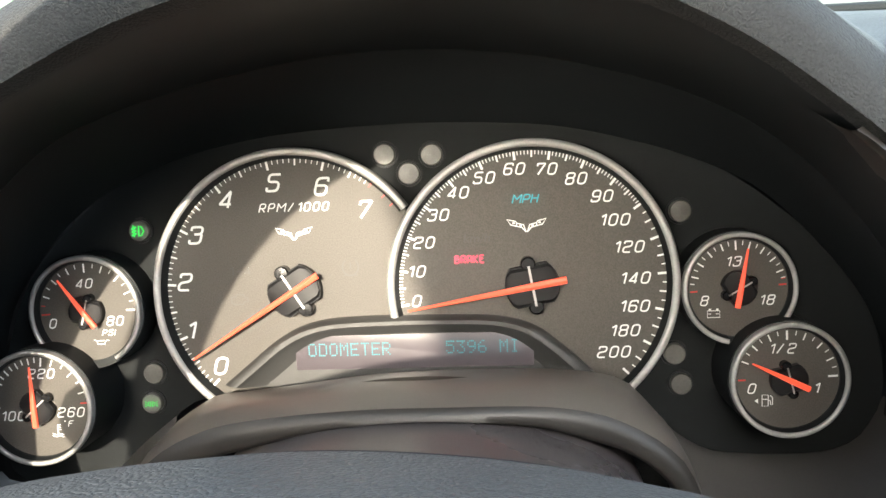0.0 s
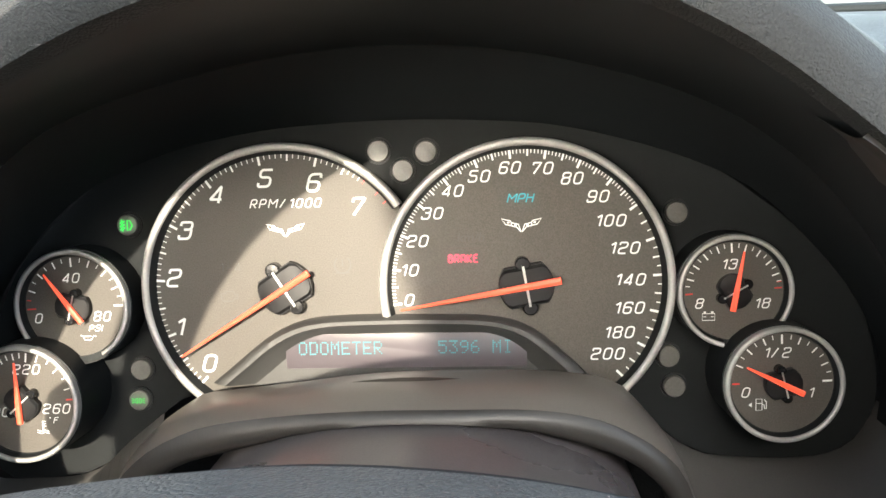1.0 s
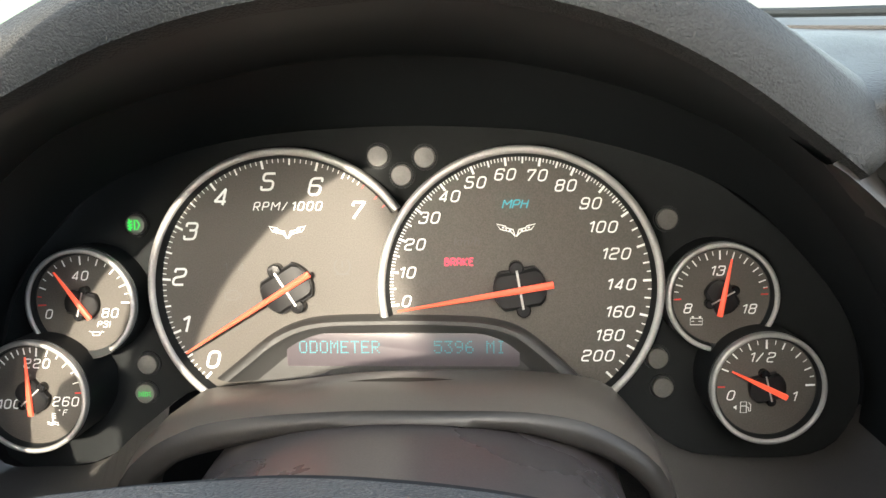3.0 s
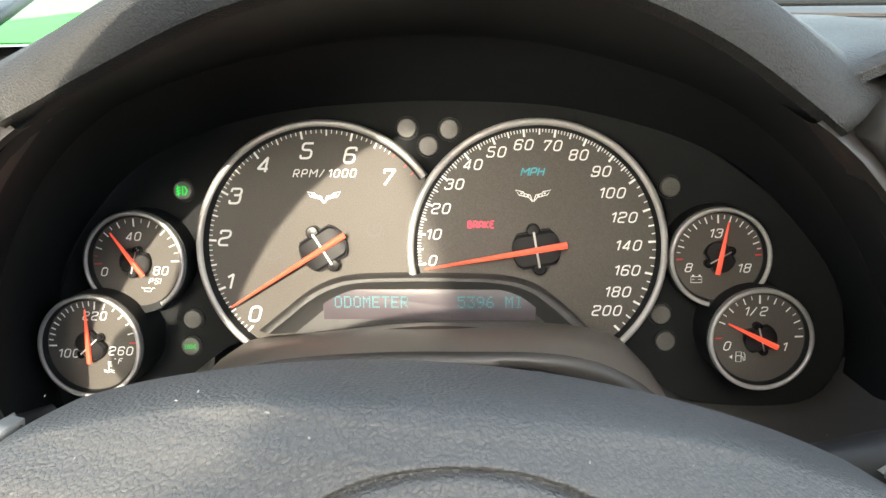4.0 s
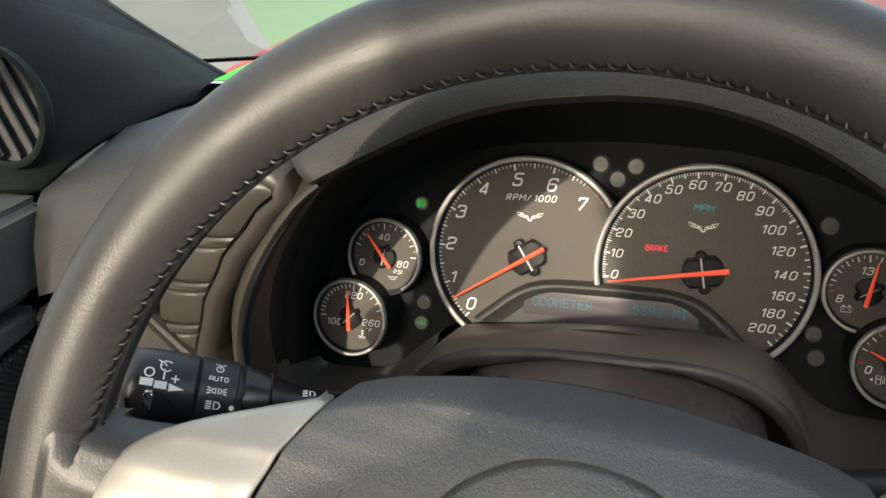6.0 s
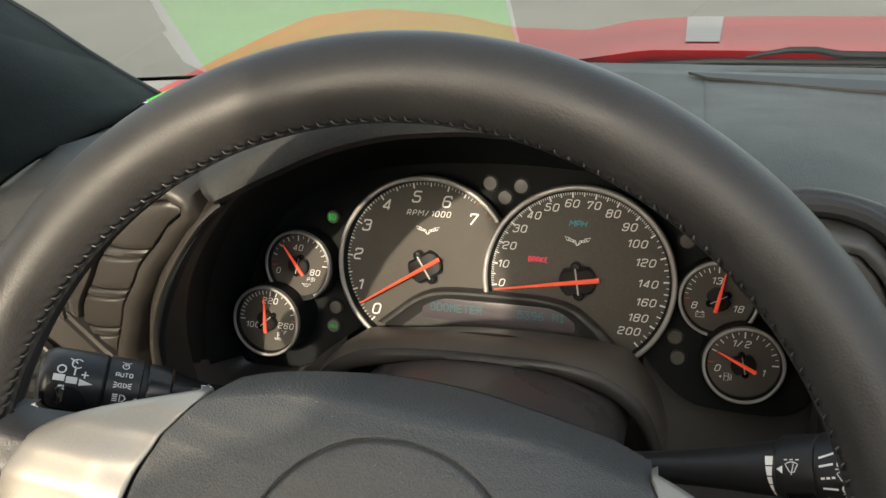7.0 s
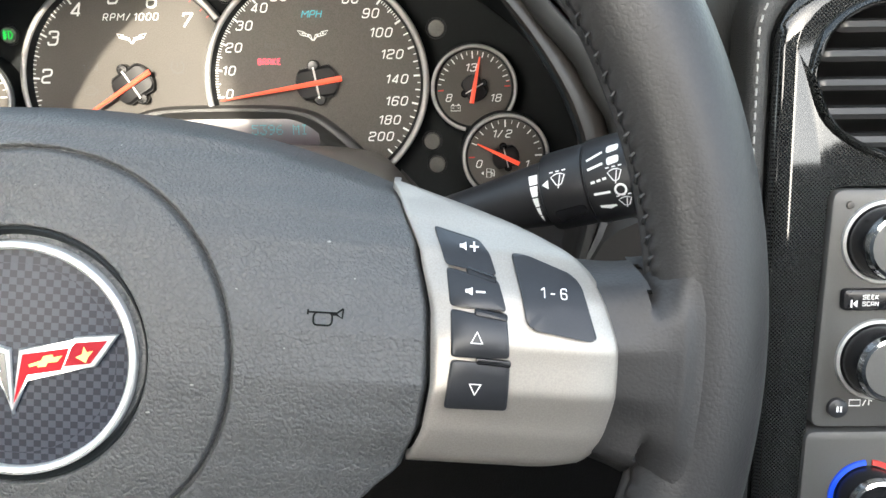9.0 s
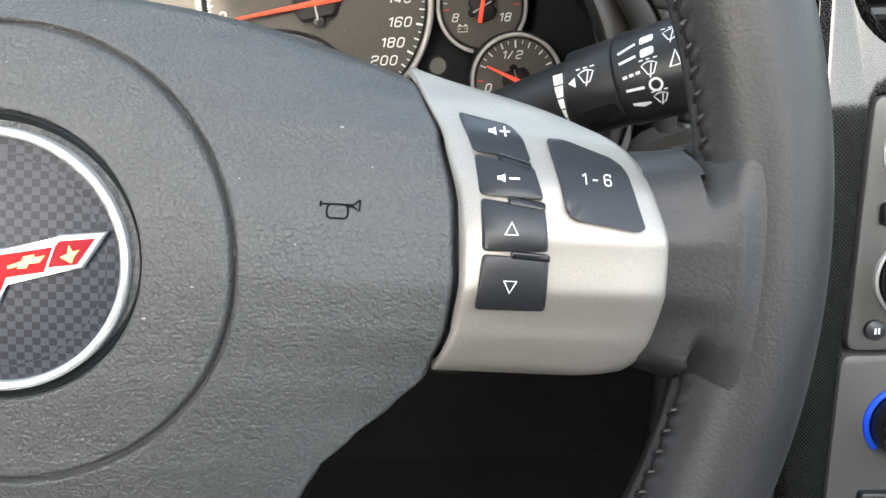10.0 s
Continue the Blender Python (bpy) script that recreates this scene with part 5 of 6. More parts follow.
        if sgn > 0:
            keys = [("key_volume_up", [(96.2, 30.6), (107.4, 28.1), (109.7, 25.3), (111.4, 20.5), (99.2, 22.1)]), ("key_volume_down", [(99.4, 21.5), (111.6, 19.6), (113.7, 12.8), (100.5, 13.2)]),
                    ("key_up", [(100.7, 12.5), (113.8, 11.3), (114.8, 2.4), (101.3, 1.9)]), ("key_down", [(101.4, 1.2), (115.0, 1.2), (115.3, -10.3), (100.6, -10.6)])]
            for name, o in keys:
                bm = fine(prism([(x * MM, y * MM) for x, y in rounded(o, 1.0, 3)], 0.0002, 0.0021, 0.0005))
                k = part("spoke_key", drape(bm), BUTTON, spoke, "black rubber spoke key")
                cx, cy = {"key_volume_up": (104.7, 26.0), "key_volume_down": (106.1, 16.3), "key_up": (106.9, 6.8), "key_down": (107.3, -5.0)}[name]
                ic = bmesh.new()
                if "volume" in name:
                    fill(ic, [((cx - 2.2 + q[0] * 0.8) * MM, (cy + 0.6 + q[1] * 0.8) * MM) for q in ((0, -0.5), (0.8, -0.5), (2.0, -1.1), (2.0, 1.1), (0.8, 0.5), (0, 0.5))], 0.0)
                    stroke(ic, [((cx + 0.2) * MM, (cy + 0.6) * MM), ((cx + 2.4) * MM, (cy + 0.6) * MM)], 0.0004, 0.0)
                    if name.endswith("up"):
                        stroke(ic, [((cx + 1.3) * MM, (cy - 0.5) * MM), ((cx + 1.3) * MM, (cy + 1.7) * MM)], 0.0004, 0.0)
                else:
                    f = 1 if name == "key_up" else -1
                    stroke(ic, [((cx - 1.3) * MM, (cy - 1.1 * f) * MM), ((cx + 1.3) * MM, (cy - 1.1 * f) * MM), (cx * MM, (cy + 1.4 * f) * MM)], 0.0004, 0.0, True)
                part("mark", drape(ic, 2.4), WHITE, k)
            for (x0, y0, x1, y1) in ((104.1, 21.5, 111.2, 19.7), (106.2, 12.6, 113.9, 11.6), (107.1, 1.6, 115.2, 1.2)):
                bm = prism([(x * MM, y * MM) for x, y in rounded([(x0, y0 - 0.9), (x1, y1 - 0.9), (x1, y1 + 0.7), (x0, y0 + 0.7)], 0.6, 3)], 0.0004, 0.0024, 0.0004)
                part("key_ridge", drape(bm), GLOSSBLACK, spoke)
            o = [(115.0, 25.8), (118.9, 25.5), (129.5, 21.9), (131.4, 19.6), (134.9, 8.0), (133.1, 7.5), (119.8, 9.3), (118.4, 10.6)]
            k = part("spoke_key", drape(fine(prism([(x * MM, y * MM) for x, y in rounded(o, 1.2, 3)], 0.0002, 0.0022, 0.0006))), BUTTON, spoke, "black preset key")
            bm = pen("1 - 6", 0.0024, 0.1247, 0.0176, 0.0, 0.10, 0.0, 0.55, 0.12)
            part("mark", drape(bm, 2.45), WHITE, k)
    for sgn in (-1, 1):
        web = [[Vector((sgn * (interp(b, EDGE) - (0.0 if sgn > 0 else PAD_SHIFT) + da), b, wheel_w(interp(b, EDGE), b) - 5.0)) * MM for b in range(-28, 40, 3)] for da in (-8, 0, 8)]
        part("web", loft(web), DARK, wheel)
    rng = random.Random(5)
    bm = bmesh.new()
    for k in range(26):
        a, b, s = rng.uniform(-80, 80), rng.uniform(-20, 50) if abs(k) % 3 else rng.uniform(30, 50), rng.uniform(0.10, 0.30)
        turn = rng.uniform(0, 3)
        fill(bm, [((a + s * (1 + k % 3) * math.cos(turn + q) * (1 if i % 2 else 0.6)) * MM, (b + s * math.sin(turn + q)) * MM) for i, q in enumerate((0, 1.3, 2.6, 3.9, 5.1))], 0.0)
    tagged(part("dust_specks", drape(bm, 0.25), PALE_STITCH, wheel, "pale dust specks"), kind="stuff")
    # hub behind the pad
    part("hub", tube([Vector((0, -0.006, -0.012)), Vector((0, -0.004, -0.05))], [0.044, 0.042], 32), DARK, wheel)


build_wheel()


# ---- stalks ----
def turned(path, n=28):
    return tube([p for p, r in path], [r for p, r in path], n)


def axis_frame(p, d):
    """A frame at p whose y runs along d, and whose z faces the driver."""
    d = Vector(d).normalized()
    z = Vector((0, -0.93, 0.37))
    z = (z - d * z.dot(d)).normalized()
    x = d.cross(z)
    return Matrix(((x.x, d.x, z.x, p[0]), (x.y, d.y, z.y, p[1]), (x.z, d.z, z.z, p[2]), (0, 0, 0, 1)))


def wrap(bm, r, lift=0.0002):
    """Bends flat marks round a bar of radius r that runs along local y."""
    for v in bm.verts:
        a = -v.co.x / r
        v.co.x, v.co.z = (r + lift) * math.sin(a), (r + lift) * math.cos(a)
    return bm


def build_stalks():
    # wiper stalk
    base, end = Vector((0.0684, 0.1723, 0.8489)), Vector((0.1868, 0.1333, 0.8996))
    d = (end - base).normalized()
    st = thing("wiper_stalk", "black wiper stalk with white icons on its rotating sleeve", "control stalk", axis_frame(base, d))
    def along(*rows):
        return turned([(Vector((0, y * MM, 0)), r * MM) for y, r in rows])
    arm = part("arm", along((0, 6.5), (30, 6.4), (52, 7.6), (70, 9.0), (80, 10.2), (92.0, 11.2)), STALK, st, "tapered black arm")
    sl = part("sleeve", along((91.2, 11.6), (92.0, 12.8), (93.2, 13.2), (104.8, 13.5), (106.2, 13.5), (107.0, 12.8)), STALK, st, "rotating sleeve with a dark patch for its finger groove")
    tip = part("tip", along((106.4, 12.4), (107.2, 13.9), (108.2, 14.1), (132, 14.1), (136, 13.4), (138.5, 11.5), (139, 0.4)), STALK, st, "black end cap with white marks")
    # nothing is sunk here: a black patch paints the groove's shade
    groove = fine(prism(rounded([(-0.0052, 0.0945), (-0.0048, 0.1052), (-0.0080, 0.1055), (-0.0100, 0.0960)], 0.0016), -0.0002, 0.0003), 2)
    for v in groove.verts:
        a, lift = -v.co.x / 0.0134, v.co.z
        v.co.x, v.co.z = (0.0136 + lift) * math.sin(a), (0.0136 + lift) * math.cos(a)
    part("groove_shade", groove, GLOSSBLACK, sl)
    bm = bmesh.new()
    for x1, x0, ya, yb, yc, yd in ((8.4, 4.9, 87.8, 90.9, 88.0, 90.8), (4.4, 1.0, 88.0, 90.7, 88.2, 90.2), (0.5, -2.4, 88.2, 90.1, 88.5, 89.9), (-2.8, -5.6, 88.5, 89.8, 88.8, 89.6), (-5.9, -8.8, 88.8, 89.6, 89.2, 89.4)):
        fill(bm, [(x1 * MM, ya * MM), (x1 * MM, yb * MM), (x0 * MM, yd * MM), (x0 * MM, yc * MM)], 0)
    bmesh.ops.reverse_faces(bm, faces=bm.faces[:])
    part("wedge_mark", wrap(fine(bm, 1), 0.0111), WHITE, arm)
    def wiper(bm, x, y, s):
        stroke(bm, [(x + a * s, y + b * s) for a, b in ((1.5, -2.6), (2.2, -1.2), (2.4, 0), (2.2, 1.2), (1.5, 2.6), (-1.6, 1.0), (-1.9, 0), (-1.6, -1.0))], s * 0.42, 0, True)
        stroke(bm, [(x + a * s, y + b * s) for a, b in ((-2.9, -0.5), (1.8, 0.9))], s * 0.42, 0)
        for q in (-2.4, 0, 2.4):
            stroke(bm, [(x + 3.3 * s, y + (q - 0.7) * s), (x + 3.3 * s, y + (q + 0.7) * s)], s * 0.5, 0)
    bm = bmesh.new()
    wiper(bm, 0.0048, 0.0988, 0.00090)
    fill(bm, [(0.0043, 0.0931), (0.0056, 0.0954), (0.0026, 0.0952)], 0)
    part("wiper_icon", wrap(bm, 0.0134), WHITE, sl)
    bm = bmesh.new()
    for pts in ([(8.7, 109.0), (10.6, 114.3)], [(5.6, 109.0), (6.6, 114.1)], [(1.3, 109.3), (1.45, 110.7)], [(1.5, 111.3), (1.6, 112.6)], [(1.7, 113.2), (1.8, 114.5)], [(-2.4, 109.4), (-2.7, 114.7)]):
        stroke(bm, [(x * MM, y * MM) for x, y in pts], 0.0008, 0)
    fill(bm, [(x * MM, y * MM) for x, y in ((-6.5, 110.0), (-7.4, 110.2), (-8.6, 113.0), (-7.9, 115.4), (-7.3, 115.0))], 0)
    for x, y in ((11.1, 117.5), (6.9, 117.3)):
        fill(bm, [(p * MM, q * MM) for p, q in rounded([(x - 1.4, y - 2.0), (x - 0.9, y + 2.0), (x + 1.5, y + 2.2), (x + 1.2, y - 1.8)], 0.8, 3)], 0)
    stroke(bm, circle(-0.0027, 0.1180, 0.0017, 18), 0.0007, 0, True)
    for x, y, k in ((0.0020, 0.1174, 0.00085), (-0.0072, 0.1184, 0.00078), (0.0102, 0.1246, 0.00085)):
        wiper(bm, x, y, k)
    stroke(bm, [(0.0010, 0.1230), (0.0052, 0.1252), (0.0010, 0.1262)], 0.0007, 0, True)
    tagged(part("setting_print", wrap(bm, 0.0141), WHITE, tip), kind="stuff")
    # lamp and cruise stalk
    base, end = Vector((-0.0778, 0.1589, 0.8670)), Vector((-0.1886, 0.0992, 0.9142))
    st = thing("lamp_stalk", "black lamp and cruise control stalk with white icons", "control stalk", axis_frame(base, end - base))
    arm = part("arm", along((0, 9.5), (26, 7.4), (38, 7.6), (47, 9.2), (54.5, 11.6)), GLOSSBLACK, st, "tapered black arm")
    part("neck", along((53.5, 11.4), (54.5, 12.4), (63.5, 12.9), (64.5, 12.4)), GLOSSBLACK, st, "smooth black neck")
    part("neck_ring", along((64.0, 11.6), (66.0, 12.9), (67.2, 12.9)), STALK, st)
    sl = part("sleeve", along((66.8, 12.6), (67.6, 13.8), (81.6, 14.0), (82.4, 13.0)), STALK, st, "rotating lamp sleeve")
    tip = part("tip", along((82.4, 13.2), (83.4, 14.1), (92, 14.4), (101, 14.5), (106, 14.0), (109, 12.4), (110.6, 9.5), (111, 0.4)), STALK, st, "black cruise control end")
    def mark(bm, r, parent, name="icon"):
        return part(name, wrap(bm, r), WHITE, parent)
    # marks read along the bar, so x round the bar is down for the driver
    bm = pen("AUTO", 0.0021, 0, 0, 0, 0.16, 0.0, 0.62, 0.30)
    bmesh.ops.transform(bm, matrix=Matrix.Translation((-0.0108, 0.0750, 0)) @ Matrix(((0, -1, 0, 0), (-1, 0, 0, 0), (0, 0, 1, 0), (0, 0, 0, 1))), verts=bm.verts)
    mark(bm, 0.0139, sl)
    bm = bmesh.new()
    stroke(bm, circle(-0.0153, 0.0750, 0.0014, 14), 0.0004, 0, True)
    stroke(bm, [(-0.0153, 0.0750), (-0.0153 - 0.0010, 0.0750)], 0.0004, 0)
    stroke(bm, [(-0.0180, 0.0768), (-0.0172, 0.0740), (-0.0180, 0.0728)], 0.0004, 0)
    mark(bm, 0.0139, sl)
    bm = bmesh.new()
    for k in (-1, 1):
        stroke(bm, [(-0.0060 + a * MM, 0.0750 + k * b * MM) for a, b in ((-1.0, 0.5), (1.0, 0.5), (0.7, 1.5), (0.0, 1.9), (-0.7, 1.5))], 0.0004, 0, True)
        for q in (-1, 0, 1):
            stroke(bm, [(-0.0060 + 0.7 * q * MM, 0.0750 + k * 0.0023), (-0.0060 + 1.2 * q * MM, 0.0750 + k * 0.0038)], 0.0004, 0)
    mark(bm, 0.0139, sl)
    bm = bmesh.new()
    stroke(bm, [(-0.0004 + a * MM, 0.0752 + b * MM) for a, b in ((-1.5, 0.0), (1.5, 0.0), (1.3, -1.6), (0, -2.4), (-1.3, -1.6))], 0.0005, 0, True)
    for q in (-1.4, -0.5, 0.5, 1.4):
        stroke(bm, [(-0.0004 + q * MM, 0.0762), (-0.0004 + q * MM, 0.0784)], 0.0005, 0)
    mark(bm, 0.0139, sl)
    bm = fill(bmesh.new(), circle(-0.0002, 0.0684, 0.0010, 16), 0)
    mark(bm, 0.0139, sl, "index_dot")
    # speed set marks on the end
    bm = bmesh.new()
    for pts in ([(-0.0048, 0.0990), (-0.0048, 0.1038), (-0.0076, 0.1038), (-0.0076, 0.0990)], [(-0.0042, 0.0938), (-0.0042, 0.0984), (-0.0070, 0.0984), (-0.0070, 0.0938)], [(-0.0036, 0.0930), (-0.0066, 0.0930), (-0.0048, 0.0872)]):
        fill(bm, pts, 0)
    mark(bm, 0.0144, tip, "set_arrow")
    bm = bmesh.new()
    stroke(bm, circle(-0.0100, 0.1009, 0.0017, 18), 0.0006, 0, True)
    stroke(bm, [(-0.0078, 0.0954), (-0.0108, 0.0954)], 0.0007, 0)
    stroke(bm, [(-0.0070, 0.0911), (-0.0100, 0.0911)], 0.0006, 0)
    stroke(bm, [(-0.0085, 0.0896), (-0.0085, 0.0926)], 0.0006, 0)
    mark(bm, 0.0144, tip)
    bm = bmesh.new()
    stroke(bm, circle(-0.0134, 0.0950, 0.0023, 20, -50, 230), 0.0005, 0)
    stroke(bm, [(-0.0134, 0.0950), (-0.0146, 0.0962)], 0.0005, 0)
    stroke(bm, [(-0.0158, 0.0984), (-0.0148, 0.0968)], 0.0006, 0)
    for q in (20, 90, 160):
        bar(bm, -0.0134, 0.0950, q, 0.0015, 0.0023, 0.0004, 0)
    mark(bm, 0.0144, tip, "cruise_icon")
    bm = bmesh.new()
    fill(bm, [(-0.0098, 0.0458), (-0.0086, 0.0440), (-0.0112, 0.0440)], 0)
    stroke(bm, [(-0.0085 + a * MM, 0.0378 + b * MM) for a, b in ((-1.3, 0.0), (1.3, 0.0), (1.1, -1.5), (0, -2.2), (-1.1, -1.5))], 0.0005, 0, True)
    for q in (-1.2, 0, 1.2):
        stroke(bm, [(-0.0085 + q * MM, 0.0388), (-0.0085 + (q + 0.4) * MM, 0.0408)], 0.0005, 0)
    mark(bm, 0.0084, arm, "fog_lamp_icon")
    # dark plate for the shade of the switch's recess, its lower edge and the switch
    seat = fine(prism(rounded([(-0.0030, 0.0950), (-0.0030, 0.1062), (0.0085, 0.1050), (0.0100, 0.0930), (0.0060, 0.0870), (0.0000, 0.0900)], 0.003), 0.0, 0.0003), 2)
    for v in seat.verts:
        a, lift = -v.co.x / 0.0143, v.co.z
        v.co.x, v.co.z = (0.0144 + lift) * math.sin(a), (0.0144 + lift) * math.cos(a)
    part("seat_shade", seat, DARK, tip, "dark plate for the shade in the switch recess")
    edge = [(0.0010, 0.1075), (0.0060, 0.1062), (0.0092, 0.1025), (0.0106, 0.0960), (0.0100, 0.0890)]
    part("seat_edge", tube([Vector((0.0145 * math.sin(-x / 0.0144), y, 0.0145 * math.cos(-x / 0.0144))) for x, y, _ in spline([(x, y, 0) for x, y in edge], 17)], 0.0006, 8), GLOSSBLACK, tip)
    part("slide_switch", prism(rounded(rect(-0.0042, -0.0017, 0.0042, 0.0017), 0.0014), 0.0, 0.0040, 0.0010), BRIGHT, tip, "small silver slide switch").matrix_local = Matrix.Translation((-0.0004, 0.0998, 0.0138))


build_stalks()


# ---- centre console ----
CON_T = radians(20)
CON = Matrix(((1, 0, 0, 0.27), (0, math.sin(CON_T), -math.cos(CON_T), 0.1925), (0, math.cos(CON_T), math.sin(CON_T), 0.8485), (0, 0, 0, 1)))


def build_console():
    con = thing("centre_console", "centre console fascia in lacquered black weave with stitched surround", "console", CON, kind="structure")
    def arch(x0, top, r, bottom=-0.26, x1=0.255):
        """Outline with a rounded upper left corner, mirrored on the passenger side."""
        pts = [(x0, bottom)] + [(x0 + r - r * math.cos(radians(a)), top - r + r * math.sin(radians(a))) for a in range(0, 91, 10)]
        pts = [(x, y + 0.16 * max(0.0, x - x0 - r)) for x, y in pts] + [(x0 + r + 0.045, top + 0.0055)]
        return pts + [(x1 - (x - x0), y) for x, y in reversed(pts)]
    XR = 0.215
    a0, a1, a2 = arch(-0.0385, 0.1065, 0.030, x1=XR + 0.0385), arch(-0.0300, 0.0955, 0.027, x1=XR + 0.030), arch(-0.0285, 0.0930, 0.025, x1=XR + 0.0265)
    def at(o, w):
        return [Vector((x, y, w)) for x, y in o]
    part("stitched_surround", loft([at(a0, -0.02), at(a0, -0.002), at(arch(-0.0372, 0.1050, 0.029, x1=XR + 0.0372), 0.0015), at(arch(-0.0358, 0.1028, 0.0285, x1=XR + 0.0352), 0.0032), at(arch(-0.0325, 0.0990, 0.028, x1=XR + 0.0325), 0.0034), at(a1, 0.0012), at(a1, -0.01)]), DASH, con, "grained surround with a pale stitched seam", smooth=0.9)
    seam = resample([(x, y, 0.0034) for x, y in arch(-0.0352, 0.1005, 0.0285, x1=XR + 0.0345)], 420)
    bm = bmesh.new()
    for i in range(0, 420 - 2, 2):
        a, b = seam[i], seam[i].lerp(seam[i + 1], 1.15)
        tube([a, a.lerp(b, 0.5) + Vector((0, 0, 0.0004)), b], 0.00045, 5, bm)
    tagged(part("seam_stitches", bm, PALE_STITCH, con, "pale grey stitches"), kind="stuff")
    # lacquered trim: a rolled frame, with openings for the vent and the radio
    vent_o = [(-0.0140, 0.057), (-0.0105, 0.070), (-0.001, 0.0800), (0.018, 0.0850), (0.075, 0.0865), (0.130, 0.0865), (0.168, 0.0850), (0.190, 0.080), (0.202, 0.066), (0.200, 0.050), (0.188, 0.036), (0.168, 0.027), (0.13, 0.0225), (0.075, 0.022), (0.030, 0.0235), (0.008, 0.0290), (-0.007, 0.040)]
    vent_o = [(p.x, p.y) for p in spline([(x, y, 0) for x, y in vent_o + vent_o[:1]], 121)][:-1]
    radio_o = rounded([(-0.0092, -0.092), (0.190, -0.092), (0.188, 0.0135), (-0.0055, 0.0135)], 0.006, 3)
    rows = [at(a2, 0.000), at(a2, 0.004), at(arch(-0.0260, 0.0908, 0.0245, x1=XR + 0.0245), 0.0062), at(arch(-0.0205, 0.0878, 0.022, x1=XR + 0.020), 0.0065)]
    part("trim_edge", loft(rows), TRIM, con, "lacquered black woven trim", smooth=0.9)
    # face plate with the two openings cut through
    bm = bmesh.new()
    def loop(o, w):
        vs = [bm.verts.new((x, y, w)) for x, y in o]
        return [bm.edges.new((vs[i], vs[(i + 1) % len(vs)])) for i in range(len(vs))], vs
    outer = arch(-0.0205, 0.0878, 0.022, x1=XR + 0.020)
    es, v0 = loop(outer, 0.0065)
    grow_v = [(0.094 + (x - 0.094) * 1.03, 0.0565 + (y - 0.0565) * 1.06) for x, y in vent_o]
    grow_v = [(x, min(y, 0.0905)) for x, y in grow_v]
    e1, v1 = loop(grow_v, 0.0064)
    e2, v2 = loop(radio_o, 0.0060)
    bmesh.ops.triangle_fill(bm, use_beauty=True, edges=es + e1 + e2)
    bmesh.ops.recalc_face_normals(bm, faces=bm.faces)
    part("trim_face", bm, TRIM, con, "lacquered black woven trim", smooth=0.5)
    # rolled lip of the vent opening
    def scale_v(k, ky, w):
        return [Vector((0.094 + (x - 0.094) * k, min(0.0565 + (y - 0.0565) * ky, 0.0905), w)) for x, y in vent_o]
    part("vent_lip", loft([scale_v(1.03, 1.06, 0.0064), scale_v(1.02, 1.045, 0.0092), scale_v(1.008, 1.02, 0.0098), scale_v(0.995, 0.985, 0.0080), scale_v(0.985, 0.96, 0.002), scale_v(0.985, 0.96, -0.02)], close_u=True), TRIM, con, "rolled lacquered lip", smooth=0.9)
    # vents
    vent = thing("air_vent", "black louvred dashboard air vent", "air vent", CON)
    bm = prism([(p.x, p.y) for p in scale_v(0.98, 0.95, 0)], -0.030, -0.026)
    part("vent_back", bm, DARK, vent)
    for i in range(6):
        y = 0.0325 + i * 0.0112
        x0 = -0.0128 + 0.020 * abs((y - 0.056) / 0.034) ** 2.2
        x1 = 0.094 + (0.094 - x0)
        sec = [(0.0050, 0.0010), (0.0060, 0.0030), (0.0052, 0.0054), (0.0028, 0.0066), (-0.002, 0.0060), (-0.010, 0.0016), (-0.016, -0.0030), (-0.0165, -0.0045), (-0.008, -0.0030), (0.0022, 0.0002)]
        rows = []
        for x in (x0, x0 + 0.003, x0 + 0.006, 0.094, x1 - 0.006, x1 - 0.003, x1):
            k = 0.35 if x in (x0, x1) else (0.85 if x in (x0 + 0.003, x1 - 0.003) else 1.0)
            rows.append([Vector((x, y + (dy - 0.003) * k - 0.002, -0.004 + w * k)) for w, dy in sec])
        part("louvre", loft(rows, close_u=True, cap=True), LOUVRE, vent, "curved black louvre")
    # radio
    rad = thing("car_radio", "grey car radio faceplate with black rotary knobs and keys", "radio", CON)
    part("faceplate", prism(rounded([(-0.0082, -0.0860), (0.189, -0.0860), (0.187, 0.0125), (-0.0045, 0.0125)], 0.005, 3), -0.01, 0.0085, 0.0015), RADIO, rad, "satin grey faceplate")
    for x, y in ((0.0022, 0.0062), (0.0020, -0.0772)):
        if y > 0:
            part("screw", lathe([(0, 0.0085), (0.0016, 0.0085), (0.0014, 0.0092), (0, 0.0094)], n=14, at=(x, y)), FASCIA, rad)
        else:
            k = part("round_key", lathe([(0, 0.0085), (0.0042, 0.0085), (0.0040, 0.0102), (0.003, 0.0108), (0, 0.011)], n=20, at=(x, y)), BUTTON, rad, "small round key")
            bm = bmesh.new()
            for q in (-0.0007, 0.0007):
                fill(bm, [(x + q - 0.0004, y - 0.0012), (x + q + 0.0004, y - 0.0012), (x + q + 0.0004, y + 0.0012), (x + q - 0.0004, y + 0.0012)], 0.0112)
            part("mark", bm, WHITE, k)
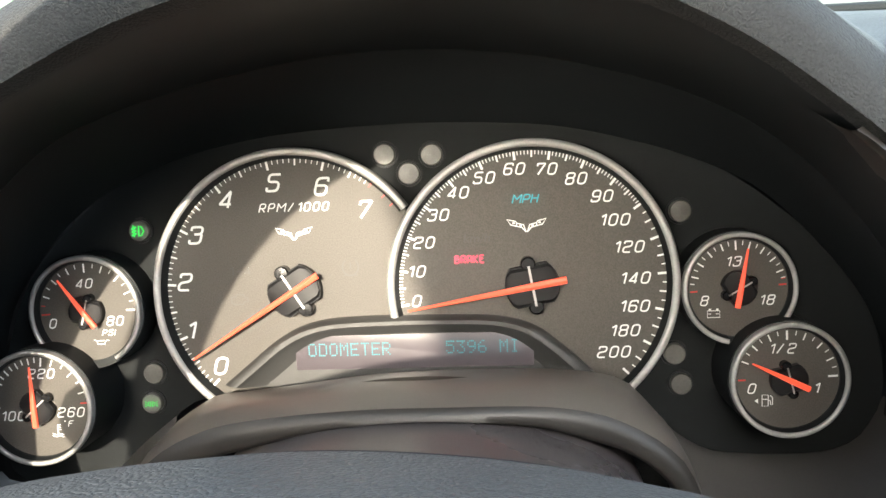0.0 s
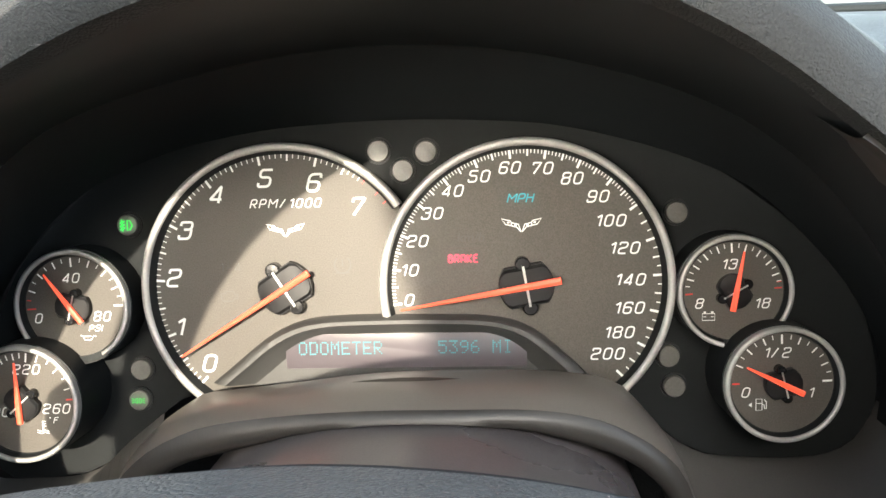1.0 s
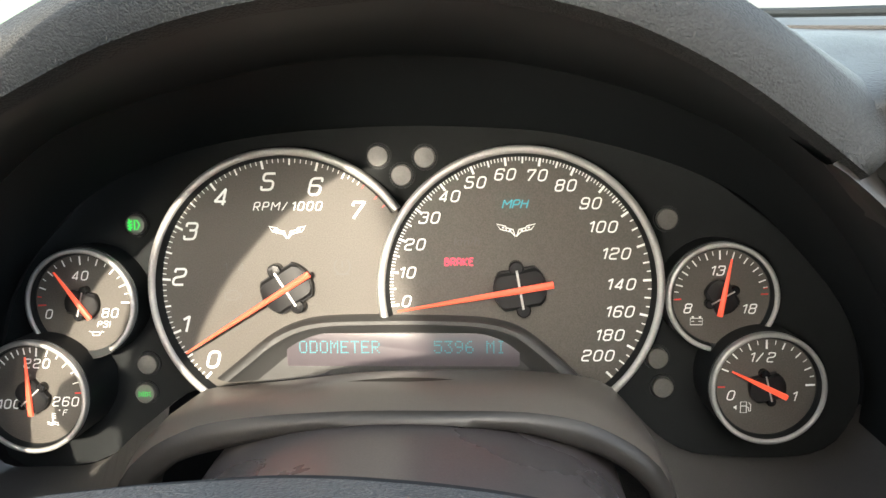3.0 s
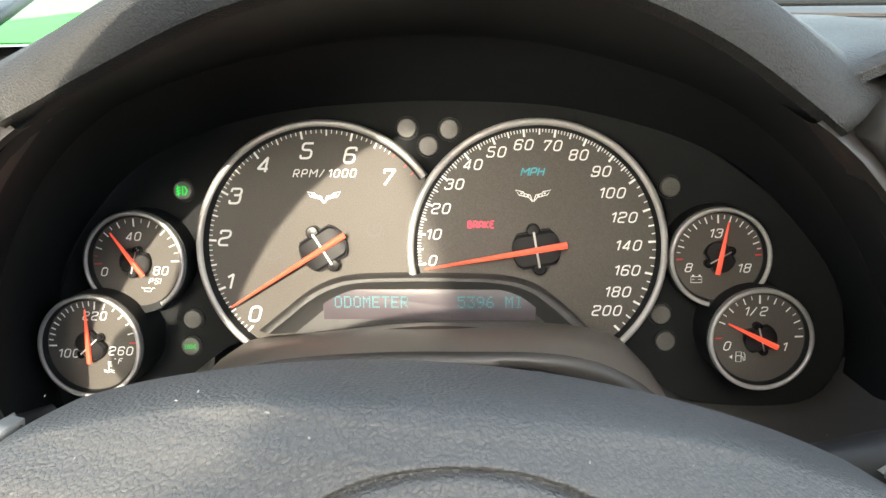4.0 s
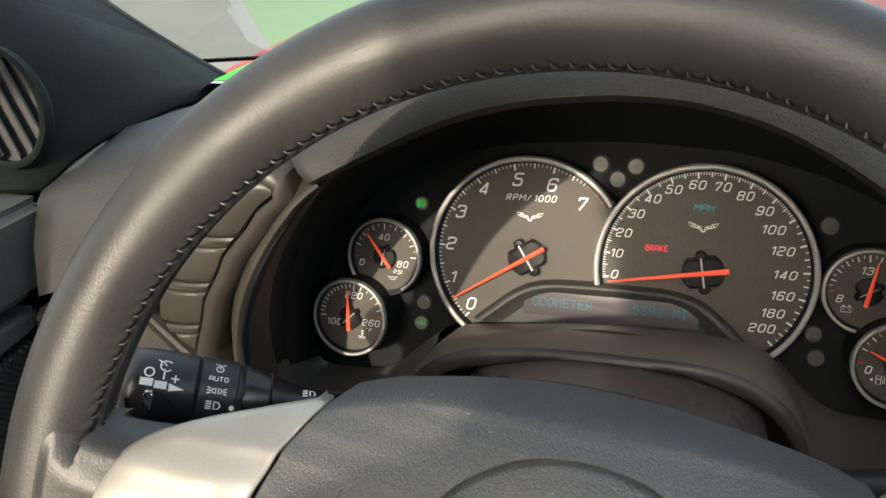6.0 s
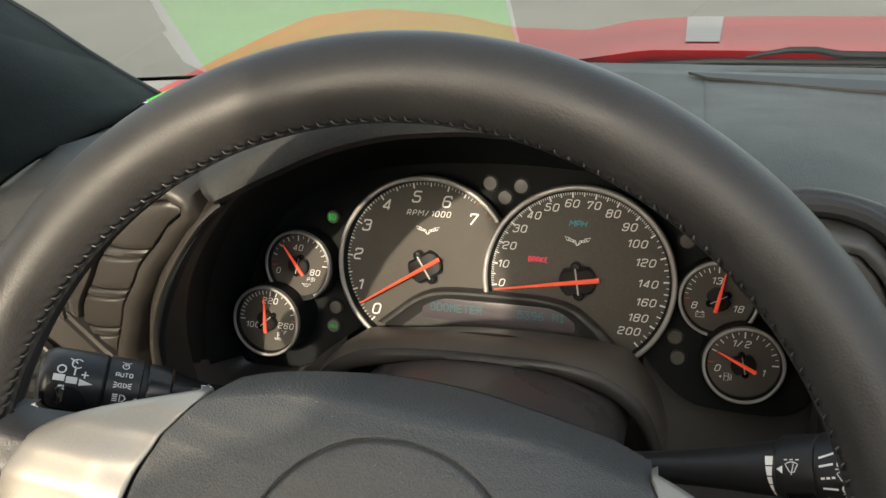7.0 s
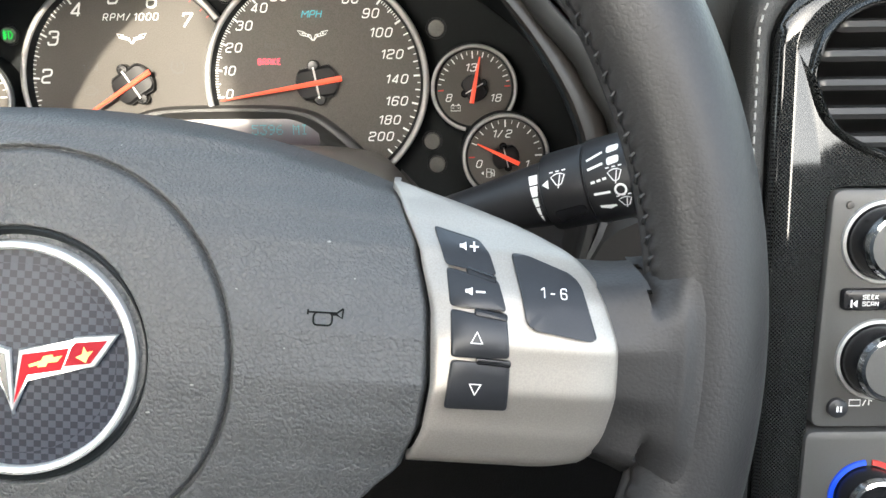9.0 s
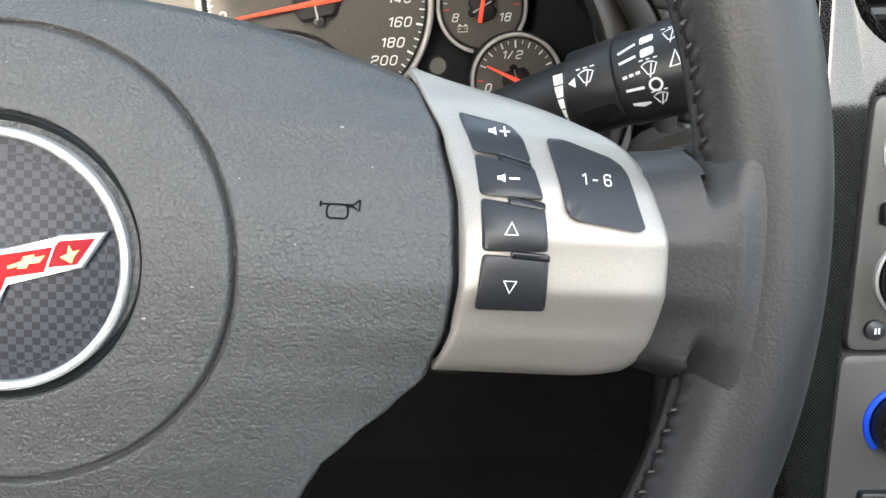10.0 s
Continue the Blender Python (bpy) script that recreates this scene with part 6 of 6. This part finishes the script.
    for x, y in ((0.0165, -0.0085), (0.0170, -0.0570)):
        kn = part("knob", lathe([(0, 0.0085), (0.0148, 0.0085), (0.0146, 0.014), (0.0138, 0.0205), (0.0125, 0.0215), (0, 0.0215)], n=48, at=(x, y)), GLOSSBLACK, rad, "black rotary knob with a chrome band")
        part("knob_band", lathe([(0.0112, 0.0212), (0.0136, 0.0208), (0.0128, 0.0232), (0.0116, 0.0236)], n=48, at=(x, y)), BRIGHT, kn, "chrome band")
        part("knob_cap", lathe([(0, 0.0214), (0.0114, 0.0214), (0.0112, 0.0228), (0, 0.0232)], n=40, at=(x, y)), RADIO, kn, "grey knob cap")
        part("collar", lathe([(0.0152, 0.0080), (0.0172, 0.0080), (0.0166, 0.0096), (0.0154, 0.0098)], n=48, at=(x, y)), CHROME, kn, "satin collar")
    k = part("seek_key", prism(rounded(rect(0.0005, -0.0360, 0.057, -0.0272), 0.0022, 3), 0.0085, 0.0118, 0.0012), GLOSSBLACK, rad, "black seek key")
    part("mark", pen("SEEK", 0.0019, 0.0112, -0.0303, 0.0120, 0.15, 0.0, 0.58, 0.30), WHITE, k)
    part("mark", pen("SCAN", 0.0019, 0.0112, -0.0330, 0.0120, 0.15, 0.0, 0.58, 0.30), WHITE, k)
    bm = bmesh.new()
    fill(bm, [(0.0042, -0.0329), (0.0060, -0.0314), (0.0060, -0.0344)], 0.0120)
    fill(bm, [(0.0034, -0.0344), (0.0040, -0.0344), (0.0040, -0.0314), (0.0034, -0.0314)], 0.0120)
    part("mark", bm, WHITE, k)
    bm = bmesh.new()
    stroke(bm, [(0.0070, -0.0765), (0.0115, -0.0765), (0.0115, -0.0740), (0.0070, -0.0740)], 0.0005, 0.0088, True)
    stroke(bm, [(0.0125, -0.0765), (0.0137, -0.0740)], 0.0005, 0.0088)
    stroke(bm, [(0.0150, -0.0763), (0.0150, -0.0740), (0.0163, -0.0746)], 0.0006, 0.0088)
    part("tone_icon", bm, WHITE, rad)
    # climate panel
    hv = thing("climate_panel", "grey climate control panel with a blue and red ringed knob", "climate control", CON)
    part("faceplate", prism(rounded([(-0.0130, -0.180), (0.192, -0.180), (0.190, -0.0878), (-0.0097, -0.0878)], 0.004, 3), -0.01, 0.0085, 0.0012), RADIO, hv, "satin grey faceplate")
    x, y = 0.0168, -0.1162
    kn = part("knob", lathe([(0, 0.0085), (0.0136, 0.0085), (0.0132, 0.016), (0.0124, 0.0190), (0, 0.0190)], n=48, at=(x, y)), GLOSSBLACK, hv, "black temperature knob")
    part("cold_band", lathe([(0.0140, 0.0084), (0.0162, 0.0084), (0.0160, 0.0094), (0.0142, 0.0096)], 95, 225, 40, at=(x, y)), BLUE_RING, kn, "blue cold band")
    part("hot_band", lathe([(0.0140, 0.0084), (0.0162, 0.0084), (0.0160, 0.0094), (0.0142, 0.0096)], -35, 85, 40, at=(x, y)), RED, kn, "red hot band")
    part("knob_band", lathe([(0.0102, 0.0188), (0.0126, 0.0184), (0.0118, 0.0208), (0.0105, 0.0212)], n=48, at=(x, y)), BRIGHT, kn, "chrome band")
    k = part("auto_key", prism(rounded(rect(0.0005, -0.1565, 0.045, -0.1450), 0.002, 3), 0.0085, 0.0118, 0.0012), BUTTON, hv, "black automatic key")
    part("mark", lettering("AUTO", 0.0036, 0.0130, -0.1507, 0.0120, 0.0001), WHITE, k)


build_console()


# ---- the driver's end of the dashboard, the door and the pillar ----
def box(x0, y0, z0, x1, y1, z1, bevel=0.01):
    bm = bmesh.new()
    bmesh.ops.create_cube(bm, size=1.0, matrix=Matrix.Translation(((x0 + x1) / 2, (y0 + y1) / 2, (z0 + z1) / 2)) @ Matrix.Diagonal((x1 - x0, y1 - y0, z1 - z0, 1)))
    if bevel:
        bmesh.ops.bevel(bm, geom=bm.edges[:], offset=bevel, segments=2, affect="EDGES")
    return bm


def slab(pts, depth, bevel=0.003):
    """A plate with those front corners, thickened along depth."""
    bm = bmesh.new()
    d = Vector(depth)
    fr = [bm.verts.new(p) for p in pts]
    bk = [bm.verts.new(Vector(p) + d) for p in pts]
    bm.faces.new(fr)
    bm.faces.new(list(reversed(bk)))
    for i in range(len(fr)):
        j = (i + 1) % len(fr)
        bm.faces.new((fr[j], fr[i], bk[i], bk[j]))
    bmesh.ops.recalc_face_normals(bm, faces=bm.faces)
    if bevel:
        bmesh.ops.bevel(bm, geom=bm.edges[:], offset=bevel, segments=3, affect="EDGES")
    return bm


def build_left():
    end = thing("dash_end", "grey grained dash end panel beside the door", "trim panel", kind="structure")
    # grained panel that slopes up to the hood
    rows = []
    for f in range(9):
        u = f / 8
        lo = Vector((-0.293, 0.196, 0.884)).lerp(Vector((-0.225, 0.204, 0.905)), u)
        hi = Vector((-0.302, 0.223, 0.929)).lerp(Vector((-0.150, 0.235, 0.975)), u)
        back = Vector((-0.305, 0.300, 0.943)).lerp(Vector((-0.160, 0.300, 0.985)), u)
        rows.append([lo + Vector((0, 0.02, -0.004)), lo, lo.lerp(hi, 0.5) + Vector((0, -0.003, 0.002)), hi + Vector((0, -0.001, -0.001)), hi + Vector((0, 0.004, 0.003)), hi + Vector((0, 0.02, 0.006)), back])
    ob = part("grained_panel", loft(rows), DASH, end, "grained upper panel", smooth=0.9)
    thicken(ob, 0.004)
    part("lower_panel", slab([(-0.291, 0.190, 0.876), (-0.228, 0.198, 0.897), (-0.222, 0.190, 0.83), (-0.222, 0.17, 0.66), (-0.300, 0.155, 0.66)], (0, 0.015, 0), 0.004), FASCIA, end, "smooth satin lower panel")
    part("carcass", box(-0.52, 0.262, 0.30, -0.235, 0.50, 0.918, 0.004), DARK, end)
    door = thing("driver_door", "closed driver's door with dark trim and a cloth speaker grille", "car door")
    part("outer_skin", slab([(-0.522, 0.62, 0.90), (-0.522, -0.95, 0.92), (-0.522, -0.95, 0.18), (-0.522, 0.62, 0.18)], (-0.05, 0, 0), 0.01), CARRED, door, "red outer skin")
    part("upper_trim", slab([(-0.304, 0.234, 0.928), (-0.306, -0.75, 0.945), (-0.312, -0.75, 0.892), (-0.307, 0.213, 0.8755)], (-0.20, 0, 0.0), 0.006), DOOR, door, "dark grained upper door trim")
    part("pull_band", slab([(-0.308, 0.211, 0.8700), (-0.314, -0.75, 0.886), (-0.318, -0.75, 0.790), (-0.310, 0.205, 0.8555)], (-0.18, 0, 0.0), 0.004), DOOR, door, "dark padded band")
    part("speaker_grille", slab([(-0.312, 0.204, 0.8525), (-0.318, -0.45, 0.782), (-0.326, -0.45, 0.56), (-0.330, 0.150, 0.56)], (-0.02, 0, 0), 0.003), MESH, door, "black ribbed cloth speaker grille")
    part("lower_trim", slab([(-0.326, 0.148, 0.556), (-0.322, -0.75, 0.556), (-0.330, -0.75, 0.30), (-0.330, 0.13, 0.30)], (-0.18, 0, 0.0), 0.006), DOOR, door, "dark lower door trim")
    # round side vent on the lower panel
    sv = thing("side_air_vent", "round dark side air vent in the lower dash panel", "air vent", Matrix.Translation((-0.2595, 0.1815, 0.8405)) @ Matrix.Rotation(radians(81), 4, "X"))
    part("vent_rim", lathe([(0.0335, -0.004), (0.0352, 0.0), (0.0350, 0.0022), (0.0338, 0.0030), (0.0326, 0.0020), (0.0322, -0.004)], n=64), FASCIA, sv, "rounded satin rim")
    # no hole is cut: a proud dark disc paints the shaded opening
    part("vent_back", lathe([(0, -0.004), (0.0324, -0.004), (0.0324, 0.0006), (0, 0.0006)], n=48), DARK, sv)
    for k in range(4):
        y = -0.019 + 0.0127 * k
        h = math.sqrt(0.0318 ** 2 - y * y)
        part("louvre", slab([(-h, y - 0.0018, 0.0008), (h, y - 0.0018, 0.0008), (h * 0.98, y + 0.0022, 0.0022), (-h * 0.98, y + 0.0022, 0.0022)], (0, 0.0006, -0.0008), 0.0), LOUVRE, sv)
    lev = thing("tilt_lever", "short black column lever with a silver end", "lever")
    part("arm", tube([Vector((-0.070, 0.172, 0.836)), Vector((-0.140, 0.162, 0.842)), Vector((-0.214, 0.1505, 0.8515))], [0.0042, 0.0040, 0.0038], 16), PLASTIC, lev)
    part("end_cap", tube([Vector((-0.2130, 0.1507, 0.8513)), Vector((-0.2140, 0.1505, 0.8515)), Vector((-0.2225, 0.1492, 0.8526)), Vector((-0.2238, 0.1490, 0.8528))], [0.0036, 0.0046, 0.0046, 0.0034], 20), CHROME, lev, "knurled silver end")
    # pillar foot with the demister vent
    pil = thing("windscreen_pillar", "dark grained windscreen pillar and its foot", "pillar", kind="structure")
    A = spline([(-0.306, 0.43, 0.928), (-0.326, 0.45, 0.938), (-0.346, 0.45, 0.947), (-0.392, 0.45, 0.974), (-0.450, 0.45, 1.010), (-0.52, 0.40, 1.070), (-0.58, 0.22, 1.20), (-0.60, 0.05, 1.27)], 29)
    B = spline([(-0.300, 0.280, 0.942), (-0.318, 0.270, 0.955), (-0.350, 0.26, 0.990), (-0.430, 0.26, 1.050), (-0.50, 0.24, 1.11), (-0.60, 0.10, 1.24), (-0.63, 0.0, 1.29)], 29)
    C = spline([(-0.306, 0.232, 0.930), (-0.330, 0.225, 0.935), (-0.380, 0.22, 0.960), (-0.470, 0.22, 1.020), (-0.55, 0.19, 1.10), (-0.64, 0.06, 1.22), (-0.67, -0.05, 1.29)], 29)
    ob = part("pillar_trim", loft([[p + Vector((-0.065, 0.06, -0.012)) for p in A], A, [a.lerp(b, 0.5) + Vector((0.004, -0.004, 0.006)) for a, b in zip(A, B)], B, [a.lerp(b, 0.5) + Vector((0.003, -0.003, 0.003)) for a, b in zip(B, C)], C, [p + Vector((-0.10, 0.02, -0.03)) for p in C]]), PILLAR, pil, "grained pillar trim", smooth=0.9)
    thicken(ob, 0.004)
    part("seal", tube([p + Vector((0.002, 0.004, 0.000)) for p in A], 0.0036, 8), DARK, pil, "black windscreen seal")
    vent = thing("demister_vent", "dark side window demister vent with slanted louvres", "air vent", Matrix.Translation((-0.332, 0.246, 0.970)) @ Matrix.Rotation(radians(18), 4, "Z") @ Matrix.Rotation(radians(-28), 4, "Y") @ Matrix.Rotation(radians(68), 4, "X") @ Matrix.Translation((0.004, 0, 0.008)) @ Matrix.Diagonal((0.82, 1.12, 1.0, 1.0)))
    part("vent_frame", lathe([(0.0275, -0.012), (0.0325, -0.004), (0.0318, 0.0020), (0.0300, 0.0034), (0.0282, 0.0022), (0.0276, -0.012)], n=56), PILLAR, vent)
    part("vent_back", lathe([(0, -0.006), (0.0285, -0.006), (0.0285, -0.0040), (0, -0.0040)], n=40), DARK, vent)
    for i in range(4):
        x = -0.0165 + i * 0.0110
        h = math.sqrt(max(0.0, 0.0272 ** 2 - x * x))
        bm = slab([(x - 0.0032, -h, -0.0045), (x - 0.0032, h, -0.0045), (x + 0.0022, h * 0.98, 0.0020), (x + 0.0022, -h * 0.98, 0.0020)], (0.0008, 0, -0.0008), 0.0)
        part("louvre", bm, DARK, vent)


build_left()


# ---- the rest of the cabin, plain ----
def build_cabin():
    fl = thing("floor", "black carpeted cabin floor", "floor", kind="structure")
    part("carpet", box(-0.52, -0.95, 0.20, 1.10, 0.75, 0.24, 0), FLOOR, fl)
    # unseen; made this tall to keep low bright sky out of the trim's reflections
    bw = thing("wall_rear", "dark rear bulkhead behind the seats", "bulkhead", kind="structure")
    part("bulkhead", box(-0.52, -0.98, 0.20, 1.10, -0.90, 1.08), FLOOR, bw)
    fw = thing("wall_front", "dark firewall below the dashboard", "firewall", kind="structure")
    part("firewall", box(-0.52, 0.62, 0.20, 1.10, 0.68, 0.862), FLOOR, fw)
    pd = thing("passenger_door", "dark passenger door trim", "car door")
    part("outer_skin", box(1.105, -0.95, 0.18, 1.16, 0.62, 0.92, 0.01), CARRED, pd, "red outer skin")
    part("trim", box(0.98, -0.90, 0.24, 1.10, 0.60, 0.93, 0.02), PLASTIC, pd)
    tun = thing("centre_tunnel", "dark padded centre tunnel", "console")
    part("tunnel", box(0.24, -0.85, 0.24, 0.47, 0.14, 0.60, 0.03), DASH, tun)
    # unseen seats; their backs also block light and darken the trim's reflections
    for x0 in (-0.30, 0.40):
        seat = thing("car_seat", "dark bolstered car seat", "seat", Matrix.Translation((x0 + 0.28, -0.62, 0.24)), "front seats")
        bm = box(-0.25, -0.10, 0.10, 0.25, 0.06, 0.66, 0.05)
        part("backrest", bm, DASH, seat)
        part("head_restraint", box(-0.13, -0.09, 0.66, 0.13, 0.03, 0.87, 0.04), DASH, seat)
        part("cushion", box(-0.27, 0.06, 0.08, 0.27, 0.50, 0.24, 0.05), DASH, seat)
    # unseen hoop and panels behind the seats, added to block sun and sky
    hoop = thing("shade_hoop", "unseen dark hoop and panels added to block sun and sky", "roof", kind="structure")
    # added slab; its stepped left edge shapes the sun patch on dials and pad
    part("sun_block", slab([(-0.160, -0.55, 0.90), (0.400, -0.55, 0.90), (0.380, -0.58, 1.37), (-0.107, -0.58, 1.37), (-0.110, -0.578, 1.31), (-0.082, -0.574, 1.230), (-0.082, -0.573, 1.220), (-0.142, -0.57, 1.190)], (0, -0.20, 0.02), 0.005), DASH, hoop)
    # unseen, added to keep sky from the left rear off the hood
    part("side_sky_block", slab([(-0.53, -0.70, 0.88), (-0.53, -0.12, 0.88), (-0.52, -0.06, 1.31), (-0.50, -0.70, 1.33)], (-0.03, 0, 0), 0.008), PILLAR, hoop)
    part("top_bar", slab([(0.44, -0.57, 1.325), (1.02, -0.57, 1.32), (1.02, -0.58, 1.365), (0.44, -0.58, 1.37)], (0, -0.16, 0.0), 0.008), PILLAR, hoop)
    # unseen, added to shade the windscreen pillar and demister vent
    part("post_sun_block", slab([(-0.62, -0.52, 0.86), (-0.43, -0.52, 0.86), (-0.43, -0.56, 1.37), (-0.58, -0.56, 1.37)], (0, -0.16, 0.0), 0.01), PILLAR, hoop)
    # unseen strip overhead; its width sets how much sky light comes in
    roof = thing("overhead_sky_block", "unseen dark strip overhead, added to hold back sky light", "roof", kind="structure")
    rows = [[Vector((x, y, 1.315 + 0.012 * (1 - ((x - 0.33) / 0.8) ** 2))) for x in (-0.48, -0.40, -0.32, -0.24, -0.16, -0.08)] for y in (-0.06, -0.2, -0.4, -0.52)]
    thicken(part("lining", loft(rows), PILLAR, roof), 0.02, 1.0)
    for s in (0, 1):
        a, b = ((-0.10, -0.66, 1.0), (-0.16, -0.95, 0.93)) if s == 0 else ((0.96, -0.66, 1.30), (1.12, -0.95, 0.93))
        part("leg", tube([Vector(a), Vector(b)], [0.06, 0.09], 12), DASH, hoop)


build_cabin()


# ---- outside ----
def build_outside():
    g = thing("ground", "pale sunlit concrete lot", "ground", kind="structure")
    bm = bmesh.new()
    fill(bm, [(-400, -400), (400, -400), (400, 400), (-400, 400)], 0.0)
    part("surface", bm, ASPHALT, g)
    # bonnet and wings of the car
    body = thing("car_bonnet", "glossy red car bonnet with raised wings", "car body")
    near = [(-1.0, 0.68), (-0.75, 0.755), (-0.60, 0.800), (-0.52, 0.838), (-0.45, 0.872), (-0.38, 0.893), (-0.20, 0.908), (-0.006, 0.9155), (0.011, 0.9195), (0.060, 0.9265), (0.14, 0.927), (0.33, 0.925)]
    crest = [(-1.0, 0.66), (-0.97, 0.682), (-0.772, 0.7675), (-0.593, 0.8396), (-0.479, 0.8514), (-0.334, 0.841), (-0.21, 0.8171), (-0.0645, 0.8137), (0.011, 0.8335), (0.10, 0.838), (0.33, 0.8395)]
    def height(x, y):
        m = 0.33 - abs(x - 0.33)
        u = max(0.0, min(1.0, (y - 0.70) / 0.65))
        bulge = 0.012 * 4 * u * (1 - u)
        z = interp(m, near) * (1 - u) + interp(m, crest) * u + bulge
        return z - 0.55 * max(0.0, y - 1.35) ** 1.5
    xs = [0.33 + 1.02 * (2 * i / 100 - 1) for i in range(101)]
    ys = [0.70 + 1.5 * j / 60 for j in range(61)]
    rows = [[Vector((x, y, height(x, y))) for x in xs] for j, y in enumerate(ys)]
    rows.insert(0, [p + Vector((0, 0.004, -0.006)) for p in rows[0]])
    rows.insert(0, [p + Vector((0, 0.05, -0.03)) for p in rows[0]])
    ob = part("bonnet", loft(rows), CARRED, body, "gloss red bonnet", smooth=1.0)
    thicken(ob, 0.004)
    for side in (0, -1):
        edge = [row[side] for row in rows[2:]]
        out = -1 if side == 0 else 1
        part("wing_side", loft([edge, [p + Vector((out * 0.02, 0, -0.05)) for p in edge], [Vector((p.x + out * 0.03, p.y, max(0.22, p.z - 0.3))) for p in edge], [Vector((p.x + out * 0.01, p.y, 0.18)) for p in edge]]), CARRED, body, "red wing side", smooth=1.0)
    part("nose", loft([rows[-1], [p + Vector((0, 0.04, -0.12)) for p in rows[-1]], [Vector((p.x, p.y + 0.02, 0.18)) for p in rows[-1]]]), CARRED, body, "red nose", smooth=1.0)
    # pale patch laid on the bonnet for a reflection
    srows = []
    for k in range(15):
        y = 0.75 + 0.62 * k / 14
        u = (y - 0.80) / 0.5
        x0, x1 = 0.0926 - 0.0036 * u, 0.1277 + 0.0179 * u
        srows.append([Vector((x, y, height(x, y) + 0.0012)) for x in (x0, x0 * 0.5 + x1 * 0.5, x1)])
    part("reflection_patch", loft(srows), material("reflection_cream", (0.30, 0.26, 0.24), 0.6), body, "pale patch painted for a reflection")
    # dark inner panel under the bonnet's rear edge
    part("inner_panel", loft([[Vector((x, y, interp(0.33 - abs(x - 0.33), near) + dz)) for x in xs[10:-10]] for y, dz in ((0.705, -0.012), (0.690, -0.018), (0.66, -0.010), (0.64, -0.02))]), SHROUD, body, "dark inner panel")
    # scuttle and wiper
    sc = thing("scuttle_panel", "black scuttle panel below the windscreen", "trim", kind="structure")
    rows = [[Vector((x, y - 0.10 * ((x - 0.33) / 0.9) ** 2, z)) for x in xs if abs(x - 0.33) < 0.64] for y, z in ((0.580, 0.938), (0.592, 0.928), (0.625, 0.926), (0.66, 0.915))]
    part("panel", loft(rows), DARK, sc, smooth=0.9)
    wp = thing("wiper", "black windscreen wiper arm and blade at rest", "wiper")
    part("blade", tube([Vector((0.030, 0.615, 0.930)), Vector((0.124, 0.620, 0.9345)), Vector((0.24, 0.622, 0.935)), Vector((0.42, 0.612, 0.934))], [0.0015, 0.003, 0.003, 0.002], 8), SHROUD, wp)
    part("arm", tube([Vector((0.145, 0.620, 0.9385)), Vector((0.160, 0.622, 0.9415)), Vector((0.180, 0.624, 0.9445)), Vector((0.200, 0.625, 0.9445)), Vector((0.220, 0.626, 0.9405)), Vector((0.255, 0.628, 0.9395)), Vector((0.34, 0.632, 0.939)), Vector((0.46, 0.636, 0.938))], [0.0012, 0.002, 0.0028, 0.0030, 0.0035, 0.004, 0.005, 0.006], 8), SHROUD, wp)
    # windscreen
    ws = thing("windscreen", "clear raked windscreen", "windscreen", kind="structure")
    rows = []
    for j in range(9):
        u = j / 8
        y, z = 0.592 - 0.66 * u, 0.938 + 0.36 * u
        rows.append([Vector((x, y - 0.16 * ((x - 0.33) / 0.9) ** 2 * (1 - 0.3 * u), z)) for x in [0.33 + (0.90 - 0.12 * u) * (2 * i / 24 - 1) for i in range(25)]])
    bm = loft(rows)
    bm.normal_update()
    if bm.faces[0].normal.z > 0:
        bmesh.ops.reverse_faces(bm, faces=bm.faces[:])
    pane = part("pane", bm, GLASS, ws, smooth=1.2)
    pane.visible_shadow = False
    rows = []
    for u in (0.0, 0.006, 0.011):
        y, z = 0.590 - 0.66 * u, 0.9375 + 0.36 * u
        rows.append([Vector((x, y - 0.16 * ((x - 0.33) / 0.9) ** 2 * (1 - 0.3 * u), z)) for x in [0.33 + (0.88 - 0.12 * u) * (2 * i / 40 - 1) for i in range(41)]])
    thicken(part("edge_band", loft(rows), GLOSSBLACK, ws, "black band round the glass", smooth=1.2), 0.001, 1.0)
    hd = thing("windscreen_header", "dark windscreen header rail", "trim", kind="structure")
    part("rail", tube([Vector((-0.46, -0.08, 1.285)), Vector((-0.1, -0.055, 1.305)), Vector((0.33, -0.05, 1.31)), Vector((0.76, -0.055, 1.305)), Vector((1.12, -0.08, 1.285))], 0.03, 10, squash=0.6), DASH, hd)
    # green card on the dash top behind the hood
    card = thing("green_card", "bright green card with a white border lying on the dash", "card")
    lower = [(-0.325, 0.404), (-0.27, 0.392), (-0.197, 0.381), (-0.10, 0.370), (-0.038, 0.405), (-0.032, 0.420)]
    upper = [(-0.325, 0.492), (-0.25, 0.535), (-0.15, 0.571), (-0.032, 0.567)]
    lie = [(-0.325, 0.933), (-0.312, 0.940), (-0.30, 0.9465), (-0.25, 0.950), (-0.20, 0.9515), (-0.10, 0.953), (-0.03, 0.953)]
    def sheet(x0, x1, edge, up):
        rows = []
        for k in range(25):
            x = x0 + (x1 - x0) * k / 24
            a, b = interp(x, lower) + edge, interp(x, upper) - edge * 0.5
            rows.append([Vector((x, a + (b - a) * q / 6, interp(x, lie) + up)) for q in range(7)])
        return loft(rows)
    part("border", sheet(-0.325, -0.032, 0.0, 0.0), PAPER_WHITE, card, "white border")
    part("field", sheet(-0.302, -0.035, 0.006, 0.0010), PAPER_GREEN, card, "green printed field")


build_outside()
